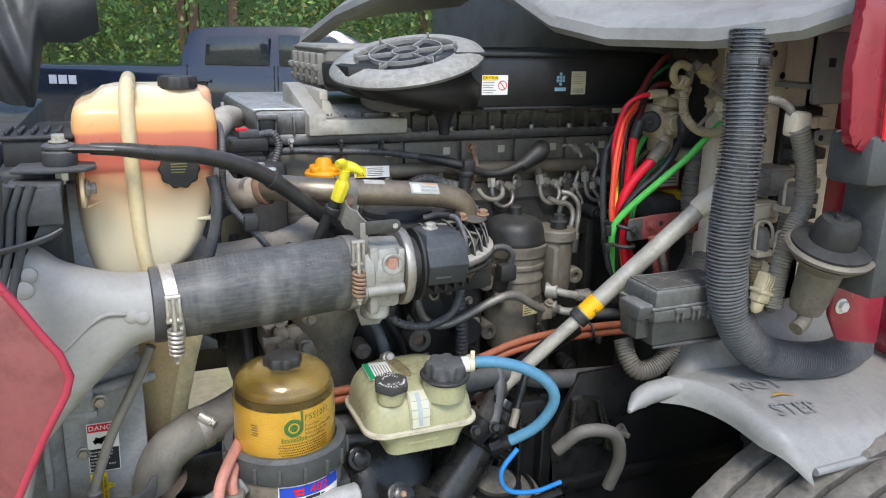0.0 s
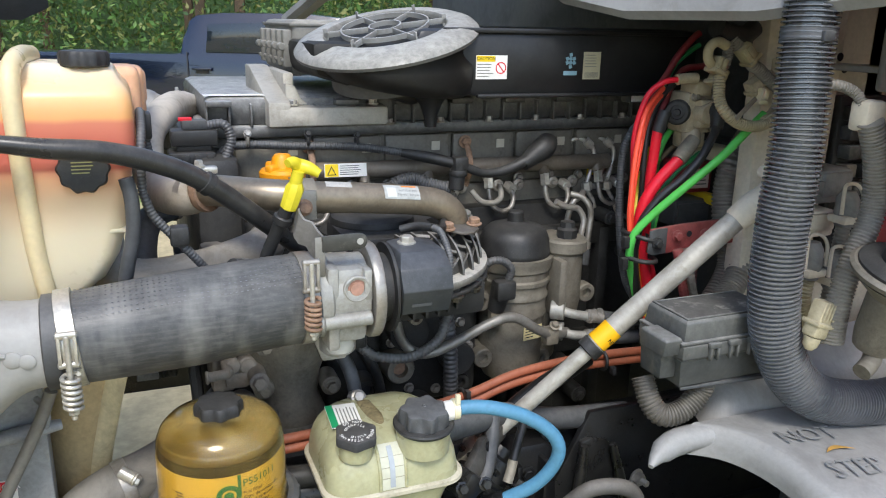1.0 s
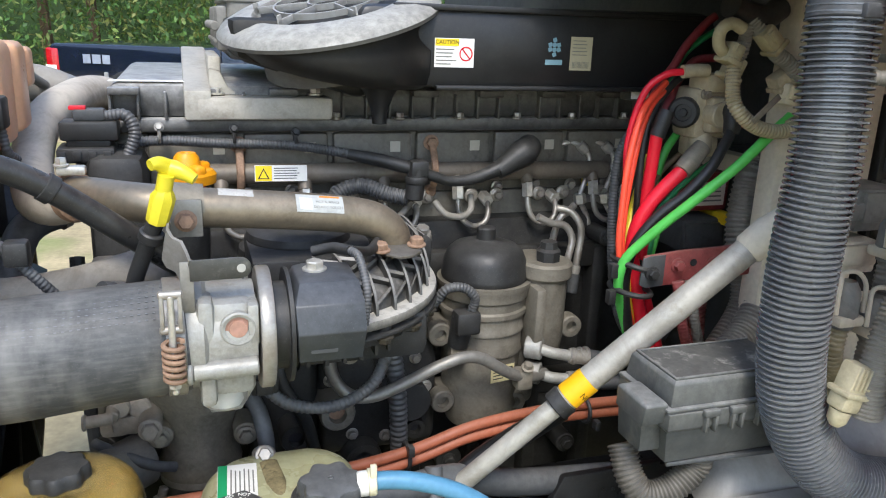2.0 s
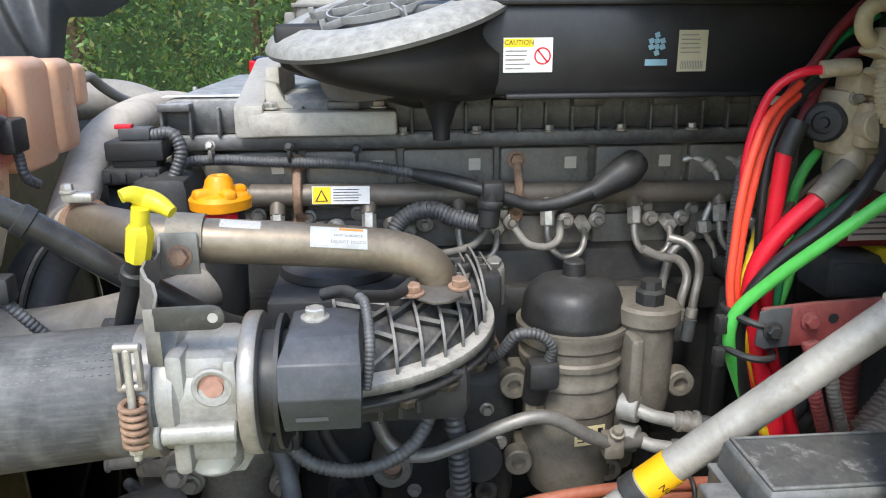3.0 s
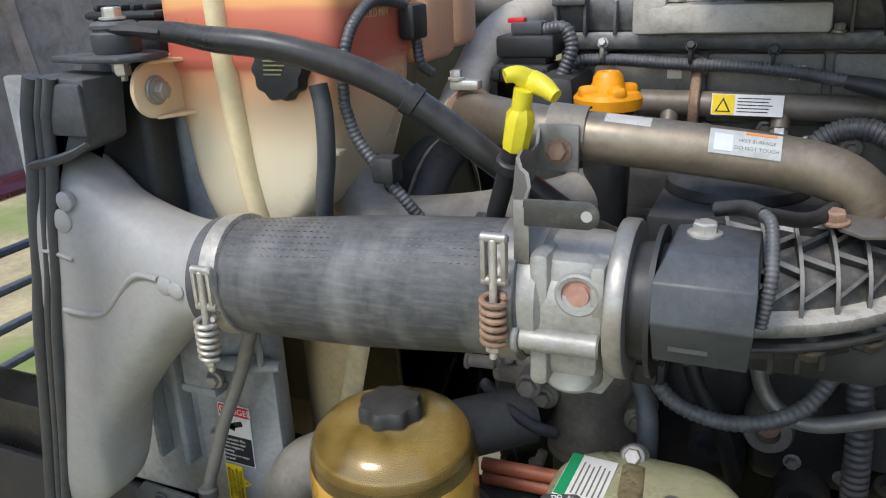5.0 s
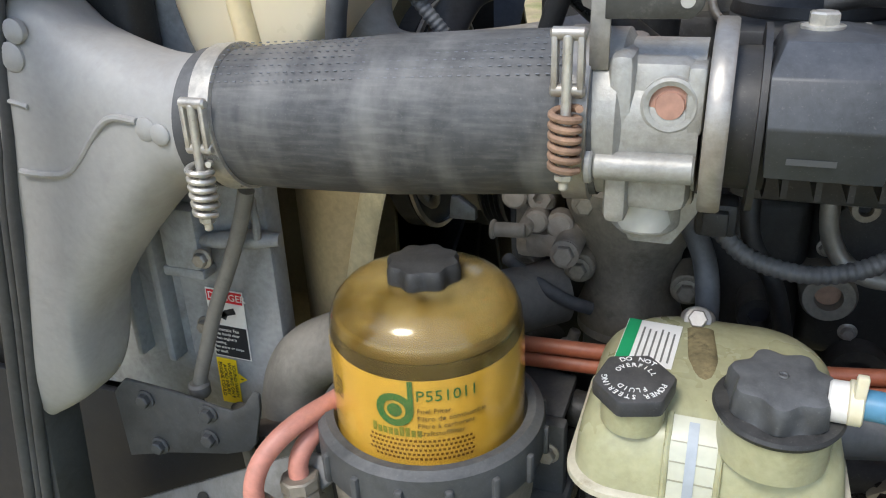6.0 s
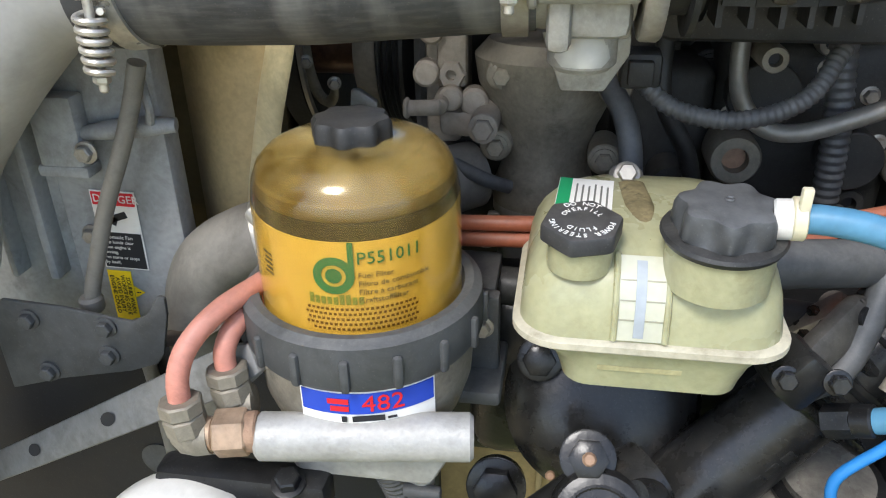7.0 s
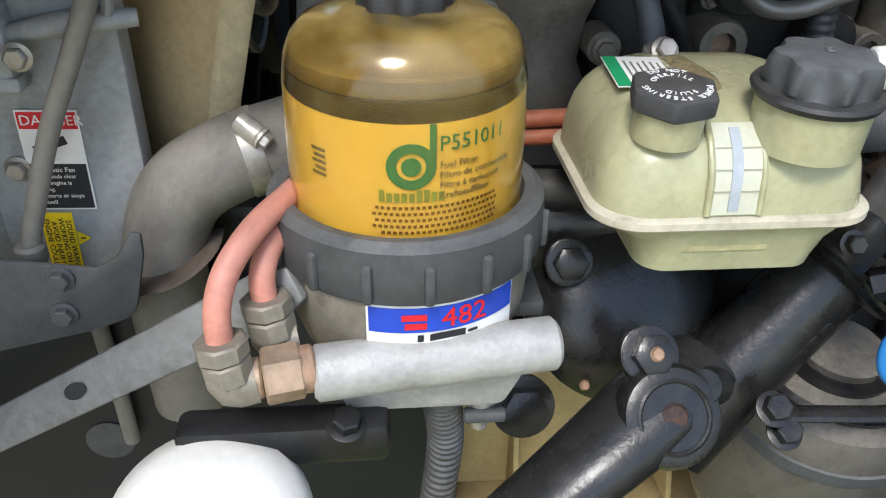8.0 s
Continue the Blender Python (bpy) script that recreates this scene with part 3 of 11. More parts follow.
# ---- parked pickup ----
def make_pickup():
    t = thing("pickup_truck", (0, 0, 0), "dark blue crew-cab pickup truck parked on the grass", "pickup truck")
    prof = [(0.0, 0.55), (0.0, 1.30), (0.05, 1.36), (1.86, 1.37), (1.92, 1.38), (4.4, 1.36), (5.6, 1.28), (5.75, 1.12), (5.78, 0.55)]
    bm = bmesh.new()
    prism(bm, prof, 1.9, Matrix.Translation((0, 1.9, 0)) @ Matrix.Rotation(radians(90), 4, "X"), 0.03)
    part("body", bm, BLUECAR, t)
    bm = bmesh.new()
    grid(bm, lambda u, v: V(*cab_point(u, v)), 24, 40)
    part("cab", bm, BLUECAR, t)
    side = [(2.24, 1.40), (2.28, 1.70), (2.98, 1.74), (2.98, 1.40)]
    side2 = [(3.1, 1.40), (3.1, 1.74), (3.72, 1.73), (4.1, 1.40)]
    for n, poly in enumerate((side, side2)):
        bm = bmesh.new()
        prism(bm, poly, 0.04, Matrix.Translation((0, 0.03, 0)) @ Matrix.Rotation(radians(90), 4, "X") , 0.006)
        w = part("door_window", bm, TINT, t, "dark tinted glass")
    for x0, x1 in ((2.02, 3.04), (3.07, 4.3)):
        for xa in (x0, x1 - 0.012):
            part("door_gap", P(box, xa, xa + 0.012, -0.012, 0.0, 0.6, 1.40, 0.003), BLACK, t)
        part("door_handle", P(box, x0 + 0.06, x0 + 0.28, -0.035, -0.005, 1.20, 1.235, 0.008), BLUECAR, t)
        part("handle_recess", P(box, x0 + 0.10, x0 + 0.24, -0.014, 0.0, 1.165, 1.205, 0.006), BLACK, t)
    for x in (1.08, 4.75):
        bm = bmesh.new()
        prism(bm, [(0.58 * math.cos(a), 0.58 * math.sin(a)) for a in np.linspace(0, math.pi, 15)] + [(0.49 * -math.cos(a), 0.49 * math.sin(a)) for a in np.linspace(0, math.pi, 15)], 0.05, Matrix.Translation((x, 0.02, 0.54)) @ Matrix.Rotation(radians(90), 4, "X"), 0.008)
        part("arch_flare", bm, BLACK, t)
        for yy in (0.12, 1.78):
            bm = bmesh.new()
            lathe(bm, [(0.2, -0.12), (0.36, -0.13), (0.4, -0.08), (0.4, 0.08), (0.36, 0.13), (0.2, 0.12)], 40, frame_to((x, yy, 0.4), (0, 1, 0)))
            w = part("wheel", bm, TYRE, t)
            bm = bmesh.new()
            lathe(bm, [(0.0, 0.115), (0.06, 0.125), (0.21, 0.11), (0.21, 0.135), (0.0, 0.14)], 30, frame_to((x, yy, 0.4), (0, -1 if yy < 1 else 1, 0)))
            part("rim", bm, CHROME, w)
    bm = bmesh.new()
    box(bm, -0.03, 0.13, -0.012, 0.14, 0.84, 1.31, 0.03, None, 3)
    lamp = part("tail_lamp", bm, TAIL, t, "red tail lamp with a clear band")
    bm = bmesh.new()
    box(bm, -0.034, 0.10, -0.016, 0.11, 1.0, 1.12, 0.01)
    part("clear_band", bm, WHITE, lamp)
    bm = bmesh.new()
    box(bm, -0.12, 0.04, 0.1, 1.8, 0.5, 0.68, 0.04)
    part("bumper", bm, CHROME, t)
    bm = bmesh.new()
    m = plane_m((0.42, -0.008, 1.2), (1, 0, 0), (0, 0, 1))
    for k, (x, w) in enumerate(((0.0, 0.09), (0.11, 0.10), (0.23, 0.09))):
        box(bm, x, x + w, -0.05, 0.05, 0, 0.004, 0.0, m @ Matrix.Shear("XZ", 4, (0.0, 0.0)))
    part("bedside_decal", bm, mat("silver_decal", "8f97a5", 0.4, var=0.2), t, "silver off-road decal")
    h = radians(-24)
    t.matrix_basis = Matrix.Translation((-1.03, 10.43, -0.10)) @ Matrix.Rotation(h, 4, "Z")
    return t


def cab_point(u, v):
    """Greenhouse of the pickup: u round the section from rear to front, v across."""
    zs = ((1.93, 1.34), (1.97, 1.60), (2.03, 1.74), (2.12, 1.80), (2.4, 1.83), (3.3, 1.84), (3.75, 1.80), (4.2, 1.60), (4.6, 1.34))
    f = u * (len(zs) - 1)
    j = min(int(f), len(zs) - 2)
    w = f - j
    x, z = zs[j][0] + (zs[j + 1][0] - zs[j][0]) * w, zs[j][1] + (zs[j + 1][1] - zs[j][1]) * w
    k = 2 * v - 1
    e = abs(k)
    edge = 1.0 - max(0, (e - 0.84) / 0.16) ** 4
    zz = 1.34 + (z - 1.34) * edge
    lean = 0.10 * (zz - 1.34)
    return x, 0.95 + k * (0.95 - lean), zz


make_pickup()


# ---- the lorry's fixed structure ----
def make_cowl():
    """Grey cowl over the rear of the bay: rounded front lip, bowed forwards in the middle."""
    rows = ((0.90, 1.03, 1.715), (0.96, 1.00, 1.690), (1.10, 0.95, 1.672), (1.30, 0.885, 1.672), (1.42, 0.84, 1.695), (1.52, 0.81, 1.745), (1.75, 0.77, 1.785), (2.05, 0.72, 1.775), (2.35, 0.66, 1.72), (2.6, 0.61, 1.64))

    def at(v):
        f = v * (len(rows) - 1)
        j = min(int(f), len(rows) - 2)
        w = f - j
        w = w * w * (3 - 2 * w)
        return [rows[j][i] + (rows[j + 1][i] - rows[j][i]) * w for i in range(3)]

    sec = ((0.05, 0.004), (0.012, -0.004), (0.0, 0.008), (0.004, 0.028), (0.03, 0.048), (0.12, 0.075), (0.3, 0.11), (0.55, 0.14))

    def f(u, v):
        y, x, z = at(v)
        i = u * (len(sec) - 1)
        j = min(int(i), len(sec) - 2)
        w = i - j
        return V(x + sec[j][0] + (sec[j + 1][0] - sec[j][0]) * w, y, z + sec[j][1] + (sec[j + 1][1] - sec[j][1]) * w)

    bm = bmesh.new()
    grid(bm, f, 21, 45, 0.006)
    solo("cowl_panel", bm, FENDER, "dusty grey moulded cowl panel above the engine bay", "cowl panel", kind="structure")


make_cowl()

# firewall of the cab, with the side wall that carries valves and fuses
bm = bmesh.new()
box(bm, 1.30, 1.36, 1.22, 3.2, 0.75, 1.95, 0.01)
solo("wall_firewall", bm, DKPANEL, "dark grey cab firewall behind the engine", "firewall", kind="structure")
bm = bmesh.new()
box(bm, 1.185, 1.9, 1.22, 1.27, 0.95, 1.78, 0.01)
box(bm, 1.19, 1.225, 1.195, 1.225, 1.05, 1.74, 0.008)
box(bm, 1.135, 1.186, 1.262, 1.30, 0.95, 1.70, 0.006)
solo("wall_side", bm, BEIGE, "dusty beige pressed-steel cab wall", "cab wall", kind="structure")
bm = bmesh.new()
box(bm, -1.2, 3.5, 1.30, 1.38, 0.785, 0.99, 0.012)
box(bm, -1.2, 3.5, 2.25, 2.33, 0.72, 0.99, 0.012)
solo("chassis_rail", bm, BLACKG, "oily black steel chassis rails", "chassis", kind="structure")
bm = bmesh.new()
box(bm, 1.4, 3.3, 0.75, 2.95, 1.05, 2.75, 0.12, None, 4)
solo("cab", bm, REDPAINT, "maroon painted lorry cab behind the engine bay", "cab", kind="structure")


def make_hood():
    """Hood tipped forwards: grey liner inside, maroon skin outside, ribbed black intake duct."""
    t = thing("hood", (-0.9, 1.7, 0.4), "maroon lorry hood tipped forwards, grey liner inside", "hood")
    bm = bmesh.new()

    def f(u, v):
        y = 0.75 + 2.6 * v
        e = abs(2 * v - 1)
        z = 1.12 + 1.58 * u
        x = -1.02 - 0.12 * math.sin(math.pi * u) + 0.34 * max(0, e - 0.6) ** 1.5 / 0.253 * 0.7 + 0.02 * math.sin(9 * u) * math.sin(7 * v)
        return V(x, y, z)

    grid(bm, f, 30, 40, 0.012)
    part("liner", bm, LINER, t, "scuffed grey moulded liner")
    bm = bmesh.new()
    grid(bm, lambda u, v: f(u, v) + V(-0.035, 0, 0), 20, 30, 0.006)
    part("skin", bm, REDPAINT, t)
    # stiffening ribs pressed into the liner
    for yy in (1.35, 1.95):
        bm = bmesh.new()
        tube(bm, [f(u, (yy - 0.75) / 2.6) + V(0.012, 0, 0) for u in (0.05, 0.25, 0.5, 0.75, 0.95)], 0.03, 10, 0.05, flat=0.5)
        part("rib", bm, LINER, t)
    # grille slats low down
    GRILLEM = mat("dusty_grille_plastic", "5a5e63", 0.55, var=0.2, scale=10, dust=0.35, dustcol="8f8c86")
    for k in range(9):
        bm = bmesh.new()
        z = 0.34 + 0.085 * k
        tube(bm, [(-0.95, 1.05, z), (-1.0, 1.5, z - 0.01), (-1.03, 2.05, z - 0.015), (-1.0, 2.6, z - 0.01), (-0.95, 3.05, z)], 0.016, 8, 0.06, flat=0.6)
        part("grille_slat", bm, GRILLEM, t)
    bm = bmesh.new()
    tube(bm, [(-1.02, 1.35, 0.34), (-1.03, 1.42, 0.7), (-1.02, 1.5, 1.02)], 0.014, 8, 0.06)
    part("grille_brace", bm, GRILLEM, t)
    bm = bmesh.new()
    tube(bm, [(-0.90, 0.95, 1.17), (-0.96, 1.5, 1.16), (-1.0, 2.05, 1.155), (-0.96, 2.6, 1.16), (-0.90, 3.15, 1.17)], 0.05, 12, 0.05, flat=0.5)
    part("grille_surround", bm, REDPAINT, t, "maroon painted grille surround")
    for y0, z0, y1, z1 in ((1.45, 0.62, 1.78, 0.46), (1.40, 0.95, 1.62, 0.30), (2.2, 0.95, 2.4, 0.30)):
        bm = bmesh.new()
        tube(bm, [(-0.99, y0, z0), (-1.0, (y0 + y1) / 2, (z0 + z1) / 2), (-0.99, y1, z1)], 0.014, 8, 0.06, flat=0.7)
        part("grille_brace", bm, GRILLEM, t)
    # side skin with the wheel-arch lip, near the camera's start
    bm = bmesh.new()
    edge = [(-0.081, 1.481), (-0.058, 1.446), (-0.030, 1.396), (-0.008, 1.347), (-0.037, 1.287), (-0.076, 1.206)]
    prism(bm, edge + [(-0.45, 0.9), (-0.45, 1.45)], 0.006, Matrix.Translation((0, 0.863, 0)) @ Matrix.Rotation(radians(90), 4, "X"), 0.0015)
    part("side_skin", bm, mat("dusty_maroon_paint", "8a4a4c", 0.45, var=0.14, scale=5, bump=0.02, coat=0.2, dust=0.35, dustcol="a5786a"), t, "maroon wheel-arch edge of the hood")
    bm = bmesh.new()
    tube(bm, [(x, 0.859, z) for x, z in edge], 0.0045, 10, 0.02)
    part("arch_lip", bm, mat("pink_lip", "a8384a", 0.35, var=0.1), t)
    # grey inner liner edge beside the coolant tank
    bm = bmesh.new()
    tube(bm, [(-0.26, 1.02, 1.75), (-0.13, 1.0, 1.62), (-0.085, 1.0, 1.53), (-0.10, 1.0, 1.43), (-0.16, 1.0, 1.28)], (0.03, 0.045, 0.05, 0.045, 0.03), 14, 0.02, flat=0.35)
    part("liner_edge", bm, DKPANEL, t)
    # ribbed intake duct hanging from the hood
    bm = bmesh.new()

    def duct(u, v):
        x = -0.40 + 0.43 * u
        w = min(1.0, max(0.0, (x + 0.150) / 0.05))
        w = w * w * (3 - 2 * w)
        low = 1.475 + 0.30 * max(0.0, -0.16 - x) + 0.168 * w + 0.5 * max(0.0, x + 0.03)
        z = low + (2.05 - low) * v
        rib = 0.022 * math.sin(2 * math.pi * (5 * u + 2.6 * v) + 0.8 * math.sin(5 * v)) * min(1.0, max(0.0, (-0.13 - x) / 0.05))
        return V(x, 2.40 - 0.05 * math.sin(math.pi * min(1, v * 2)) - rib, z)

    grid(bm, duct, 100, 80, 0.012)
    part("intake_duct", bm, RUBBER, t, "black ribbed intake duct")
    return t


make_hood()


def make_radiator():
    t = thing("radiator_pack", (-0.2, 1.9, 0.75), "radiator pack in a dark grey side frame", "radiator")
    bm = bmesh.new()
    box(bm, -0.28, -0.16, 1.31, 2.9, 0.62, 1.46, 0.01)
    part("core", bm, DKPANEL, t)
    # side channel towards the camera, leaning to the front at its foot
    bm = bmesh.new()
    left = ((-0.080, 1.490), (-0.094, 1.455), (-0.102, 1.405), (-0.116, 1.355), (-0.130, 1.29), (-0.150, 1.22), (-0.178, 1.09), (-0.208, 0.958), (-0.26, 0.70))
    right = ((-0.205, 0.70), (-0.172, 0.962), (-0.155, 1.088), (-0.139, 1.19), (-0.124, 1.287), (-0.116, 1.35), (-0.106, 1.402), (-0.07, 1.411), (-0.024, 1.428), (-0.016, 1.488))
    prism(bm, left + right, 0.05, Matrix.Translation((0, 1.205, 0)) @ Matrix.Rotation(radians(90), 4, "X"), 0.004)
    part("side_channel", bm, DKPANEL, t, "scuffed dark grey channel with a rubber edge")
    for k, (off, r) in enumerate(((0.002, 0.0085), (0.017, 0.005), (0.030, 0.006))):
        bm = bmesh.new()
        tube(bm, [(x + off, 1.155 - 0.002 * k, z) for x, z in left], r, 10, 0.02)
        part("edge_seal", bm, RUBBER, t, "folded black rubber seal")
    bm = bmesh.new()
    tube(bm, [(-0.104, 1.158, 1.392), (-0.100, 1.150, 1.404), (-0.070, 1.148, 1.411), (-0.040, 1.149, 1.420), (-0.021, 1.152, 1.430)], (0.003, 0.005, 0.0055, 0.005, 0.003), 10, 0.006, flat=0.7)
    part("seal_lip", bm, RUBBER, t)
    bm = bmesh.new()
    box(bm, -0.062, -0.018, 1.150, 1.156, 1.436, 1.484, 0.003)
    part("corner_cover", bm, DKPANEL, t)
    PLATE = mat("dusty_blue_grey_steel", "979a9b", 0.5, var=0.25, scale=9, bump=0.1, dust=0.45, dustcol="9a968e", stain=0.7, staincol="4a4d50", grime=0.55)
    bm = bmesh.new()
    box(bm, -0.29, -0.062, 1.285, 1.30, 0.925, 1.47, 0.004)
    part("side_plate", bm, PLATE, t)
    bm = bmesh.new()
    box(bm, -0.0625, 0.058, 1.272, 1.30, 0.925, 1.47, 0.004)
    part("side_plate", bm, PLATE, t)
    for x, w in ((-0.092, 0.010), (-0.135, 0.008)):
        bm = bmesh.new()
        box(bm, x, x + w, 1.264, 1.288, 0.99, 1.45, 0.003)
        part("plate_flange", bm, PLATE, t)
    bm = bmesh.new()
    box(bm, -0.057, -0.012, 1.250, 1.273, 1.112, 1.186, 0.005)
    box(bm, -0.060, -0.009, 1.248, 1.2725, 1.110, 1.122, 0.004)
    part("clamp_plate", bm, PLATE, t)
    bm = bmesh.new()
    tube(bm, [(-0.012, 1.262, 1.150), (0.02, 1.258, 1.156), (0.05, 1.258, 1.160), (0.076, 1.264, 1.160)], (0.008, 0.011, 0.012, 0.008), 12, 0.008, flat=0.8)
    part("clamp_bar", bm, PLATE, t)
    bolts("plate_bolt", t, ((-0.004, 1.246, 1.138), (-0.037, 1.2715, 1.042), (-0.020, 1.2715, 1.235)), (0, -1, 0), 0.0078, STEEL)
    bm = bmesh.new()
    tube(bm, [(0.052, 1.262, 1.20), (0.060, 1.250, 1.195), (0.064, 1.246, 1.180), (0.060, 1.25, 1.166)], 0.004, 8, 0.006)
    part("wire_hook", bm, PLATE, t)
    # top of the frame
    bm = bmesh.new()
    prism(bm, [(-0.077, 1.178), (-0.03, 1.168), (0.012, 1.172), (0.026, 1.19), (0.024, 1.225), (-0.01, 1.242), (-0.07, 1.235)], 0.006, Matrix.Translation((0, 0, 1.4995)), 0.002)
    part("top_plate", bm, DKPANEL, t)
    bm = bmesh.new()
    box(bm, -0.10, -0.018, 1.225, 1.2705, 1.24, 1.499, 0.012, None, 3)
    box(bm, -0.12, -0.02, 1.272, 2.0, 1.42, 1.482, 0.02, None, 3)
    part("end_tank", bm, BLACK, t, "smooth black plastic end tank")
    # fan shroud
    bm = bmesh.new()
    lathe(bm, [(0.44, 0.0), (0.41, 0.08), (0.39, 0.15), (0.385, 0.2), (0.375, 0.2), (0.38, 0.15), (0.40, 0.08), (0.43, 0.0)], 64, frame_to((-0.14, 1.95, 1.02), (1, 0, 0)))
    part("fan_shroud", bm, SHROUD, t, "yellowed plastic fan shroud")
    bm = bmesh.new()
    box(bm, 0.062, 0.074, 1.43, 1.88, 1.16, 1.465, 0.005)
    box(bm, -0.14, 0.07, 1.43, 1.442, 1.0, 1.40, 0.005)
    part("shroud_plate", bm, SHROUD, t, "yellowed shroud plate")
    # brown side of the shroud with its pale flange, seen below the charge-air hose
    bm = bmesh.new()
    grid(bm, lambda u, v: V(0.03 + (0.055 + 0.085 * v ** 1.4) * u, 1.375 - 0.035 * u - 0.02 * math.sin(math.pi * u), 0.80 + 0.48 * v), 12, 12, 0.006)
    part("shroud_side", bm, mat("brown_shroud", "c2ab7c", 0.55, var=0.25, scale=6, dust=0.2, stain=0.5, staincol="85703f", grime=0.25), t, "brown-mottled side of the fan shroud")
    bm = bmesh.new()
    tube(bm, [(0.165, 1.338, 1.28), (0.154, 1.336, 1.223), (0.136, 1.336, 1.16), (0.121, 1.336, 1.10), (0.110, 1.336, 1.05), (0.098, 1.336, 0.95)], 0.0135, 12, 0.02, flat=0.3)
    part("shroud_flange", bm, mat("pale_shroud_flange", "d6c79c", 0.55, var=0.2, scale=9, stain=0.35, staincol="8a7442"), t, "pale yellowed shroud flange")
    # fan at rest
    bm = bmesh.new()
    cyl(bm, (0.0, 1.95, 1.02), (0.10, 1.95, 1.02), 0.12)
    part("fan_hub", bm, DARK, t)
    for k in range(9):
        bm = bmesh.new()
        m = Matrix.Translation((0.04, 1.95, 1.02)) @ Matrix.Rotation(2 * math.pi * k / 9, 4, "X") @ Matrix.Rotation(radians(35), 4, "Z")
        box(bm, -0.05, 0.05, -0.004, 0.004, 0.1, 0.36, 0.003, m)
        part("fan_blade", bm, BLACK, t)
    # danger label with a raised hand and fan pictogram
    m = plane_m((-0.007, 1.2705, 1.048), (1, 0, -0.02), (0.02, 0, 1))
    bm = bmesh.new()
    rect(bm, -0.0228, 0.0228, -0.042, 0.042, m)
    lab = part("danger_label", bm, WHITE, t, "white, red and black danger label")
    bm = bmesh.new()
    rect(bm, -0.0215, 0.0215, 0.027, 0.0405, m, 0.0007, 0.0004)
    part("red_band", bm, REDL, lab)
    bm = bmesh.new()
    rect(bm, -0.0215, 0.0215, -0.0405, -0.002, m, 0.0007, 0.0004)
    box(bm, -0.010, 0.016, 0.010, 0.017, 0.0007, 0.0011, 0.0, m @ Matrix.Rotation(0.35, 4, "Z"))
    box(bm, -0.017, -0.004, 0.004, 0.013, 0.0007, 0.0011, 0.0, m @ Matrix.Rotation(-0.4, 4, "Z"))
    part("black_panel", bm, INK, lab)
    bm = letters("DANGER", 0.0115)
    bm.transform(m @ Matrix.Translation((0.003, 0.0337, 0.0014)))
    part("lettering", bm, WHITE, lab)
    bm = bmesh.new()
    for k, s in enumerate(("Automatic Fan", "Keep hands clear", "when engine is", "running.", "Fan starts or stops", "by itself.")):
        b2 = letters(s, 0.0056 if k == 0 else 0.0048)
        xs = [v.co.x for v in b2.verts]
        take(bm, b2, m @ Matrix.Translation((-0.0205 - min(xs), -0.007 - 0.0056 * k, 0.0014)))
    part("lettering", bm, WHITE, lab)
    m = plane_m((-0.019, 1.2705, 0.974), (1, 0, -0.02), (0.02, 0, 1))
    bm = bmesh.new()
    rect(bm, -0.0125, 0.0125, -0.030, 0.029, m)
    lab = part("warning_label", bm, YELLOW, t, "yellow warning label with lines of print")
    bm = bmesh.new()
    for k, s_ in enumerate(("ENGINE COULD", "AVOID INJURY", "WORKING ON E", "SOUND WARN")):
        b2 = letters(s_, 0.0062)
        take(bm, b2, m @ Matrix.Translation((-0.0085 + 0.0056 * k, 0.001, 0.0009)) @ Matrix.Rotation(radians(-90), 4, "Z"))
    part("lettering", bm, INK, lab)
    bm = bmesh.new()
    prism(bm, [(0.0132, -0.001), (0.0132, 0.012), (0.0235, 0.0055)], 0.0006, m, 0)
    sign = part("warning_triangle", bm, YELLOW, t, "yellow warning triangle")
    bm = bmesh.new()
    rect(bm, 0.0155, 0.0195, 0.0049, 0.0061, m, 0.0007, 0.0003)
    part("print_bar", bm, INK, sign)
    return t


make_radiator()


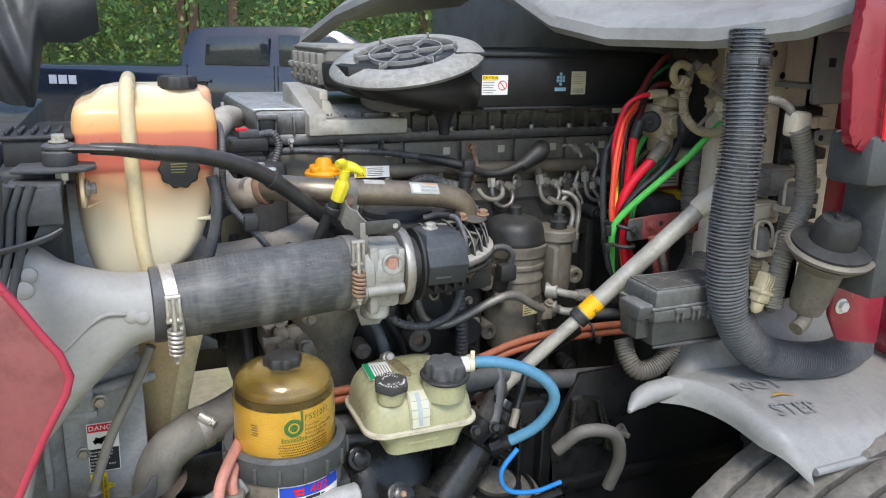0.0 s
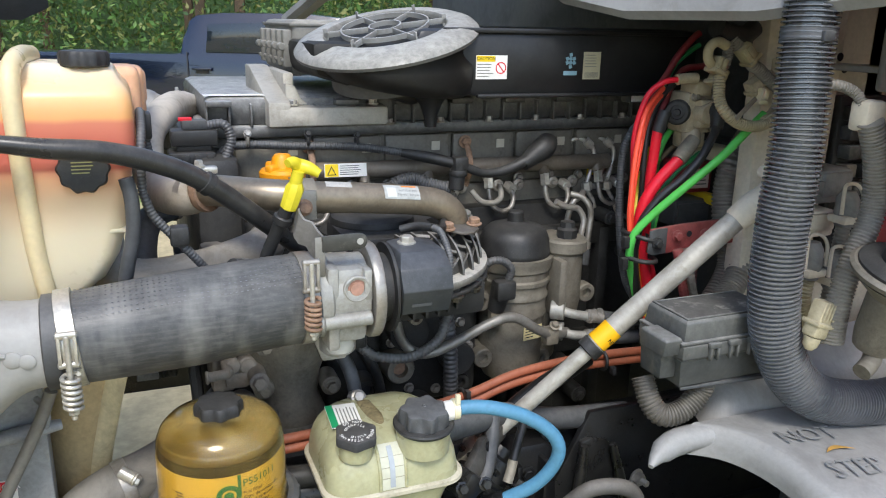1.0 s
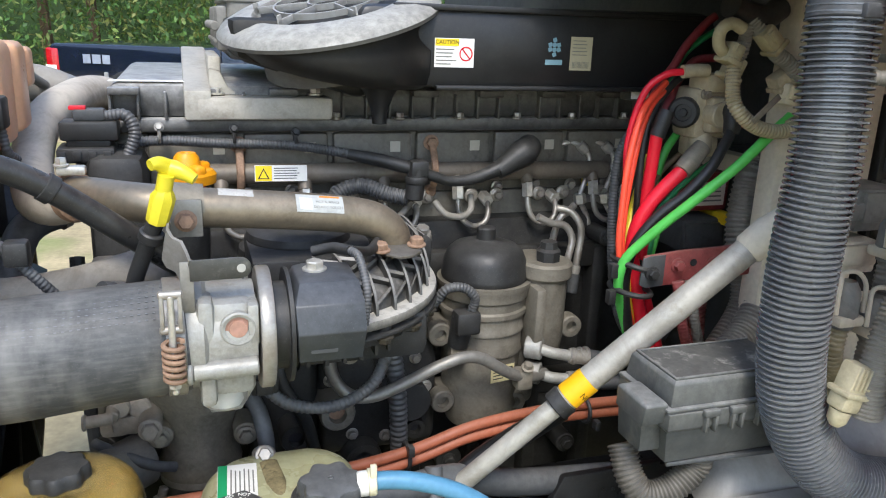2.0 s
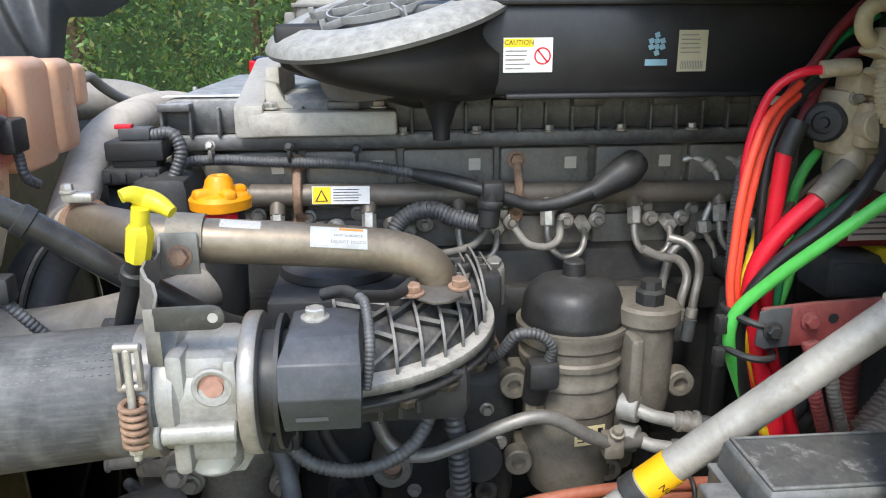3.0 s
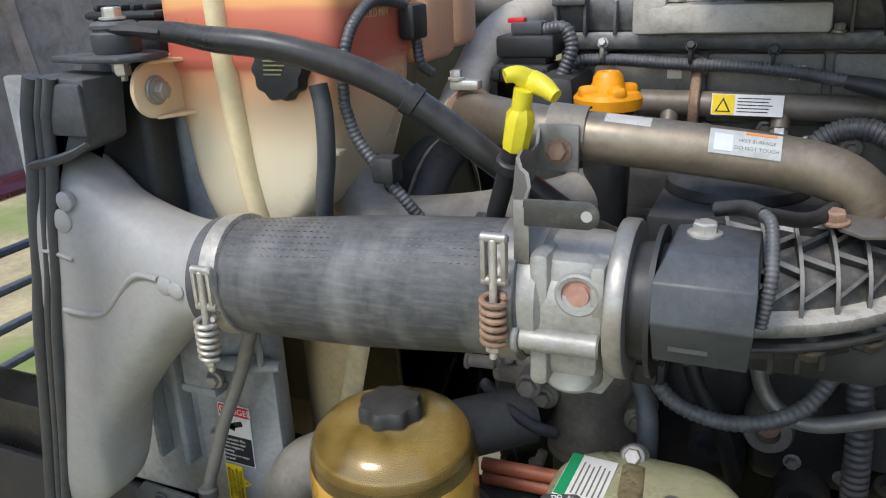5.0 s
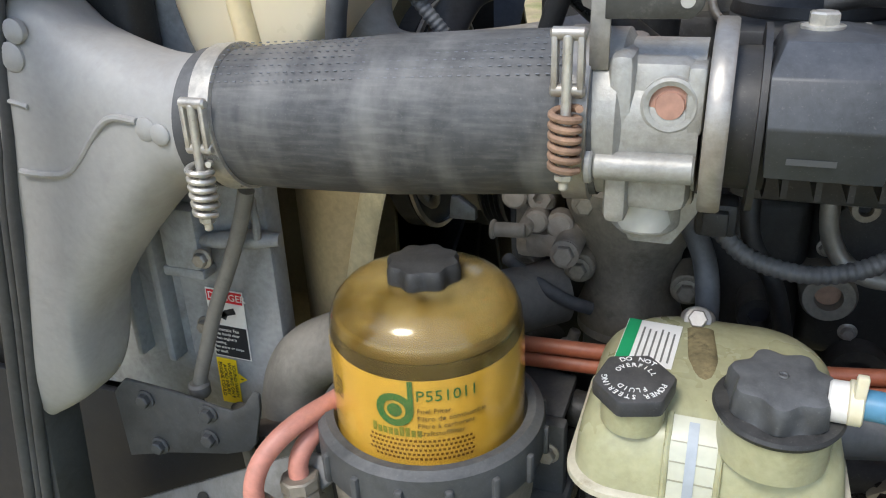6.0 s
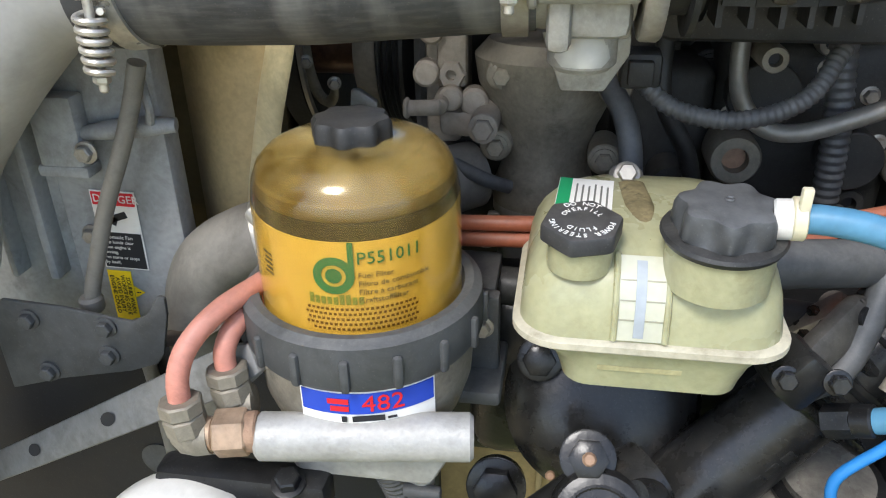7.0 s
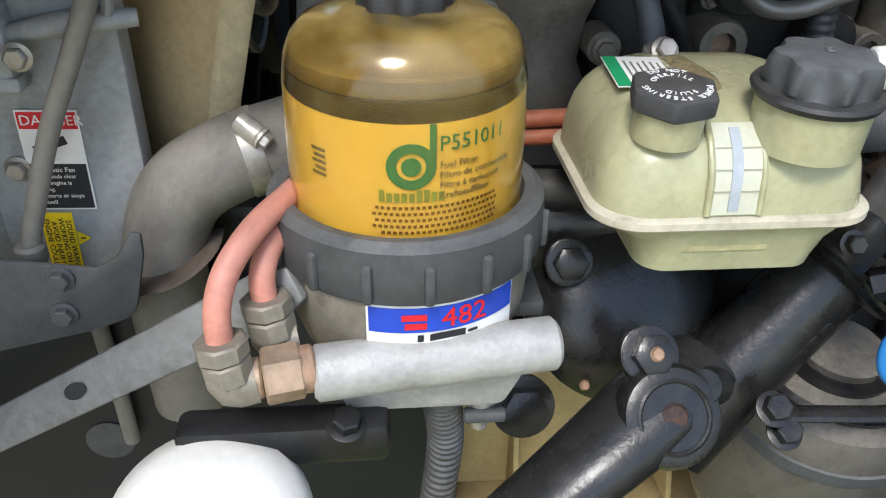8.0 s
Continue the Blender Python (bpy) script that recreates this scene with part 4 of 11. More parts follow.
def make_fender():
    t = thing("wheel_fender", (1.1, 1.0, 1.0), "worn grey moulded wheel fender with scribbled chalk marks", "fender")
    ROWS = ((1.024, 1.034, 0.836), (1.003, 1.076, 0.876), (0.992, 1.092, 0.925), (0.987, 1.099, 0.975), (0.977, 1.101, 1.022), (0.957, 1.101, 1.06), (0.925, 1.100, 1.087))

    def edge(v):
        return smooth_row(ROWS, v)

    def f(u, v):
        # u: from the rolled front lip back over the sheet; v: from the outer side inwards
        x, z, y = edge(v)
        if u < 0.3:
            a = (1 - u / 0.3) * 2.0
            r = 0.008 + 0.010 * min(1.0, 3.5 * v)
            return V(x - r * math.sin(a), y - 0.010 * (a / 2) ** 2, z - r * (1 - math.cos(a)) * 1.5 - 0.006 * (a > 1.99))
        w = (u - 0.3) / 0.7
        return V(x + (1.55 - x) * w, y + (0.835 + 0.255 * v - y) * w, z + (1.035 + 0.045 * v - z) * w - 0.006 * math.sin(math.pi * w) * math.sin(math.pi * v))

    bm = bmesh.new()
    grid(bm, f, 44, 30, 0.005)
    part("shell", bm, FENDER, t)
    bm = bmesh.new()
    tube(bm, [(0.985, 1.058, 1.080), (0.945, 1.074, 1.081), (0.918, 1.083, 1.078), (0.885, 1.085, 1.072), (0.857, 1.078, 1.063), (0.838, 1.068, 1.055)], (0.010, 0.0165, 0.019, 0.020, 0.0175, 0.004), 20, 0.006)
    part("rolled_edge", bm, FENDER, t)
    bm = bmesh.new()
    tube(bm, [f(0.3 + 0.7 * w, 0.0) + V(0, -0.002, -0.004) for w in np.linspace(0, 1, 10)], 0.007, 10, 0.02)
    part("outer_edge", bm, FENDER, t)

    def on_sheet(x, y):
        v = min(1.0, max(0.0, (y - 0.836) / 0.251))
        ex, ez, _ = edge(v)
        w = (x - ex) / (1.55 - ex)
        return ez + (1.035 + 0.045 * v - ez) * w - 0.006 * math.sin(math.pi * w) * math.sin(math.pi * v)

    EMBOSS = mat("worn_raised_letters", "8a8a87", 0.55, var=0.2, scale=30, stain=0.3, staincol="6a6a67")
    for word, x, y, size in (("NOT", 1.062, 1.006, 0.046), ("STEP", 1.070, 0.926, 0.046)):
        bm = letters(word, size)
        for vert in bm.verts:
            px, py = x + vert.co.x * 1.05, y + vert.co.y
            vert.co = V(px, py, on_sheet(px, py) + 0.0042 + vert.co.z * 2)
        part("raised_lettering", bm, EMBOSS, t, "worn raised warning letters")
    bm = bmesh.new()
    grid(bm, lambda u, v: V(1.05 + 0.055 * u, 0.962 + 0.006 * math.sin(3 * u) + 0.008 * v * math.sin(math.pi * u), on_sheet(1.05 + 0.055 * u, 0.965) + 0.0036), 8, 2, 0.0005)
    part("ochre_smear", bm, mat("ochre_smear", "b98f45", 0.8, var=0.3, scale=40), t)
    top = ((0.975, 1.072), (1.000, 1.112), (1.035, 1.142), (1.085, 1.164), (1.16, 1.182), (1.30, 1.195), (1.50, 1.20))

    def wall(u, v):
        x, z = smooth_row(top, u)
        return V(x - 0.02 * (1 - v), 1.088 + 0.055 * v - 0.02 * math.sin(math.pi * v) * u, 1.070 + (z - 1.070) * v)

    bm = bmesh.new()
    grid(bm, wall, 24, 10, 0.006)
    part("inner_wall", bm, FENDER, t)


make_fender()


def make_wheel():
    t = thing("lorry_wheel", (1.27, 0.85, 0.0), "heavy lorry front wheel with a dusty block-tread tyre", "wheel")
    c = (1.27, 0.85, 0.525)
    bm = bmesh.new()
    lathe(bm, [(0.29, -0.13), (0.40, -0.15), (0.49, -0.145), (0.512, -0.12), (0.515, 0.12), (0.49, 0.145), (0.40, 0.15), (0.29, 0.13)], 72, frame_to(c, (0, 1, 0)))
    tyre = part("tyre", bm, TYRE, t)
    for k in range(5):
        bm = bmesh.new()
        y = -0.11 + 0.055 * k
        lathe(bm, [(0.505, y - 0.0235), (0.527, y - 0.022), (0.530, y - 0.018), (0.530, y + 0.018), (0.527, y + 0.022), (0.505, y + 0.0235)], 144, frame_to(c, (0, 1, 0)), lambda a, z: 1 + 0.0035 * (math.cos(72 * a) > 0.6))
        part("tread_rib", bm, TYRE, tyre)
    bm = bmesh.new()
    lathe(bm, [(0.0, -0.02), (0.1, -0.06), (0.26, -0.05), (0.29, -0.13), (0.27, -0.13), (0.25, -0.03), (0.0, 0.0)], 40, frame_to(c, (0, 1, 0)))
    part("rim", bm, STEEL, t)


make_wheel()

# cab's front corner and inner pieces at the rear of the bay
t = thing("cab_corner", (1.05, 0.86, 1.5), "maroon painted corner panel of the cab with black trim", "body panel")
bm = bmesh.new()
prism(bm, [(1.004, 1.56), (0.990, 1.65), (0.996, 1.72), (0.990, 1.80), (1.5, 1.80), (1.5, 1.5), (1.10, 1.514), (1.03, 1.530), (1.014, 1.540)], 0.022, Matrix.Translation((0, 0.872, 0)) @ Matrix.Rotation(radians(90), 4, "X"), 0.018)
part("panel", bm, REDPAINT, t)
bm = bmesh.new()
tube(bm, [(1.06, 0.842, 1.55), (1.04, 0.842, 1.78)], 0.004, 8, 0.02)
part("seam", bm, REDL, t)
bm = bmesh.new()
box(bm, 1.04, 1.16, 0.84, 0.92, 1.48, 1.555, 0.012)
box(bm, 1.10, 1.16, 0.85, 0.93, 1.30, 1.485, 0.01)
part("trim_block", bm, DKPANEL, t)
bm = bmesh.new()
cyl(bm, (1.20, 0.98, 1.30), (1.188, 0.98, 1.52), 0.0095)
cyl(bm, (1.228, 0.98, 1.30), (1.215, 0.98, 1.52), 0.0095)
part("guide_rod", bm, BEIGE, t)

# black panel added to hide the ground and darken the gap, spring under it
t = thing("gap_filler_panel", (1.1, 1.25, 0.3), "black panel added beside the chassis rail to darken the gap", "panel")
bm = bmesh.new()
prism(bm, [(0.80, 0.30), (0.80, 0.92), (0.86, 1.04), (1.5, 1.04), (1.5, 0.30)], 0.012, Matrix.Translation((0, 1.272, 0)) @ Matrix.Rotation(radians(90), 4, "X"), 0.003)
part("panel", bm, BLACKG, t)
for z in (0.45, 0.62, 0.78):
    bm = bmesh.new()
    box(bm, 0.82, 1.48, 1.248, 1.264, z, z + 0.03, 0.005)
    part("stiffener", bm, BLACKG, t)
t = thing("leaf_spring", (1.1, 1.16, 0.5), "black steel leaf spring over the front axle", "spring")
for k in range(4):
    bm = bmesh.new()
    tube(bm, [(0.72 + 0.06 * k, 1.17, 0.60 - 0.022 * k + 0.02 * k), (1.0, 1.17, 0.565 - 0.022 * k), (1.27, 1.17, 0.55 - 0.022 * k), (1.6, 1.17, 0.565 - 0.022 * k)], 0.036, 8, 0.05, flat=0.28)
    part("leaf", bm, BLACKG, t)
bm = bmesh.new()
box(bm, 1.16, 1.38, 0.95, 1.9, 0.36, 0.48, 0.03)
solo("front_axle", bm, BLACKG, "black forged front axle beam", "axle")

# tan beam added behind the steering gear to fill the bright tan area there
t = thing("tan_filler_beam", (0.55, 1.45, 0.45), "dusty tan beam added under the engine to fill a bright area", "cross member")
TAN = mat("dusty_tan_steel", "b09a68", 0.7, var=0.2, scale=8, bump=0.1, dust=0.3, dustcol="b8a47c", stain=0.35, staincol="6e5c38", grime=0.3)
part("web", P(box, 0.26, 0.80, 1.42, 1.434, 0.50, 0.78, 0.004), TAN, t)
part("lower_flange", P(box, 0.26, 0.80, 1.34, 1.434, 0.49, 0.50, 0.003), TAN, t)
for x in (0.40, 0.60, 0.70):
    bm = bmesh.new()
    prism(bm, [(1.36, 0.505), (1.419, 0.505), (1.419, 0.70)], 0.008, plane_m((x, 0, 0), (0, 1, 0), (0, 0, 1)), 0.002)
    part("gusset", bm, TAN, t)

# dark splash panel low at the front
t = thing("splash_panel", (0.0, 1.27, 0.5), "dark navy-black inner splash panel with a round hole", "panel")
bm = bmesh.new()
box(bm, -0.7, 0.30, 1.274, 1.286, 0.40, 0.92, 0.004)
part("panel", bm, mat("navy_black_panel", "10131a", 0.5, var=0.25, scale=8, bump=0.05, dust=0.08, dustcol="4f4e4c", grime=0.3), t)
bm = bmesh.new()
lathe(bm, [(0.0, 0.0), (0.022, 0.0), (0.023, 0.001), (0.0, 0.0012)], 28, frame_to((-0.026, 1.2735, 0.75), (0, -1, 0)))
part("round_hole", bm, DKPANEL, t)

# ---- engine ----
ENGINE = thing("diesel_engine", (0.7, 1.8, 0.9), "large dusty diesel engine with dark block and olive-grey head", "engine")
bm = bmesh.new()
box(bm, 0.34, 1.16, 1.56, 2.2, 0.72, 1.33, 0.01)
block = part("engine_block", bm, DARK, ENGINE)
for k in range(7):
    bm = bmesh.new()
    box(bm, 0.40 + 0.105 * k, 0.425 + 0.105 * k, 1.53, 1.565, 0.80, 1.28, 0.006)
    part("block_rib", bm, DARK, block)
for z in (1.245, 1.02):
    bm = bmesh.new()
    box(bm, 0.36, 1.14, 1.533, 1.562, z, z + 0.04, 0.006)
    part("block_rib", bm, DARK, block)
rd = random.Random(8)
for k in range(16):
    x, z = 0.42 + 0.045 * k + rd.uniform(-0.01, 0.01), rd.choice((0.93, 1.0, 1.09, 1.16, 1.22, 1.30))
    bm = bmesh.new()
    cyl(bm, (x, 1.57, z), (x, 1.512, z), rd.uniform(0.012, 0.022))
    bolt(bm, (x, 1.512, z), (0, -1, 0), 0.009)
    part("boss", bm, DARK, block)
bm = bmesh.new()
box(bm, 0.30, 1.16, 1.598, 2.15, 1.29, 1.468, 0.008)
head = part("cylinder_head", bm, HEADM, ENGINE, "olive-grey painted head")
for k in range(6):
    x = 0.345 + 0.13 * k
    for z0, z1, y in ((1.385, 1.464, 1.586), (1.31, 1.37, 1.588)):
        bm = bmesh.new()
        box(bm, x, x + 0.122, y, 1.601, z0, z1, 0.005)
        part("cover_plate", bm, HEADM, head)
for k in range(6):
    x = 0.385 + 0.13 * k
    bm = bmesh.new()
    rect(bm, -0.008, 0.008, -0.008, 0.008, plane_m((x + 0.055, 1.585, 1.443), (1, 0, 0), (0, 0, 1)), 0, 0.001)
    part("tag", bm, plain("pale_tag", "b9b4a4"), head)
bolts("head_bolt", head, [(0.345 + 0.066 * k, 1.588, 1.375 + 0.004 * (k % 2)) for k in range(12)], (0, -1, 0), 0.0075, STEEL)
bm = bmesh.new()
box(bm, 0.29, 1.16, 1.572, 2.1, 1.468, 1.488, 0.006)
box(bm, 0.30, 1.16, 1.58, 2.08, 1.486, 1.535, 0.014)
for k in range(24):
    x = 0.30 + 0.035 * k
    box(bm, x, x + 0.004, 1.568, 1.585, 1.486, 1.524, 0.0015)
    if k % 3 == 0:
        box(bm, x, x + 0.04, 1.558, 1.582, 1.52, 1.53, 0.002)
# Pale upward faces hold dust and also stand in for sky glare.
cover = part("valve_cover", bm, mat("black_cover_glare_top", "2a2b2c", 0.45, var=0.3, scale=16, dust=0.6, dustcol="b9b7b1"), ENGINE, "black ribbed plastic valve cover")
bolts("cover_bolt", cover, [(0.32 + 0.095 * k, 1.562, 1.488) for k in range(9)], (0, 0, 1), 0.006, STEEL)
bm = bmesh.new()
rect(bm, -0.06, 0.06, -0.012, 0.012, plane_m((0.36, 1.60, 1.536), (1, 0, 0), (0, 1, 0)))
part("cover_label", bm, WHITE, cover, "faded white strip label")
# dark lower crankcase and sump
bm = bmesh.new()
box(bm, 0.38, 1.1, 1.58, 2.15, 0.5, 0.74, 0.04)
part("sump", bm, BLACKG, ENGINE)
# front gear case, with the water pump snail and pulleys
bm = bmesh.new()
box(bm, 0.27, 0.345, 1.50, 2.2, 0.80, 1.45, 0.02)
for z in (0.95, 1.05):
    cyl(bm, (0.30, 1.52, z), (0.27, 1.47, z), 0.02)
    bolt(bm, (0.27, 1.47, z), (-0.5, -1, 0), 0.009)
part("gear_case", bm, DARK, ENGINE)
TAUPE = mat("taupe_dusty_casting", "8d857a", 0.6, 0.1, var=0.25, scale=22, bump=0.3, dust=0.3, dustcol="a0968a", stain=0.4, staincol="4d463c", grime=0.3)
FA = (1.62, 1.155)
bm = bmesh.new()
lathe(bm, [(0.02, 0.0), (0.100, 0.0), (0.104, 0.003), (0.104, 0.005), (0.1005, 0.007), (0.104, 0.010), (0.1005, 0.013), (0.104, 0.016), (0.1005, 0.019), (0.104, 0.022), (0.1005, 0.025), (0.104, 0.029), (0.104, 0.033), (0.100, 0.036), (0.02, 0.036)], 56, frame_to((0.191, FA[0], FA[1]), (1, 0, 0)))
part("pulley", bm, BLACK, ENGINE, "wide black grooved pulley")
bm = bmesh.new()
lathe(bm, [(0.02, 0.0), (0.085, 0.0), (0.088, 0.004), (0.088, 0.026), (0.085, 0.030), (0.02, 0.030)], 48, frame_to((0.161, FA[0], FA[1]), (1, 0, 0)))
part("pulley_hub", bm, TAUPE, ENGINE)
bm = bmesh.new()
cyl(bm, (0.09, FA[0] - 0.03, FA[1]), (0.162, FA[0] - 0.03, FA[1]), 0.036)
part("fan_shaft", bm, mat("brown_oxide_shaft", "5b4336", 0.4, 0.5, var=0.3, scale=30, stain=0.4), ENGINE, "rust-brown fan shaft")
bm = bmesh.new()
lathe(bm, [(0.02, 0.0), (0.150, 0.0), (0.156, 0.005), (0.156, 0.03), (0.150, 0.033), (0.02, 0.033)], 64, frame_to((0.068, FA[0] + 0.05, FA[1] + 0.02), (1, 0, 0)))
clutch = part("fan_clutch", bm, DARK, ENGINE, "dark fan clutch disc")
bm = bmesh.new()
lathe(bm, [(0.150, 0.0), (0.1565, 0.0), (0.1565, 0.005), (0.150, 0.006), (0.150, 0.0)], 64, frame_to((0.100, FA[0] + 0.05, FA[1] + 0.02), (1, 0, 0)))
part("polished_rim", bm, STEEL, clutch, "polished steel rim")
bm = bmesh.new()
tube(bm, [(0.107, 1.525, 1.17), (0.109, 1.53, 1.135), (0.116, 1.535, 1.107), (0.127, 1.535, 1.098), (0.138, 1.525, 1.108), (0.145, 1.51, 1.128)], 0.0075, 12, 0.006, flat=0.5)
part("fan_spoke", bm, ALUD, clutch)
for p in ((0.109, 1.520, 1.150), (0.146, 1.505, 1.130)):
    part("spoke_bolt", P(bolt, p, (0.3, -1, 0), 0.006, 0.006), STEEL, clutch)
bm = bmesh.new()
prism(bm, [(0.163, 1.095), (0.197, 1.095), (0.197, 1.110), (0.176, 1.124), (0.166, 1.124)], 0.010, Matrix.Translation((0, 1.51, 0)) @ Matrix.Rotation(radians(90), 4, "X"), 0.002)
part("idler_bracket", bm, ALU, ENGINE)
bm = bmesh.new()
tube(bm, [(0.258, 1.53, 0.8), (0.256, 1.50, 1.0), (0.250, 1.505, 1.15), (0.245, 1.56, 1.30)], 0.010, 8, 0.02, flat=1.8)
part("drive_belt", bm, RUBBER, ENGINE)
# castings of the gear case towards the filter
case = part("pump_flange", P(box, 0.271, 0.307, 1.405, 1.50, 1.10, 1.32, 0.008), TAUPE, ENGINE)
bm = bmesh.new()
cyl(bm, (0.262, 1.36, 1.151), (0.294, 1.362, 1.152), 0.0075)
cyl(bm, (0.259, 1.36, 1.151), (0.264, 1.36, 1.151), 0.010)
cyl(bm, (0.292, 1.362, 1.152), (0.292, 1.41, 1.155), 0.008)
part("guide_pin", bm, TAUPE, case)
bm = bmesh.new()
lathe(bm, [(0.0045, 0.004), (0.0055, 0.016), (0.013, 0.016), (0.0145, 0.013), (0.0145, 0.0), (0.0045, 0.0)], 6, frame_to((0.299, 1.408, 1.173), (0, -1, 0.1)))
box(bm, 0.284, 0.314, 1.398, 1.412, 1.160, 1.25, 0.005)
part("drilled_lug", bm, TAUPE, case, "drilled square lug")
for x, y, z, r in ((0.275, 1.395, 1.176, 0.013), (0.300, 1.385, 1.155, 0.012), (0.322, 1.392, 1.150, 0.014), (0.280, 1.40, 1.215, 0.012)):
    bm = bmesh.new()
    lathe(bm, [(r * 0.8, -0.02), (r, -0.012), (r, 0.008), (r * 0.8, 0.011), (0.0, 0.012)], 20, frame_to((x, y, z), (0.1, -1, 0.1)))
    part("casting_boss", bm, TAUPE, case)
bm = bmesh.new()
prism(bm, [(0.288, 1.142), (0.312, 1.142), (0.335, 1.155), (0.335, 1.125), (0.318, 1.116), (0.290, 1.118)], 0.03, Matrix.Translation((0, 1.41, 0)) @ Matrix.Rotation(radians(90), 4, "X"), 0.004)
part("casting_shelf", bm, TAUPE, case)
bm = bmesh.new()
bolt(bm, (0.335, 1.352, 1.136), (0, -1, 0.1), 0.0105, 0.009)
cyl(bm, (0.335, 1.41, 1.136), (0.335, 1.354, 1.136), 0.014)
part("case_bolt", bm, TAUPE, case)
bm = bmesh.new()
tube(bm, [(0.265, 1.40, 1.10), (0.30, 1.37, 1.095), (0.335, 1.36, 1.082), (0.36, 1.37, 1.07)], 0.007, 12, 0.006)
part("bypass_hose", bm, RUBBER, case)

# water pump and the thermostat neck below the throttle
wp = thing("water_pump", (0.39, 1.42, 1.05), "dusty cast water pump and coolant neck under the intake", "pump")
bm = bmesh.new()
lathe(bm, [(0.03, 0.0), (0.052, 0.004), (0.055, 0.02), (0.044, 0.05), (0.050, 0.09), (0.070, 0.135), (0.074, 0.16), (0.06, 0.175), (0.0, 0.178)], 32, frame_to((0.392, 1.42, 1.03), (0.0, 0.06, 1)))
part("housing", bm, ALUD, wp)
bm = bmesh.new()
lathe(bm, [(0.047, 0.0), (0.053, 0.003), (0.053, 0.012), (0.047, 0.016)], 32, frame_to((0.392, 1.42, 1.026), (0.0, 0.06, 1)))
cyl(bm, (0.345, 1.375, 1.04), (0.338, 1.37, 1.015), 0.006)
tube(bm, [(0.338, 1.368, 1.03), (0.338, 1.368, 1.005)], 0.008, 10, ribs=0.006)
part("neck_clamp", bm, STEEL, wp)
for x, z in ((0.345, 1.11), (0.45, 1.10), (0.35, 1.18), (0.455, 1.17)):
    bm = bmesh.new()
    bolt(bm, (x, 1.375, z), (0, -1, 0.1), 0.009, 0.008)
    cyl(bm, (x, 1.42, z), (x, 1.377, z), 0.016)
    part("flange_bolt", bm, ALUD, wp)
bm = bmesh.new()
cyl(bm, (0.392, 1.42, 1.03), (0.392, 1.43, 0.90), 0.046, 0.05)
part("lower_hose", bm, RUBBER, wp)


# ---- fuel rail with injector lines ----
RAILM = mat("grey_brown_rail", "726a5f", 0.5, 0.25, var=0.2, scale=16, bump=0.08, dust=0.35, dustcol="8c8171", stain=0.3, staincol="4a3d30")
fr = thing("fuel_rail", (0.7, 1.52, 1.40), "grey-brown steel fuel rail with bent injector lines", "fuel rail")
bm = bmesh.new()
cyl(bm, (0.405, 1.515, 1.404), (1.06, 1.515, 1.396), 0.0145)
cyl(bm, (0.392, 1.515, 1.404), (0.41, 1.515, 1.404), 0.011, seg=6)
for k in range(6):
    x = 0.44 + 0.118 * k
    cyl(bm, (x, 1.515, 1.402), (x, 1.502, 1.378), 0.010)
part("rail", bm, RAILM, fr)
for k in range(6):
    x = 0.44 + 0.118 * k
    bm = bmesh.new()
    cyl(bm, (x, 1.503, 1.382), (x, 1.497, 1.358), 0.0095, seg=6)
    part("line_nut", bm, ZINC, fr)
    bm = bmesh.new()
    cyl(bm, (x + 0.052, 1.503, 1.352), (x + 0.052, 1.527, 1.356), 0.010, seg=6)
    part("line_nut", bm, ZINC, fr)
    bm = bmesh.new()
    tube(bm, [(x, 1.499, 1.365), (x, 1.494, 1.345), (x + 0.006, 1.490, 1.327), (x + 0.024, 1.488, 1.316), (x + 0.043, 1.490, 1.322), (x + 0.050, 1.495, 1.338), (x + 0.052, 1.508, 1.352)], 0.0046, 10, 0.005)
    part("injector_line", bm, STEEL, fr)
    for dx in (0.03, 0.074):
        bm = bmesh.new()
        torus(bm, (x + dx, 1.523, 1.358), (0, 1, 0), 0.009, 0.003)
        bolt(bm, (x + dx, 1.522, 1.358), (0, -1, 0), 0.006)
        part("injector_clamp", bm, STEEL, fr)
for x in (0.467, 0.755):
    bm = bmesh.new()
    tube(bm, [(x, 1.527, 1.448), (x, 1.505, 1.425), (x, 1.497, 1.403), (x, 1.505, 1.38), (x, 1.527, 1.365)], 0.0058, 8, 0.006, flat=0.6)
    bolt(bm, (x, 1.525, 1.443), (0, -1, 0), 0.009, 0.008)
    bolt(bm, (x, 1.525, 1.367), (0, -1, 0), 0.008, 0.008)
    part("rail_bracket", bm, RUST, fr)
m = plane_m((0.523, 1.4985, 1.4055), (1, 0, -0.012), (0, 0.15, 1))
bm = bmesh.new()
rect(bm, -0.037, 0.037, -0.0115, 0.0115, m, 0, 0.0006)
lab = part("warning_label", bm, WHITE, fr, "white and yellow hot-surface label")
bm = bmesh.new()
rect(bm, -0.036, -0.013, -0.0107, 0.0107, m, 0.0007, 0.0004)
part("yellow_field", bm, YELLOW, lab)
bm = bmesh.new()
prism(bm, [(-0.033, -0.008), (-0.0165, -0.008), (-0.02475, 0.0075)], 0.0004, m @ Matrix.Translation((0, 0, 0.0012)), 0)
bars(bm, -0.010, 0.034, -0.009, 0.009, 5, m, 0.0007, 0.3, 4)
part("print_bar", bm, INK, lab)
bm = bmesh.new()
prism(bm, [(-0.0305, -0.0068), (-0.019, -0.0068), (-0.02475, 0.0045)], 0.0004, m @ Matrix.Translation((0, 0, 0.0017)), 0)
part("triangle", bm, YELLOW, lab)

fr.location = (0.7, 1.573, 1.4065)

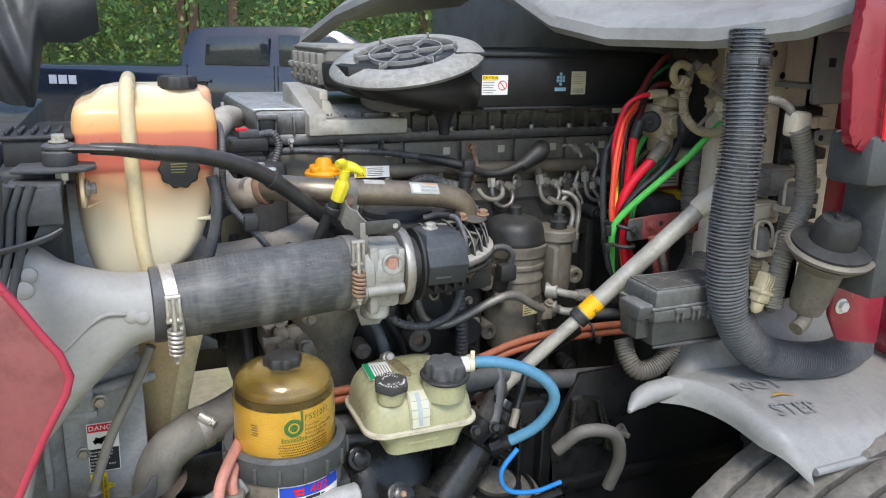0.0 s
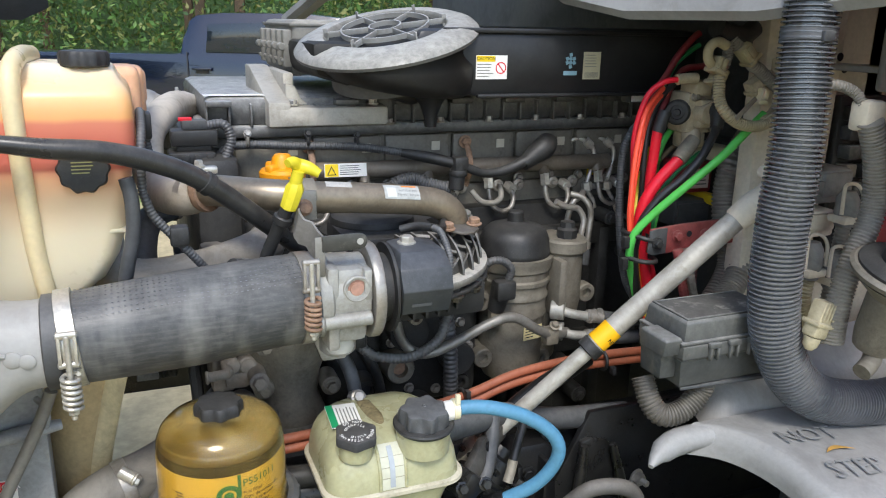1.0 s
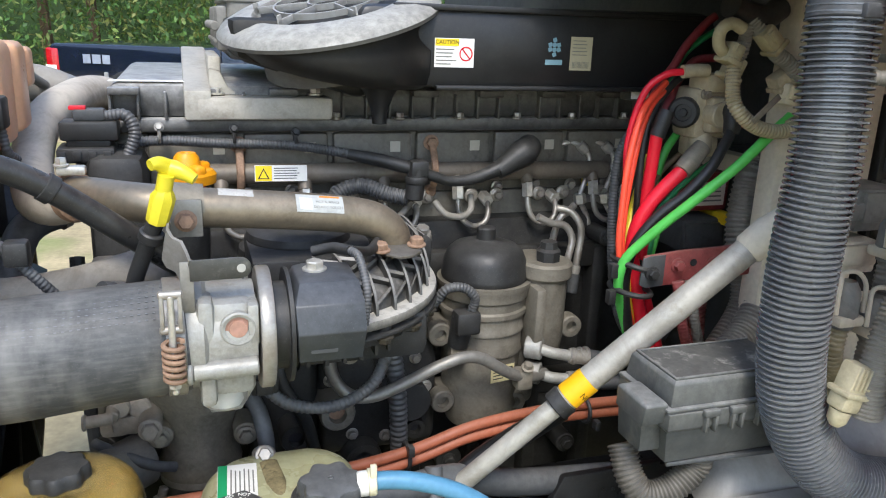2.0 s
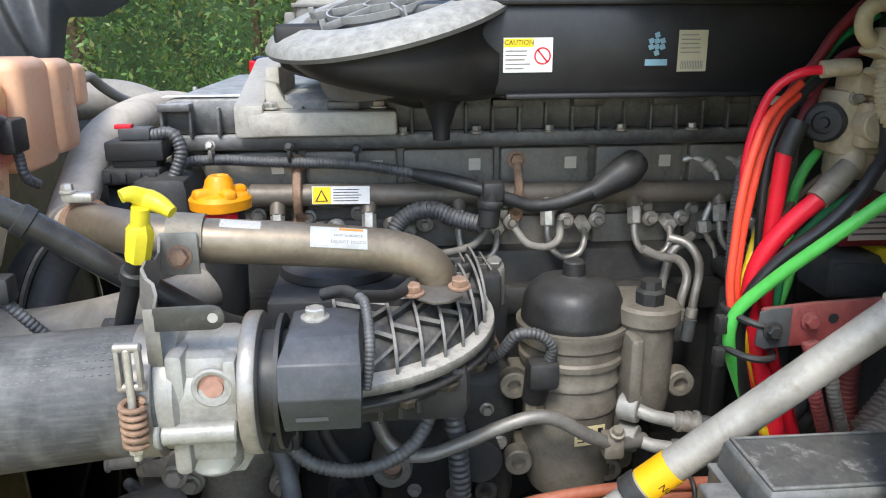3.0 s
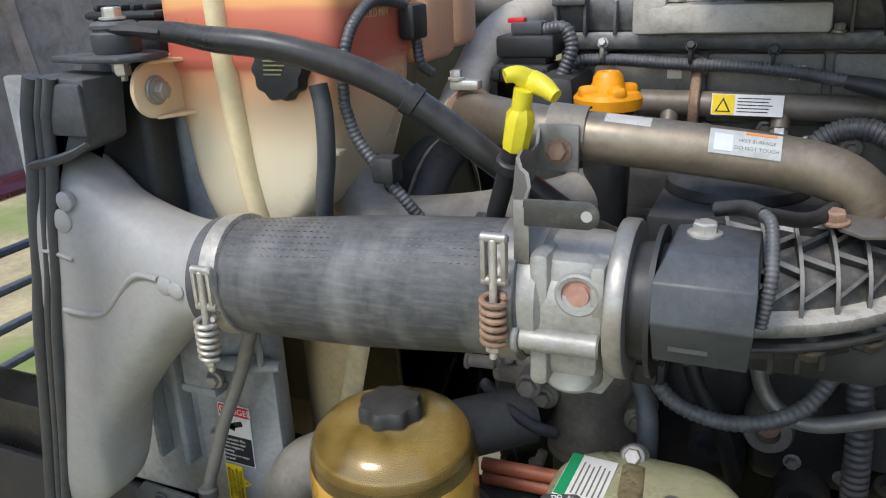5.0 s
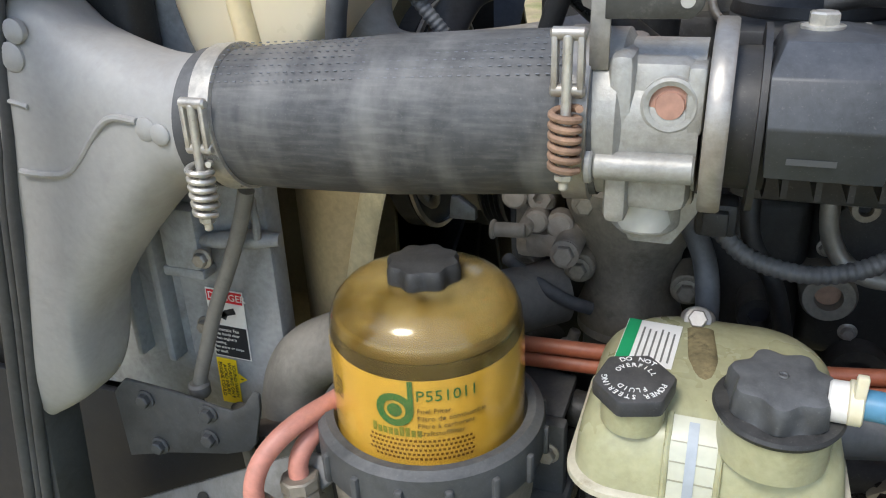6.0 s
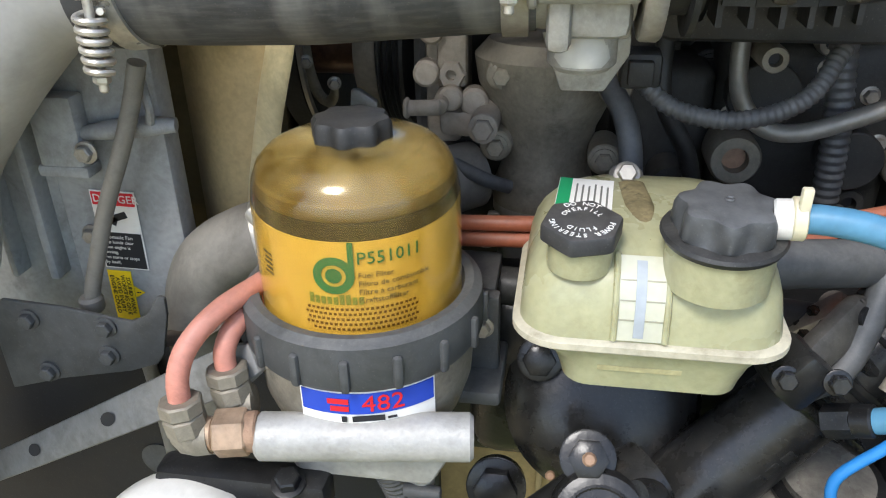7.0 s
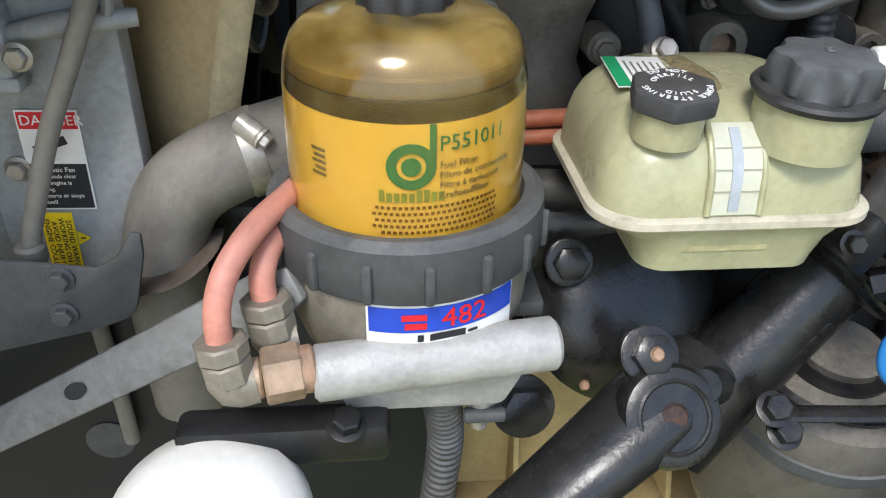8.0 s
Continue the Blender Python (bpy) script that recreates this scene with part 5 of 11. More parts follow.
# high-pressure lines at the rear of the rail
for x in (0.0, 0.0455):
    t = thing("fuel_line", (0.98 + x, 1.6, 1.40), "bright bent steel fuel line with zinc nuts", "fuel line", "fuel lines")
    bm = bmesh.new()
    tube(bm, [V(*p) + V(x, 0, 0) for p in [(0.981, 1.600, 1.404), (0.981, 1.600, 1.426), (0.985, 1.595, 1.439), (1.002, 1.590, 1.445), (1.021, 1.585, 1.437), (1.034, 1.580, 1.419), (1.027, 1.575, 1.386), (1.016, 1.570, 1.355), (1.028, 1.565, 1.328), (1.041, 1.560, 1.299), (1.082, 1.560, 1.279)]], 0.0045, 10, 0.005)
    part("line", bm, ZINC, t)
    for p, q, r, n in (((0.981, 1.60, 1.396), (0.981, 1.60, 1.420), 0.0098, 6), ((1.016, 1.586, 1.443), (1.029, 1.584, 1.430), 0.0088, 16), ((1.015, 1.57, 1.362), (1.018, 1.569, 1.345), 0.0105, 6)):
        bm = bmesh.new()
        cyl(bm, V(*p) + V(x, 0, 0), V(*q) + V(x, 0, 0), r, seg=n)
        part("nut", bm, ZINC, t)
bm = bmesh.new()
box(bm, 1.01, 1.075, 1.566, 1.574, 1.347, 1.358, 0.003)
solo("line_clamp", bm, STEEL, "steel clamp joining two fuel lines", "clamp")
bm = bmesh.new()
box(bm, 1.032, 1.046, 1.594, 1.60, 1.366, 1.384, 0.002)
solo("tag_plate", bm, YELLOW, "small orange-yellow tag on the head", "tag")


# ---- harnesses along the head ----
t = thing("wiring_harness", (0.6, 1.51, 1.43), "black ribbed wiring conduit clipped along the head", "wiring harness")
bm = bmesh.new()
tube(bm, [(0.302, 1.545, 1.38), (0.304, 1.55, 1.415), ] + [(0.324, 1.560, 1.452), (0.363, 1.562, 1.459), (0.441, 1.560, 1.455), (0.540, 1.555, 1.451), (0.621, 1.535, 1.441)], 0.0068, 12, ribs=0.0042)
part("conduit", bm, CORR, t)
bm = bmesh.new()
tube(bm, [(0.617, 1.535, 1.441), (0.663, 1.520, 1.433), (0.697, 1.508, 1.425), (0.717, 1.505, 1.418), (0.738, 1.505, 1.411), (0.764, 1.505, 1.403), (0.800, 1.505, 1.406), (0.830, 1.505, 1.416), (0.851, 1.505, 1.425)], (0.0072, 0.0092, 0.0098, 0.0098, 0.0085, 0.0078, 0.0078, 0.0085, 0.010, 0.012), 14, 0.008)
part("sleeve", bm, BLACK, t)
bm = bmesh.new()
tube(bm, [(0.588, 1.535, 1.361), (0.599, 1.540, 1.378), (0.618, 1.540, 1.390), (0.643, 1.535, 1.393), (0.672, 1.525, 1.383), (0.703, 1.515, 1.377)], 0.0115, 14, ribs=0.0052)
part("conduit", bm, CORR, t)
bm = bmesh.new()
cyl(bm, (0.712, 1.503, 1.425), (0.708, 1.503, 1.378), 0.0135)
lathe(bm, [(0.0155, 0.0), (0.0165, 0.002), (0.0165, 0.008), (0.0155, 0.01)], 20, frame_to((0.711, 1.503, 1.402), (0, 0, 1)))
box(bm, 0.70, 0.727, 1.49, 1.517, 1.412, 1.436, 0.005)
part("connector", bm, BLACK, t)
bm = bmesh.new()
tube(bm, [(0.838, 1.505, 1.416), (0.862, 1.51, 1.43), (0.885, 1.515, 1.443), (0.90, 1.53, 1.45)], (0.0125, 0.0165, 0.0215, 0.019), 20, 0.004)
part("boot", bm, BLACK, t)
for x, z in ((0.362, 1.467), (0.46, 1.464), (0.545, 1.459)):
    bm = bmesh.new()
    torus(bm, (x, 1.56, z), (1, 0, 0), 0.0095, 0.0025, 16, 6)
    bolt(bm, (x, 1.557, z + 0.011), (0, -1, 0.3), 0.005)
    part("clip", bm, STEEL if x < 0.4 else BLACK, t)
for pts in ([(0.60, 1.58, 1.335), (0.64, 1.55, 1.33), (0.69, 1.53, 1.345), (0.71, 1.52, 1.372)], [(0.745, 1.52, 1.37), (0.76, 1.51, 1.352), (0.785, 1.51, 1.347), (0.802, 1.515, 1.356), (0.806, 1.53, 1.375)]):
    bm = bmesh.new()
    tube(bm, pts, 0.0052, 10, 0.005)
    part("lead", bm, CORRG, t)

# sensor connectors at the front of the head
t = thing("sensor_module", (0.28, 1.53, 1.45), "black sensor module with clipped connectors", "sensor")
bm = bmesh.new()
box(bm, 0.255, 0.325, 1.50, 1.545, 1.46, 1.485, 0.004)
box(bm, 0.25, 0.32, 1.495, 1.55, 1.432, 1.452, 0.004)
box(bm, 0.262, 0.315, 1.505, 1.55, 1.452, 1.462, 0.002)
cyl(bm, (0.285, 1.53, 1.36), (0.285, 1.53, 1.435), 0.017)
for k in range(4):
    box(bm, 0.252 + 0.018 * k, 0.262 + 0.018 * k, 1.492, 1.50, 1.436, 1.448, 0.001)
part("housing", bm, BLACK, t)
bm = bmesh.new()
box(bm, 0.272, 0.31, 1.505, 1.53, 1.485, 1.50, 0.003)
part("plug", bm, DKPANEL, t)
bm = bmesh.new()
box(bm, 0.268, 0.288, 1.507, 1.52, 1.499, 1.504, 0.001)
part("locking_tab", bm, REDL, t, "red locking tab")
bm = bmesh.new()
tube(bm, [(0.31, 1.515, 1.49), (0.335, 1.51, 1.492), (0.345, 1.505, 1.47), (0.335, 1.50, 1.44), (0.325, 1.495, 1.41), (0.32, 1.495, 1.38)], 0.0075, 12, ribs=0.005)
part("conduit", bm, CORR, t)

t.location = (0.268, 1.552, 1.455)

# ---- orange oil filler ----
t = thing("oil_filler", (0.395, 1.44, 1.36), "orange oil filler cap on a black neck with a red label", "oil filler")
bm = bmesh.new()
cyl(bm, (0.395, 1.44, 1.30), (0.395, 1.434, 1.428), 0.022, 0.027)
part("neck", bm, BLACK, t)
bm = bmesh.new()
grid(bm, lambda u, v: V(0.395 + 0.0278 * math.sin(radians(-30 + 80 * u)), 1.434 - 0.0278 * math.cos(radians(-30 + 80 * u)), 1.402 + 0.022 * v), 10, 2, 0.0006)
lab = part("red_label", bm, REDL, t)
bm = bmesh.new()
lathe(bm, [(0.028, 0.0), (0.033, 0.002), (0.034, 0.013), (0.030, 0.018), (0.014, 0.02), (0.0, 0.02)], 48, frame_to((0.395, 1.434, 1.424), (0, 0, 1)), lambda a, z: 1 + 0.035 * math.cos(4 * a))
for k in range(2):
    box(bm, -0.031, 0.031, -0.008, 0.008, 0.012, 0.026, 0.005, Matrix.Translation((0.395, 1.434, 1.424)) @ Matrix.Rotation(radians(35 + 90 * k), 4, "Z"), 3)
lathe(bm, [(0.018, 0.014), (0.015, 0.034), (0.011, 0.039), (0.006, 0.039), (0.005, 0.037), (0.0, 0.037)], 28, frame_to((0.395, 1.434, 1.424), (0, 0, 1)))
part("cap", bm, ORANGE, t)


# ---- crossover pipe ----
t = thing("crossover_pipe", (0.5, 1.3, 1.41), "heat-tinted steel crossover pipe with a flange and warning label", "exhaust pipe")
bm = bmesh.new()
tube(bm, [(0.255, 1.385, 1.418), (0.268, 1.366, 1.426), (0.285, 1.345, 1.432), (0.34, 1.305, 1.432), (0.40, 1.29, 1.428), (0.48, 1.298, 1.420), (0.565, 1.308, 1.409), (0.605, 1.315, 1.398), (0.628, 1.322, 1.378), (0.632, 1.326, 1.355)], 0.0215, 28, 0.006)
part("pipe", bm, PIPE, t)
bm = bmesh.new()
lathe(bm, [(0.022, 0), (0.0275, 0.001), (0.0285, 0.006), (0.0275, 0.011), (0.022, 0.012)], 32, frame_to((0.272, 1.362, 1.427), (0.65, -0.7, 0.2)))
part("band_clamp", bm, RUST, t)
bm = bmesh.new()
box(bm, 0.262, 0.292, 1.335, 1.35, 1.456, 1.466, 0.003)
bolt(bm, (0.268, 1.34, 1.466), (0, 0, 1), 0.006)
part("clamp_screw", bm, ZINC, t)
bm = bmesh.new()
prism(bm, [(-0.032, -0.010), (-0.022, -0.022), (0.022, -0.022), (0.034, -0.006), (0.030, 0.012), (0.018, 0.024), (-0.018, 0.024), (-0.032, 0.010)], 0.004, frame_to((0.630, 1.30, 1.3655), (0.02, -0.1, 1)), 0.001)
flange = part("flange", bm, mat("grimy_flange_steel", "6b665e", 0.5, 0.3, var=0.25, scale=30, bump=0.15, stain=0.4, staincol="3d352c"), t)
for p in ((0.605, 1.285, 1.369), (0.652, 1.297, 1.370)):
    bm = bmesh.new()
    bolt(bm, p, (0, -0.1, 1), 0.0085, 0.008)
    part("flange_bolt", bm, RUST, flange)


def on_pipe(x, a, r=0.0222):
    """A place on the straight of the pipe at x, turned by a degrees down from the top towards the camera."""
    k = (x - 0.40) / 0.165
    c = V(x, 1.29 + 0.018 * k, 1.428 - 0.019 * k)
    return c + V(0, -math.sin(radians(a)) * r, math.cos(radians(a)) * r)


def pipe_patch(x0, x1, a0, a1, r, n=10):
    bm = bmesh.new()
    grid(bm, lambda u, v: on_pipe(x0 + (x1 - x0) * u, a0 + (a1 - a0) * v, r), 4, n, 0.0004)
    return bm


lab = part("pipe_label", pipe_patch(0.508, 0.562, 22, 76, 0.0238), mat("aged_white_label", "b9bbb6", 0.45, var=0.12, scale=30, dust=0.2, dustcol="9a958a"), t, "white hot-surface label")
part("print_band", pipe_patch(0.535, 0.558, 25, 31, 0.0242, 4), plain("orange_print", "d9853a"), lab)
bm = bmesh.new()
for k, s in enumerate(("HOT SURFACE", "DO NOT TOUCH")):
    b2 = letters(s, 0.0042)
    for v in b2.verts:
        x, y = v.co.x, v.co.y
        v.co = on_pipe(0.5440 + x, 46 + 15 * k - y / 0.0238 * 57.3, 0.0244)
    take(bm, b2)
part("lettering", bm, GREYINK, lab)
bm = pipe_patch(0.512, 0.526, 35, 70, 0.0242, 4)
part("pictogram", bm, plain("pale_grey", "c9cbc8"), lab)
part("old_label_scrap", pipe_patch(0.425, 0.462, 12, 40, 0.0232), mat("scraped_label", "c2c1bb", 0.5, var=0.25, scale=60, dust=0.3, stain=0.8, staincol="6b6257"), t, "torn white scrap of an old label")
bm = bmesh.new()
grid(bm, lambda u, v: on_pipe(0.378 + 0.032 * u, -20 + 110 * v, 0.0235), 4, 14, 0.002)
strap = part("pipe_strap", bm, ALUD, t, "worn saddle strap")

# bracket that carries the pipe and the dipstick
t = thing("pipe_bracket", (0.385, 1.25, 1.37), "black stamped steel bracket with a rusty bolt", "bracket")
GALV = mat("galvanised_bracket", "8f8c85", 0.42, 0.4, var=0.2, scale=25, bump=0.08, dust=0.2, stain=0.35, staincol="4a453d")
DARKST = mat("worn_black_steel", "3a3b39", 0.38, 0.2, var=0.25, scale=30, bump=0.08, dust=0.25, dustcol="8a867c", stain=0.3, staincol="8f8b82")
bm = bmesh.new()
box(bm, 0.373, 0.408, 1.262, 1.2655, 1.402, 1.442, 0.0035)
part("bolt_plate", bm, GALV, t)
edge = [V(0.374, 1.263, 1.440), V(0.375, 1.252, 1.427), V(0.3755, 1.235, 1.425), V(0.3745, 1.213, 1.431), V(0.374, 1.204, 1.427), V(0.378, 1.199, 1.420), V(0.386, 1.190, 1.418), V(0.390, 1.182, 1.410), V(0.393, 1.163, 1.406)]
bm = bmesh.new()
loops = []
for p in edge:
    low = p + V(-0.006, 0.008, -0.032)
    w = V(0.0012, 0.0008, 0.0004)
    loops.append([bm.verts.new(q) for q in (p - w, p + w, low + w, low - w)])
for a, b in zip(loops, loops[1:]):
    for i in range(4):
        j = (i + 1) % 4
        bm.faces.new((a[i], b[i], b[j], a[j]))
bm.faces.new(loops[0])
bm.faces.new(loops[-1][::-1])
part("stepped_web", bm, GALV, t)
bm = bmesh.new()
box(bm, 0.383, 0.3955, 1.164, 1.1665, 1.355, 1.405, 0.001)
part("riser", bm, GALV, t)
tab = [(0.392, 1.386), (0.392, 1.4065), (0.438, 1.4075)] + [(0.438 + 0.0105 * math.sin(radians(18 * i)), 1.397 + 0.0105 * math.cos(radians(18 * i))) for i in range(1, 10)] + [(0.438, 1.3865)]
bm = bmesh.new()
prism(bm, tab, 0.003, Matrix.Translation((0, 1.165, 0)) @ Matrix.Rotation(radians(90), 4, "X"), 0.0008)
part("slotted_tab", bm, DARKST, t, "black worn tab with a round hole")
bm = bmesh.new()
lathe(bm, [(0.0, 0.0), (0.0042, 0.0), (0.0042, 0.0006), (0.0, 0.0006)], 20, frame_to((0.439, 1.1618, 1.397), (0, -1, 0)))
part("tab_hole", bm, plain("pale_gap", "a6a49c", 0.6), t)
bm = bmesh.new()
bolt(bm, (0.391, 1.262, 1.42), (0, -1, 0.1), 0.0085, 0.008)
part("bracket_bolt", bm, RUST, t)

# ---- dipstick ----
t = thing("dipstick", (0.338, 1.25, 1.30), "bright yellow dipstick handle on a black tube", "dipstick")
bm = bmesh.new()
tube(bm, [(0.325, 1.275, 1.25), (0.333, 1.255, 1.34), (0.350, 1.24, 1.395), (0.365, 1.226, 1.434)], 0.0085, 14, 0.008)
cyl(bm, (0.356, 1.235, 1.408), (0.3595, 1.232, 1.418), 0.0125)
part("tube", bm, BLACK, t)
bm = bmesh.new()
lathe(bm, [(0.008, 0.0), (0.0105, 0.002), (0.0115, 0.03), (0.0085, 0.036), (0.006, 0.04)], 24, frame_to((0.364, 1.227, 1.428), (0.28, -0.28, 1)), lambda a, z: 1 + 0.05 * math.cos(8 * a))
tube(bm, [(0.3725, 1.218, 1.462), (0.376, 1.215, 1.478)], 0.008, 12, 0.004)
tube(bm, [(0.362, 1.211, 1.488), (0.369, 1.216, 1.489), (0.378, 1.223, 1.483), (0.390, 1.218, 1.480), (0.402, 1.213, 1.473)], (0.0055, 0.008, 0.0095, 0.008, 0.0055), 16, 0.003)
part("handle", bm, YELPL, t)


# ---- intake manifold with ribs ----
t = thing("intake_manifold", (0.58, 1.33, 1.30), "black ribbed plastic intake manifold with a dusty rim", "intake manifold")


JOINTB = mat("dull_dark_nut", "4a453c", 0.45, 0.5, var=0.25, scale=60, stain=0.4)
RIMM = mat("dusty_black_rim", "2b2b2a", 0.6, var=0.3, scale=30, dust=0.85, dustcol="b9b4a8", stain=0.3, staincol="6b675e", grime=0.2)


def rim(u, off=0.0):
    """The manifold's curved outer edge, from the throttle to the rear."""
    a = radians(-92 + 100 * u)
    return V(0.515 + (0.195 + off) * math.cos(a) * (0.95 if math.cos(a) > 0 else 1), 1.395 + (0.20 + off) * math.sin(a), 1.312 - 0.008 * u)


bm = bmesh.new()
n = 24
poly = [(0.455, 1.20)] + [tuple(rim(i / n)[:2]) for i in range(n + 1)] + [(0.70, 1.50), (0.455, 1.50)]
prism(bm, poly, 0.012, Matrix.Translation((0, 0, 1.300)), 0.003)
part("rim_plate", bm, RIMM, t)
bm = bmesh.new()
inner = lambda u: rim(u).lerp(V(0.552, 1.37, 1.366), 0.60)


BEDBLK = mat("dusty_matt_plastic", "222426", 0.6, var=0.4, scale=30, bump=0.2, dust=0.5, dustcol="86827a", stain=0.65, staincol="8a857a", grime=0.35)
bm = bmesh.new()
prism(bm, [tuple(inner(i / 12)[:2]) for i in range(13)] + [(0.66, 1.43), (0.46, 1.43), (0.46, 1.30)], 0.046, Matrix.Translation((0, 0, 1.312)), 0.002)
part("top_deck", bm, BLACK, t)


def rib(bm, pts, h0, h1, w=0.0016):
    a, b = Vector(pts[0]), Vector(pts[1])
    d = (b - a)
    side = Vector((-d.y, d.x, 0)).normalized() * w
    vs = [bm.verts.new(p) for p in (a - side, a + side, b + side, b - side, a - side + V(0, 0, h0), a + side + V(0, 0, h0), b + side + V(0, 0, h1), b - side + V(0, 0, h1))]
    for f in ((0, 1, 2, 3), (4, 7, 6, 5), (0, 4, 5, 1), (1, 5, 6, 2), (2, 6, 7, 3), (3, 7, 4, 0)):
        bm.faces.new([vs[i] for i in f])


RIBM = mat("rib_plastic", "232527", 0.42, var=0.2, scale=20, dust=0.6, dustcol="97938a", grime=0.2)
FINS = (0.095, 0.18, 0.263, 0.355, 0.45, 0.546, 0.65, 0.76, 0.87)


def arch(u, s, drop=0.0):
    """A fin's top edge: up from the rim at s = 0, bending over to the deck at s = 1."""
    p = rim(u, -0.010)
    r = 0.056 - drop
    c = 1 - (1 - s) ** 2
    return V(p.x - 0.012 * s, p.y + drop + (0.082 - drop) * s, 1.310 + r * math.sqrt(max(0.0, c)))


def gallery(u, v):
    """The runner body between the fins, set back under their edges."""
    return arch(u, v, 0.015)


body = bmesh.new()
grid(body, lambda a, b: gallery(0.06 + 0.86 * a, b ** 1.6), 40, 12)
part("runner_body", body, BEDBLK, t)
for u in FINS:
    bm = bmesh.new()
    ss = [(i / 12) ** 1.8 for i in range(13)]
    for sgn in (-1, 1):
        top = [bm.verts.new(arch(u, s) + V(0.0015 * sgn, 0, 0)) for s in ss]
        low = [bm.verts.new(gallery(u, s) + V(0.0015 * sgn, 0.004, -0.004)) for s in ss]
        for i in range(12):
            q = (top[i], top[i + 1], low[i + 1], low[i])
            bm.faces.new(q if sgn < 0 else q[::-1])
        if sgn < 0:
            keep = top
    for i in range(12):
        bm.faces.new((keep[i], top[i], top[i + 1], keep[i + 1]))
    part("rib", bm, RIBM, t)
for k in range(len(FINS) - 1):
    for s0, s1 in ((0.03, 0.13), (0.36, 0.20), (0.48, 0.66), (0.95, 0.74)):
        a, b = arch(FINS[k], s0, 0.004), arch(FINS[k + 1], s1, 0.004)
        a2, b2 = gallery(FINS[k], s0) + V(0, 0.003, -0.003), gallery(FINS[k + 1], s1) + V(0, 0.003, -0.003)
        w = V(0, 0.0013, 0.0017)
        bm = bmesh.new()
        vs = [bm.verts.new(p) for p in (a - w, a + w, b + w, b - w, a2 - w, a2 + w, b2 + w, b2 - w)]
        for f in ((0, 1, 2, 3), (4, 7, 6, 5), (0, 4, 5, 1), (1, 5, 6, 2), (2, 6, 7, 3), (3, 7, 4, 0)):
            bm.faces.new([vs[i] for i in f])
        part("cross_rib", bm, RIBM, t)
bm = bmesh.new()
cyl(bm, (0.526, 1.405, 1.32), (0.526, 1.405, 1.362), 0.066)
lathe(bm, [(0.066, 1.36), (0.064, 1.368), (0.056, 1.373), (0.03, 1.375), (0.0, 1.376)], 40, Matrix.Translation((0.526, 1.405, 0)))
part("dome", bm, BLACK, t)
bm = bmesh.new()
box(bm, 0.60, 0.716, 1.43, 1.51, 1.29, 1.338, 0.006)
part("rear_deck", bm, BLACK, t)
for i in range(4):
    bm = bmesh.new()
    rib(bm, (V(0.625 + 0.026 * i, 1.432, 1.337), V(0.620 + 0.026 * i, 1.508, 1.337)), 0.007, 0.007, 0.0012)
    part("deck_rib", bm, RIBM, t)
for i in range(2):
    bm = bmesh.new()
    rib(bm, (V(0.602, 1.455 + 0.03 * i, 1.337), V(0.714, 1.455 + 0.03 * i, 1.337)), 0.006, 0.006, 0.0012)
    part("deck_rib", bm, RIBM, t)
bm = bmesh.new()
for k in range(5):
    p = rim(0.3 + 0.15 * k, -0.015) + V(0, 0, -0.03)
    cyl(bm, p, p + V(0, 0, 0.025), 0.010)
for k in range(14):
    p, q = rim(k / 14, -0.02), rim((k + 1) / 14, -0.02)
    rib(bm, (p + V(0, 0, -0.035), q + V(0, 0, -0.035)), 0.036, 0.036, 0.004)
    rib(bm, (p + V(0, 0.0, -0.05), p + V(0, 0.10, -0.05)), 0.04, 0.04, 0.002)
box(bm, 0.47, 0.66, 1.255, 1.50, 1.24, 1.302, 0.015)
part("lower_shell", bm, BLACK, t)
bm = bmesh.new()
prism(bm, [(0.462, 1.205)] + [tuple(rim(i / n, 0.001)[:2]) for i in range(n + 1)] + [(0.70, 1.49), (0.462, 1.49)], 0.005, Matrix.Translation((0, 0, 1.2885)), 0.002)
part("lower_flange", bm, BLACK, t)
bolts("rim_bolt", t, [rim(0.12 + 0.17 * k, -0.008) + V(0, 0, -0.022) for k in range(6)], (0, 0, -1), 0.008, JOINTB)
bm = bmesh.new()
bolt(bm, (0.71, 1.463, 1.338), (0, -0.4, 1), 0.0095, 0.009)
cyl(bm, (0.71, 1.463, 1.29), (0.71, 1.463, 1.336), 0.014)
part("rear_bolt", bm, STEEL, t)

# sensor cover box on the manifold
t = thing("sensor_cover", (0.523, 1.17, 1.30), "dark grey folded metal cover with a top bolt", "cover")
def stack(bm, rings):
    """A closed shape through rings of four corners each: z, x0, x1, y0, y1."""
    t_ = bmesh.new()
    vs = [[t_.verts.new((x, y, z)) for x, y in ((x0, y0), (x1, y0), (x1, y1), (x0, y1))] for z, x0, x1, y0, y1 in rings]
    for a, b in zip(vs, vs[1:]):
        for i in range(4):
            j = (i + 1) % 4
            t_.faces.new((a[i], a[j], b[j], b[i]))
    t_.faces.new(vs[0][::-1])
    t_.faces.new(vs[-1])
    bmesh.ops.bevel(t_, geom=t_.edges[:], offset=0.0016, segments=2, affect="EDGES", profile=0.6)
    return take(bm, t_)


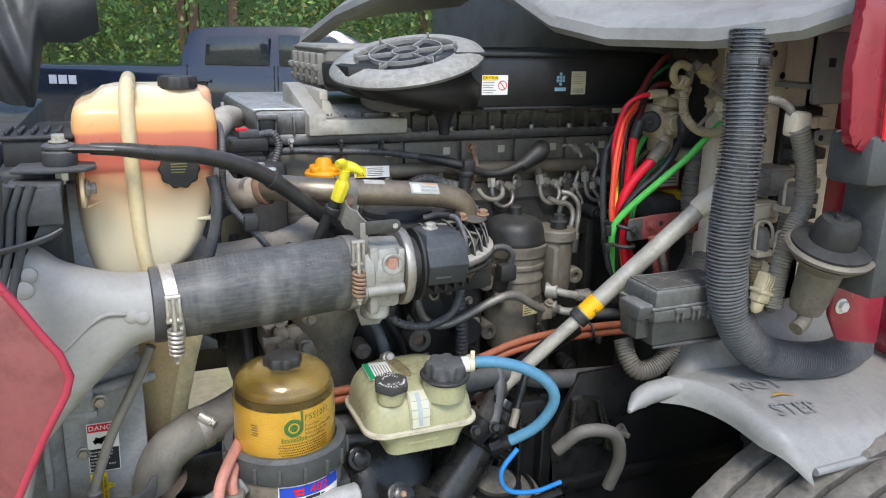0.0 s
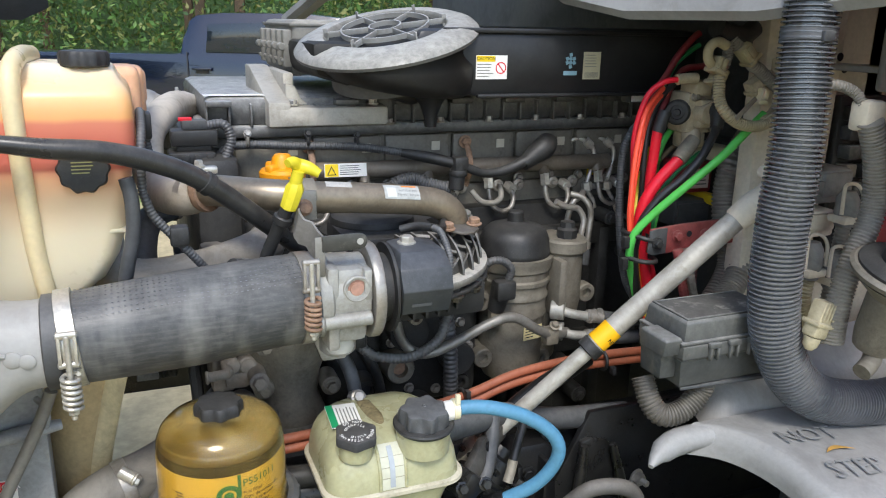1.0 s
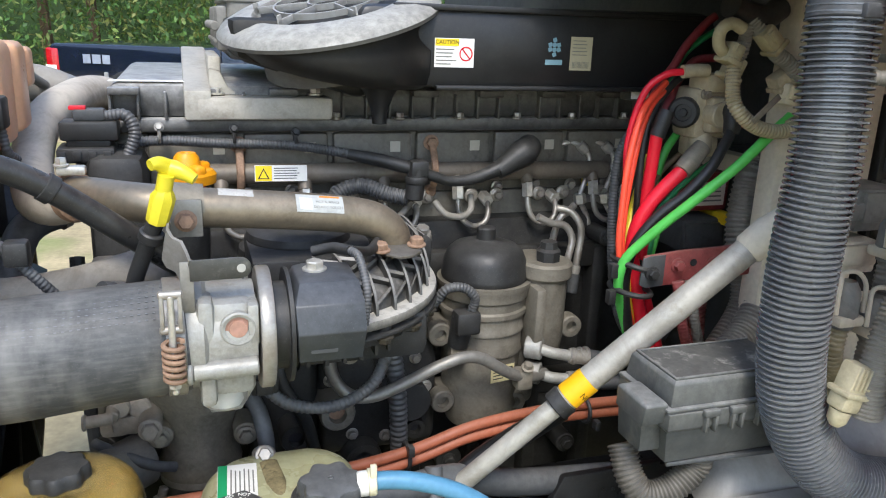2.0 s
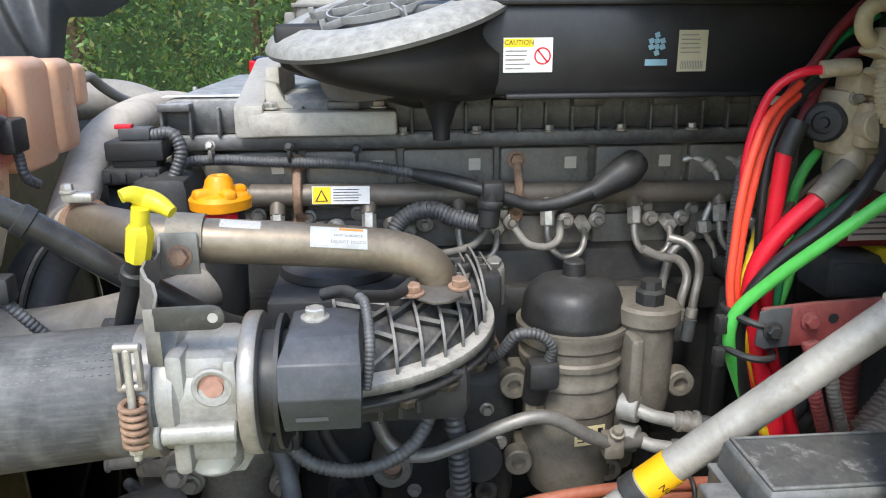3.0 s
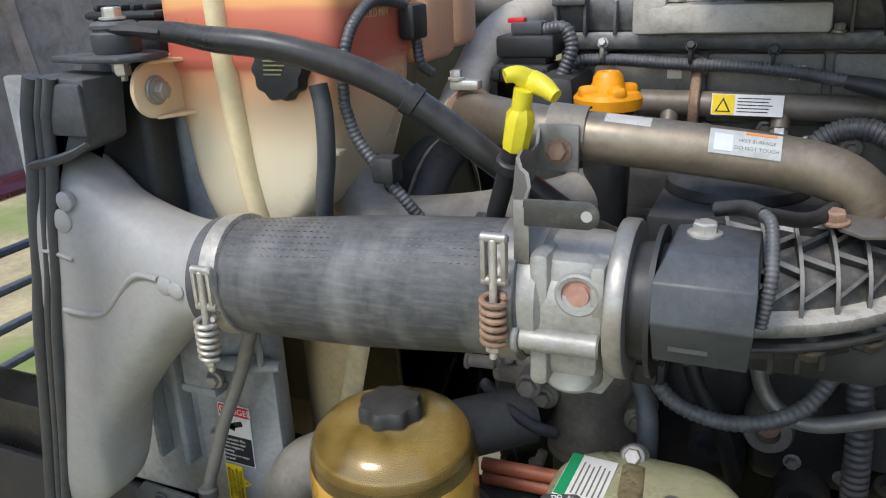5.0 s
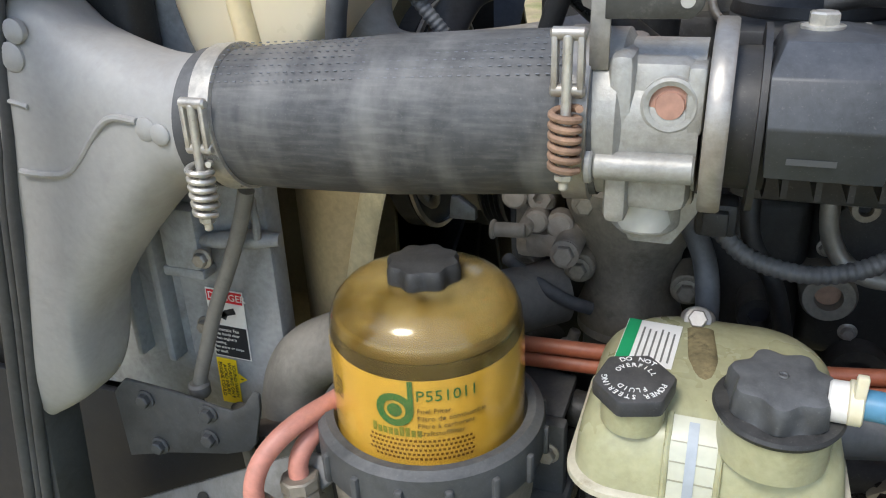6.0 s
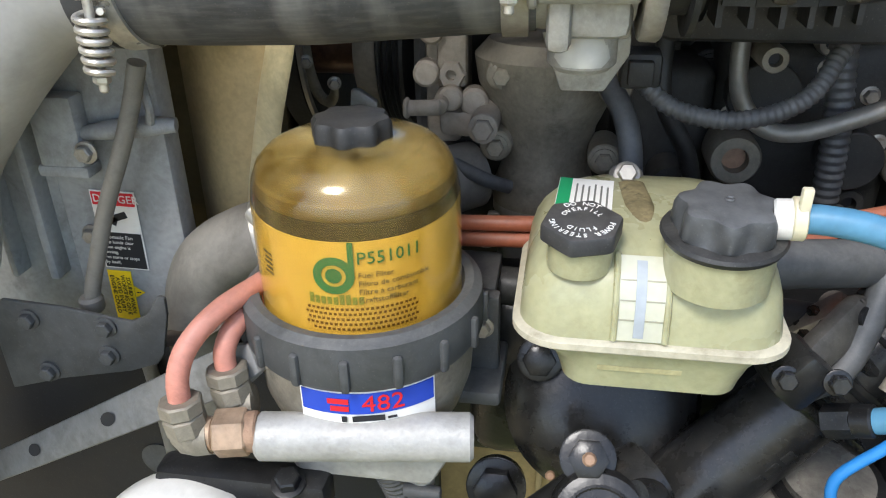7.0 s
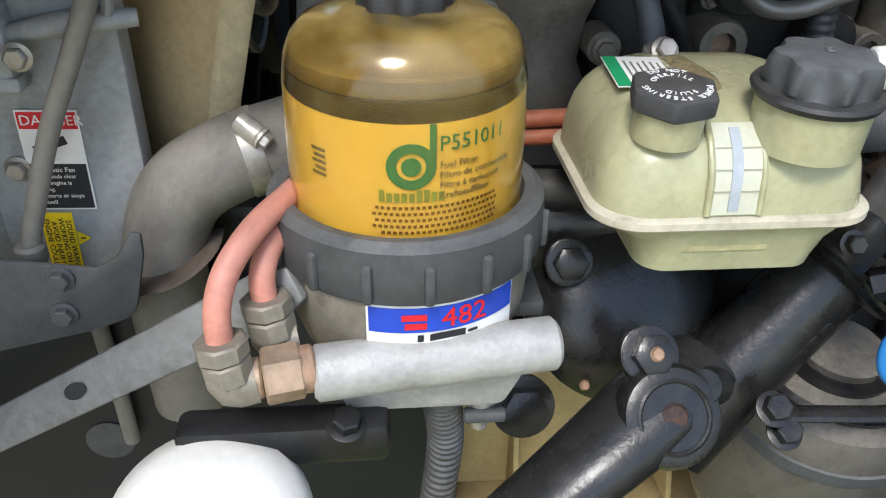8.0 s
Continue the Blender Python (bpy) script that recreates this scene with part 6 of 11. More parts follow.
bm = bmesh.new()
stack(bm, [(1.297, 0.491, 0.555, 1.152, 1.235), (1.330, 0.489, 0.557, 1.141, 1.235), (1.357, 0.488, 0.557, 1.151, 1.235), (1.3735, 0.495, 0.555, 1.173, 1.235), (1.3755, 0.506, 0.532, 1.203, 1.235)])
part("shell", bm, mat("dark_folded_metal", "303334", 0.42, var=0.12, scale=14, bump=0.04, dust=0.3, dustcol="6f7074"), t)
bm = bmesh.new()
bars(bm, -0.018, 0.018, -0.004, 0.004, 1, plane_m((0.52, 1.1475, 1.31), (1, 0, 0), (0, -0.2, 1)), 0.0004, 0.5)
part("stamped_mark", bm, plain("stamped_grey", "4a4c4d"), t)
bm = bmesh.new()
bolt(bm, (0.516, 1.2108, 1.3752), (0, 0, 1), 0.0095, 0.008)
part("top_bolt", bm, ZINC, t)
t2 = thing("sensor_lead", (0.55, 1.22, 1.35), "short ribbed lead beside the sensor cover", "cable")
bm = bmesh.new()
tube(bm, [(0.56, 1.168, 1.325), (0.564, 1.175, 1.36), (0.561, 1.20, 1.388), (0.555, 1.215, 1.392)], 0.0046, 12, ribs=0.0036)
part("conduit", bm, CORR, t2)
bm = bmesh.new()
tube(bm, [(0.555, 1.215, 1.392), (0.54, 1.24, 1.389), (0.52, 1.25, 1.383)], 0.006, 10, 0.006)
tube(bm, [(0.555, 1.215, 1.392), (0.59, 1.27, 1.375), (0.62, 1.34, 1.38), (0.625, 1.36, 1.395)], 0.006, 10, 0.006)
part("wire", bm, BLACK, t2)

# black dome of the pump behind the pipe
bm = bmesh.new()
lathe(bm, [(0.062, 0.0), (0.066, 0.01), (0.064, 0.035), (0.052, 0.046), (0.0, 0.05)], 40, frame_to((0.518, 1.45, 1.30), (0, 0, 1)))
solo("breather_dome", bm, BLACK, "round matt black breather cover", "cover")

# ---- throttle body ----
t = thing("throttle_body", (0.42, 1.20, 1.22), "cast aluminium intake throttle body with a terracotta plug", "throttle")
AX, AZ = 1.208, 1.318
bm = bmesh.new()
lathe(bm, [(0.048, 0.0), (0.056, 0.002), (0.056, 0.03), (0.050, 0.034), (0.050, 0.075), (0.05, 0.08)], 40, frame_to((0.372, AX, AZ), (1, 0, 0)))
box(bm, 0.396, 0.412, 1.158, 1.25, 1.255, 1.366, 0.006)
box(bm, 0.40, 0.45, 1.165, 1.25, 1.262, 1.362, 0.010)
box(bm, 0.443, 0.454, 1.158, 1.20, 1.318, 1.36, 0.003)
cyl(bm, (0.39, 1.158, 1.296), (0.452, 1.158, 1.297), 0.0095)
cyl(bm, (0.384, 1.158, 1.296), (0.39, 1.158, 1.296), 0.0125)
cyl(bm, (0.434, 1.19, 1.336), (0.434, 1.162, 1.336), 0.0175)
part("body", bm, ALU, t)
bm = bmesh.new()
lathe(bm, [(0.0125, 0.0), (0.0125, 0.0005), (0.009, 0.0008), (0.0085, 0.003), (0.0, 0.0034)], 30, frame_to((0.434, 1.1615, 1.336), (0, -1, 0)))
part("terracotta_plug", bm, COPPERP, t)
bm = bmesh.new()
lathe(bm, [(0.0125, 0.0), (0.0175, 0.0), (0.0175, 0.004), (0.0155, 0.005), (0.0125, 0.004), (0.0125, 0.0)], 36, frame_to((0.434, 1.1625, 1.336), (0, -1, 0)))
part("plug_ring", bm, ALU, t)
bm = bmesh.new()
lathe(bm, [(0.05, 0.0), (0.062, 0.0), (0.0635, 0.002), (0.0635, 0.012), (0.062, 0.014), (0.05, 0.014)], 48, frame_to((0.455, AX, AZ), (1, 0, 0)))
part("ring", bm, STEEL, t)
bm = bmesh.new()
lathe(bm, [(0.046, 0.0), (0.046, 0.025), (0.05, 0.026)], 40, frame_to((0.468, AX, AZ), (1, 0, 0)))
lathe(bm, [(0.05, 0.0), (0.06, 0.0), (0.06, 0.004), (0.05, 0.004)], 40, frame_to((0.484, AX, AZ), (1, 0, 0)))
part("manifold_neck", bm, BLACK, t)
bm = bmesh.new()
lathe(bm, [(0.02, 0.0), (0.024, 0.004), (0.024, 0.03), (0.02, 0.034)], 28, frame_to((0.42, 1.21, 1.235), (0, -0.05, 1)))
box(bm, 0.398, 0.452, 1.20, 1.27, 1.256, 1.27, 0.004)
prism(bm, [(0.39, 1.252), (0.455, 1.252), (0.455, 1.236), (0.438, 1.208), (0.406, 1.208)], 0.006, Matrix.Translation((0, 1.245, 0)) @ Matrix.Rotation(radians(90), 4, "X"), 0.002)
part("lower_boss", bm, ALU, t)
bm = bmesh.new()
lathe(bm, [(0.0, 0.0), (0.019, 0.002), (0.021, 0.008), (0.021, 0.03), (0.018, 0.034)], 28, frame_to((0.42, 1.203, 1.236), (0, 0.1, 1)))
part("white_cap", bm, mat("milky_cap", "b9b8b0", 0.45, var=0.12, bump=0.03, sss=0.1), t, "translucent white cap")


# ---- charge-air hose and duct ----
t = thing("charge_air_hose", (0.24, 1.19, 1.25), "thick dusty black rubber charge-air hose", "hose")
bm = bmesh.new()
tube(bm, [(0.085, 1.188, 1.301), (0.12, 1.190, 1.303), (0.22, 1.196, 1.308), (0.32, 1.203, 1.314), (0.385, 1.207, 1.317)], (0.052, 0.0555, 0.0585, 0.058, 0.0565), 48, 0.006)
hose = part("hose", bm, HOSE, t)
bm = bmesh.new()
for k in range(8):
    for i in range(40):
        x = 0.115 + 0.0064 * i
        a = radians(4 + 6.5 * k)
        c = V(x, 1.196 + 0.06 * (x - 0.22), 1.308 + 0.05 * (x - 0.22)) + V(0, -math.sin(a), math.cos(a)) * 0.0583
        box(bm, -0.0012, 0.0012, -0.0004, 0.0004, -0.0005, 0.00012, 0, Matrix.Translation(c) @ Matrix.Rotation(a, 4, "X"))
part("moulded_print", bm, plain("grey_rubber", "6b6d70", 0.6), hose)


def spring_clamp(x, y, z, r, tilt, mats, label, lift=0.0):
    t = thing("hose_clamp", (x, y, z - r), label, "hose clamp", "spring hose clamps")
    ax = V(1, 0.05, tilt).normalized()
    bm = bmesh.new()
    lathe(bm, [(r, -0.009), (r + 0.0016, -0.0085), (r + 0.0016, 0.0085), (r, 0.009)], 56, frame_to((x, y, z), ax))
    part("band", bm, mats[0], t)
    f = V(x, y - r - 0.004, z + lift)
    bm = bmesh.new()
    cyl(bm, f + V(-0.011, 0.002, 0.012), f + V(0.011, 0.002, 0.012), 0.0042)
    cyl(bm, f + V(-0.011, 0.002, -0.022), f + V(0.011, 0.002, -0.022), 0.0042)
    box(bm, f.x - 0.010, f.x - 0.006, f.y - 0.002, f.y + 0.006, f.z - 0.022, f.z + 0.012, 0.001)
    box(bm, f.x + 0.006, f.x + 0.010, f.y - 0.002, f.y + 0.006, f.z - 0.022, f.z + 0.012, 0.001)
    part("trunnion", bm, mats[0], t)
    bm = bmesh.new()
    cyl(bm, f + V(0, 0, 0.012), f + V(0, -0.004, -0.085), 0.0032)
    cyl(bm, f + V(0, -0.0036, -0.073), f + V(0, -0.0042, -0.079), 0.006, seg=6)
    part("rod", bm, mats[1], t)
    bm = bmesh.new()
    n, turns = 110, 6.0
    tube(bm, [f + V(0.0085 * math.cos(2 * math.pi * turns * i / n), -0.003 + 0.0085 * math.sin(2 * math.pi * turns * i / n), -0.032 - 0.039 * i / n) for i in range(n + 1)], 0.0025, 8, 0.01)
    part("spring", bm, mats[2], t)
    return t


spring_clamp(0.106, 1.190, 1.303, 0.0555, 0.1, (ZINC, ZINC, ZINC), "bright stainless spring clamp at the duct", 0.013)
spring_clamp(0.374, 1.206, 1.316, 0.0578, 0.0, (STEEL, ZINC, RUST), "stainless clamp with a rusty spring at the throttle", 0.052)

t = thing("charge_air_duct", (0.0, 1.17, 1.05), "grey moulded plastic charge-air duct flaring to the radiator", "air duct")
DUCT_ROWS = ((0.094, 1.3515, 0.088, 1.2505, 0.0505, 1.0), (0.055, 1.350, 0.056, 1.2465, 0.051, 0.97), (0.018, 1.357, 0.018, 1.216, 0.050, 0.85), (-0.028, 1.374, -0.038, 1.159, 0.048, 0.7), (-0.052, 1.393, -0.084, 1.098, 0.046, 0.58), (-0.078, 1.408, -0.112, 1.010, 0.046, 0.48), (-0.108, 1.410, -0.172, 0.965, 0.047, 0.42))


def duct_section(u, v):
    """u: from the hose end to the flat cooler end; v: round the section."""
    tx, tz, bx_, bz, hy, e = smooth_row(DUCT_ROWS, u)
    a = 2 * math.pi * v
    c, s_ = math.cos(a), math.sin(a)
    c, s_ = math.copysign(abs(c) ** e, c), math.copysign(abs(s_) ** e, s_)
    k = 0.5 + 0.5 * s_
    hollow = 0.007 * u * max(0.0, 1 - abs(s_) * 1.35) * (c < 0)
    return V(bx_ + (tx - bx_) * k, 1.19 + 0.004 * u + hy * c + hollow, bz + (tz - bz) * k)


bm = bmesh.new()
grid(bm, duct_section, 44, 72)
duct = part("duct", bm, GREYPL, t)
bm = bmesh.new()
tube(bm, [(-0.098, 1.1495, 1.254), (-0.081, 1.1495, 1.253), (-0.048, 1.149, 1.256), (-0.030, 1.148, 1.268), (-0.014, 1.147, 1.284), (0.006, 1.144, 1.302), (0.022, 1.142, 1.310), (0.046, 1.140, 1.309)], 0.0030, 8, 0.006)
part("moulded_step", bm, GREYPL, duct)
for x, y, z, r in ((0.052, 1.1415, 1.303, 0.0095), (0.066, 1.1400, 1.300, 0.0085), (-0.066, 1.151, 1.372, 0.010), (-0.074, 1.1505, 1.352, 0.012)):
    bm = bmesh.new()
    lathe(bm, [(r, -0.004), (r, 0.0012), (r * 0.8, 0.0026), (0.0, 0.003)], 24, frame_to((x, y, z), (0, -1, 0)))
    part("moulded_boss", bm, GREYPL, duct)
bm = bmesh.new()
tube(bm, [(-0.108, 1.1495, 1.318), (-0.09, 1.1495, 1.316), (-0.07, 1.149, 1.312)], 0.0022, 8, 0.006)
part("moulded_line", bm, GREYPL, duct)
bm = bmesh.new()
lathe(bm, [(0.05, 0), (0.0545, 0.002), (0.0545, 0.017), (0.05, 0.019)], 48, frame_to((0.078, 1.189, 1.301), (1, 0.04, 0)))
part("cuff", bm, RUBBER, t)

# ---- air cleaner ----
t = thing("air_cleaner", (0.75, 1.7, 1.53), "black air cleaner housing with a dusty round inlet ring and grille", "air cleaner")
GREYBOX = mat("dusty_black_housing", "191a1c", 0.45, var=0.2, scale=6, bump=0.04, dust=0.16, dustcol="6b6a66")
DUSTY = mat("dusty_grey_housing", "66655f", 0.6, var=0.2, scale=6, bump=0.05, dust=0.55, dustcol="aaa598", grime=0.25)
OLIVEBOX = mat("dusty_olive_housing", "151514", 0.62, var=0.3, scale=8, bump=0.06, dust=0.12, dustcol="6d6858", stain=0.25, staincol="3a382f", grime=0.2)
bm = bmesh.new()
prism(bm, [(0.62, 1.55), (0.60, 1.60), (0.62, 1.648), (1.14, 1.655), (1.16, 1.64), (1.16, 1.55), (1.10, 1.54), (0.72, 1.542)], 0.5, Matrix.Translation((0, 1.955, 0)) @ Matrix.Rotation(radians(90), 4, "X"), 0.012)
part("housing", bm, GREYBOX, t)
bm = bmesh.new()
box(bm, 0.66, 1.14, 1.449, 1.46, 1.643, 1.651, 0.002)
box(bm, 0.72, 1.12, 1.449, 1.46, 1.540, 1.546, 0.002)
part("housing_seam", bm, GREYBOX, t)
bm = bmesh.new()
box(bm, 0.462, 0.70, 1.682, 1.97, 1.562, 1.658, 0.012, None, 3)
box(bm, 0.456, 0.70, 1.676, 1.975, 1.607, 1.615, 0.003)
box(bm, 0.459, 0.70, 1.679, 1.972, 1.646, 1.652, 0.002)
part("end_box", bm, DUSTY, t, "dust-grey end box")
for k in range(5):
    bm = bmesh.new()
    y = 1.685 + 0.06 * k
    box(bm, 0.448, 0.464, y, y + 0.02, 1.575, 1.64, 0.004)
    cyl(bm, (0.446, y, 1.611), (0.446, y + 0.02, 1.611), 0.007)
    box(bm, 0.444, 0.462, y + 0.003, y + 0.017, 1.585, 1.592, 0.002)
    part("latch", bm, DUSTY, t)
IC, IN = V(0.590, 1.537, 1.639), V(-0.226, -0.204, 1).normalized()
im = frame_to(IC, IN)
bm = bmesh.new()
rings = []
for d, r in ((0.0, 0.140), (0.012, 0.143), (0.040, 0.142), (0.062, 0.139), (0.074, 0.133), (0.083, 0.118), (0.090, 0.08), (0.094, 0.03)):
    fm_ = frame_to(IC + V(0.18 * d, 0, -d), IN.lerp(V(0.12, -0.08, 1), min(1.0, d / 0.07)))
    rings.append([fm_ @ V(r * math.cos(2 * math.pi * i / 72), r * math.sin(2 * math.pi * i / 72), 0) for i in range(72)])
loft(bm, rings)
part("inlet_bowl", bm, OLIVEBOX, t, "dust-stained inlet bowl")
# Dark base and pale upward faces put the ring's shaded underside into its colour.
bm = bmesh.new()
lathe(bm, [(0.098, -0.075), (0.099, 0.004), (0.103, 0.009), (0.112, 0.010), (0.132, 0.006), (0.148, -0.001), (0.154, -0.008), (0.153, -0.013), (0.147, -0.013), (0.125, -0.006), (0.104, -0.02), (0.102, -0.075)], 72, im)
part("inlet_ring", bm, mat("dusty_ring_dark_below", "4a4a46", 0.5, var=0.18, scale=10, dust=0.75, dustcol="aaa79d", grime=0.25), t, "dust-covered inlet ring, pale above and shade-darkened below")
bm = bmesh.new()
lathe(bm, [(0.0, -0.066), (0.099, -0.066), (0.099, -0.074), (0.0, -0.074)], 48, im)
part("inlet_floor", bm, BEDBLK, t)
bm = bmesh.new()
prism(bm, [(0.455, 1.625), (0.462, 1.572), (0.50, 1.562), (0.585, 1.535), (0.628, 1.524), (0.652, 1.540), (0.67, 1.625)], 0.30, Matrix.Translation((0, 1.79, 0)) @ Matrix.Rotation(radians(90), 4, "X"), 0.012)
part("inlet_sump", bm, OLIVEBOX, t, "dust-stained lower inlet housing")
GR = mat("grille_grey", "8a8a86", 0.5, var=0.1, dust=0.4, dustcol="bdbab2")
for R in (0.026, 0.072):
    bm = bmesh.new()
    lathe(bm, [(R - 0.0013, 0.006), (R + 0.0013, 0.006), (R + 0.0013, 0.014), (R - 0.0013, 0.014), (R - 0.0013, 0.006)], 48, im)
    part("grille_ring", bm, GR, t)
for k in range(6):
    bm = bmesh.new()
    box(bm, 0.025, 0.101, -0.0013, 0.0013, 0.004, 0.0135, 0.0006, im @ Matrix.Rotation(math.pi * k / 3 + 0.5, 4, "Z"))
    box(bm, 0.094, 0.1015, -0.0013, 0.0013, -0.03, 0.0195, 0.0006, im @ Matrix.Rotation(math.pi * k / 3 + 0.5, 4, "Z"))
    part("grille_spoke", bm, GR, t)
bm = bmesh.new()
lathe(bm, [(0.042, -0.012), (0.032, 0.008), (0.018, 0.03), (0.011, 0.05), (0.010, 0.066), (0.007, 0.067)], 24, frame_to((0.648, 1.478, 1.558), (0, -0.03, -1)))
part("drain_spout", bm, GREYBOX, t)
m = plane_m((0.745, 1.4545, 1.589), (1, 0, 0), (0, 0, 1))
bm = bmesh.new()
rect(bm, -0.028, 0.028, -0.019, 0.019, m)
lab = part("caution_label", bm, WHITE, t, "white and yellow caution label with a red prohibition ring")
bm = bmesh.new()
rect(bm, -0.0272, 0.006, 0.009, 0.0182, m, 0.0007, 0.0004)
part("yellow_band", bm, YELLOW, lab)
bm = letters("CAUTION", 0.0075)
bm.transform(m @ Matrix.Translation((-0.0105, 0.0137, 0.0013)))
part("lettering", bm, INK, lab)
bm = bmesh.new()
bars(bm, -0.026, 0.004, -0.017, 0.007, 5, m, 0.0007, 0.28, 9)
part("print_bar", bm, GREYINK, lab)
bm = bmesh.new()
lathe(bm, [(0.0078, 0.0006), (0.0096, 0.0006), (0.0096, 0.0011), (0.0078, 0.0011), (0.0078, 0.0006)], 32, m @ Matrix.Translation((0.0165, -0.001, 0)))
box(bm, -0.009, 0.009, -0.0009, 0.0009, 0.0006, 0.0011, 0, m @ Matrix.Translation((0.0165, -0.001, 0)) @ Matrix.Rotation(radians(-50), 4, "Z"))
part("prohibition_ring", bm, REDL, lab)
m = plane_m((0.935, 1.4545, 1.592), (1, 0, 0), (0, 0, 1))
bm = bmesh.new()
rect(bm, -0.017, 0.017, -0.023, 0.023, m)
lab = part("serial_label", bm, plain("faded_gold", "b3ab8e"), t, "faded gold serial label")
bm = bmesh.new()
bars(bm, -0.014, 0.012, -0.004, 0.02, 5, m, 0.0007, 0.25, 3)
for k in range(14):
    rect(bm, -0.013 + 0.0019 * k, -0.0122 + 0.0019 * k, -0.02, -0.011, m, 0.0007, 0.0003)
part("print_bar", bm, GREYINK, lab)
m = plane_m((0.893, 1.4545, 1.594), (1, 0, 0), (0, 0, 1))
bm = bmesh.new()
for i in range(3):
    for j in range(4):
        if abs(i - 1) + abs(j - 1.5) < 2.4:
            box(bm, -0.0028, 0.0028, -0.0028, 0.0028, 0, 0.0006, 0, m @ Matrix.Translation((0.0066 * (i - 1), 0.006 + 0.0066 * (j - 1.5), 0)) @ Matrix.Rotation(radians(20), 4, "Z"))
rect(bm, -0.013, 0.013, -0.018, -0.011, m, 0, 0.0005)
part("maker_mark", bm, plain("pale_blue_print", "7da0ac"), t, "pale blue maker's emblem")

# cast bracket under the air cleaner
ALUP = mat("pale_cast_aluminium", "b5b1a6", 0.55, 0.15, var=0.18, scale=22, bump=0.25, fine=260, dust=0.4, dustcol="a79f90", stain=0.35, staincol="6a6350")
t = thing("air_cleaner_bracket", (0.5, 1.58, 1.49), "pale cast aluminium bracket bolted to the valve cover", "bracket")
bm = bmesh.new()
box(bm, 0.41, 0.598, 1.545, 1.60, 1.488, 1.520, 0.006)
prism(bm, [(1.546, 1.488), (1.546, 1.528), (1.585, 1.536), (1.755, 1.576), (1.80, 1.576), (1.80, 1.488)], 0.036, plane_m((0.396, 0, 0), (0, 1, 0), (0, 0, 1)), 0.003)
box(bm, 0.430, 0.448, 1.60, 1.78, 1.50, 1.572, 0.004)
prism(bm, [(0.43, 1.51), (0.43, 1.556), (0.446, 1.552), (0.456, 1.53), (0.48, 1.515)], 0.02, Matrix.Translation((0, 1.60, 0)) @ Matrix.Rotation(radians(90), 4, "X"), 0.003)
part("casting", bm, ALUP, t)
for x in (0.44, 0.575):
    bm = bmesh.new()
    bolt(bm, (x, 1.565, 1.522), (0, 0, 1), 0.008)
    part("mount_bolt", bm, ZINC, t)

# ---- coolant tank ----
t = thing("coolant_tank", (0.09, 1.32, 1.33), "orange-tinted translucent coolant tank with a moulded strap and black caps", "coolant tank")
bm = bmesh.new()
loft(bm, [res_ring(*row) for row in (
    (1.285, 0.020, 0.092, 1.272, 1.40, 0.022), (1.290, 0.014, 0.100, 1.266, 1.41, 0.024), (1.31, 0.014, 0.112, 1.2635, 1.415, 0.024), (1.333, 0.008, 0.127, 1.260, 1.42, 0.024), (1.346, 0.004, 0.145, 1.258, 1.42, 0.024), (1.375, -0.002, 0.163, 1.2555, 1.42, 0.024), (1.418, -0.006, 0.177, 1.254, 1.42, 0.024), (1.450, -0.007, 0.183, 1.252, 1.42, 0.023),
    (1.480, -0.006, 0.186, 1.2515, 1.42, 0.022), (1.486, -0.006, 0.188, 1.2485, 1.42, 0.021), (1.491, -0.006, 0.191, 1.2455, 1.42, 0.02), (1.497, -0.005, 0.192, 1.2445, 1.42, 0.02), (1.553, -0.004, 0.193, 1.2445, 1.42, 0.02),
    (1.566, -0.002, 0.1915, 1.246, 1.42, 0.021), (1.575, 0.001, 0.188, 1.251, 1.418, 0.022), (1.581, 0.009, 0.183, 1.259, 1.415, 0.022), (1.585, 0.022, 0.180, 1.269, 1.412, 0.022), (1.591, 0.030, 0.177, 1.277, 1.408, 0.022), (1.598, 0.038, 0.173, 1.285, 1.404, 0.024), (1.602, 0.052, 0.162, 1.297, 1.396, 0.03))])
body = part("tank_body", bm, TANK, t)
bm = bmesh.new()
box(bm, 0.12, 0.205, 1.415, 1.50, 1.47, 1.592, 0.014, None, 3)
box(bm, 0.14, 0.212, 1.49, 1.55, 1.48, 1.588, 0.012, None, 3)
box(bm, 0.17, 0.215, 1.545, 1.58, 1.53, 1.58, 0.008, None, 3)
part("rear_chamber", bm, mat("peach_tank_plastic", "dbab86", 0.36, var=0.12, scale=8, bump=0.02, sss=0.12), t)
bm = bmesh.new()
tube(bm, [(0.078, 1.41, 1.606), (0.076, 1.33, 1.609), (0.073, 1.272, 1.604), (0.070, 1.248, 1.585), (0.070, 1.245, 1.53), (0.071, 1.247, 1.475), (0.072, 1.250, 1.44), (0.074, 1.254, 1.39), (0.080, 1.258, 1.336), (0.088, 1.264, 1.30)], 0.0105, 18, 0.01, flat=1.15)
part("moulded_strap", bm, mat("amber_cream_strap", "e2d0a4", 0.38, var=0.1, scale=9, bump=0.02, sss=0.12), t)
bm = bmesh.new()
ear = [(1.262, 1.442), (1.216, 1.443)] + [(1.216 + 0.027 * math.cos(radians(a)), 1.470 + 0.027 * math.sin(radians(a))) for a in range(-105, -260, -15)] + [(1.216, 1.497), (1.262, 1.503)]
prism(bm, ear, 0.006, plane_m((0.002, 0, 0), (0, 1, 0), (0, 0, 1)), 0.0025)
flange = part("mount_flange", bm, TANK, t)
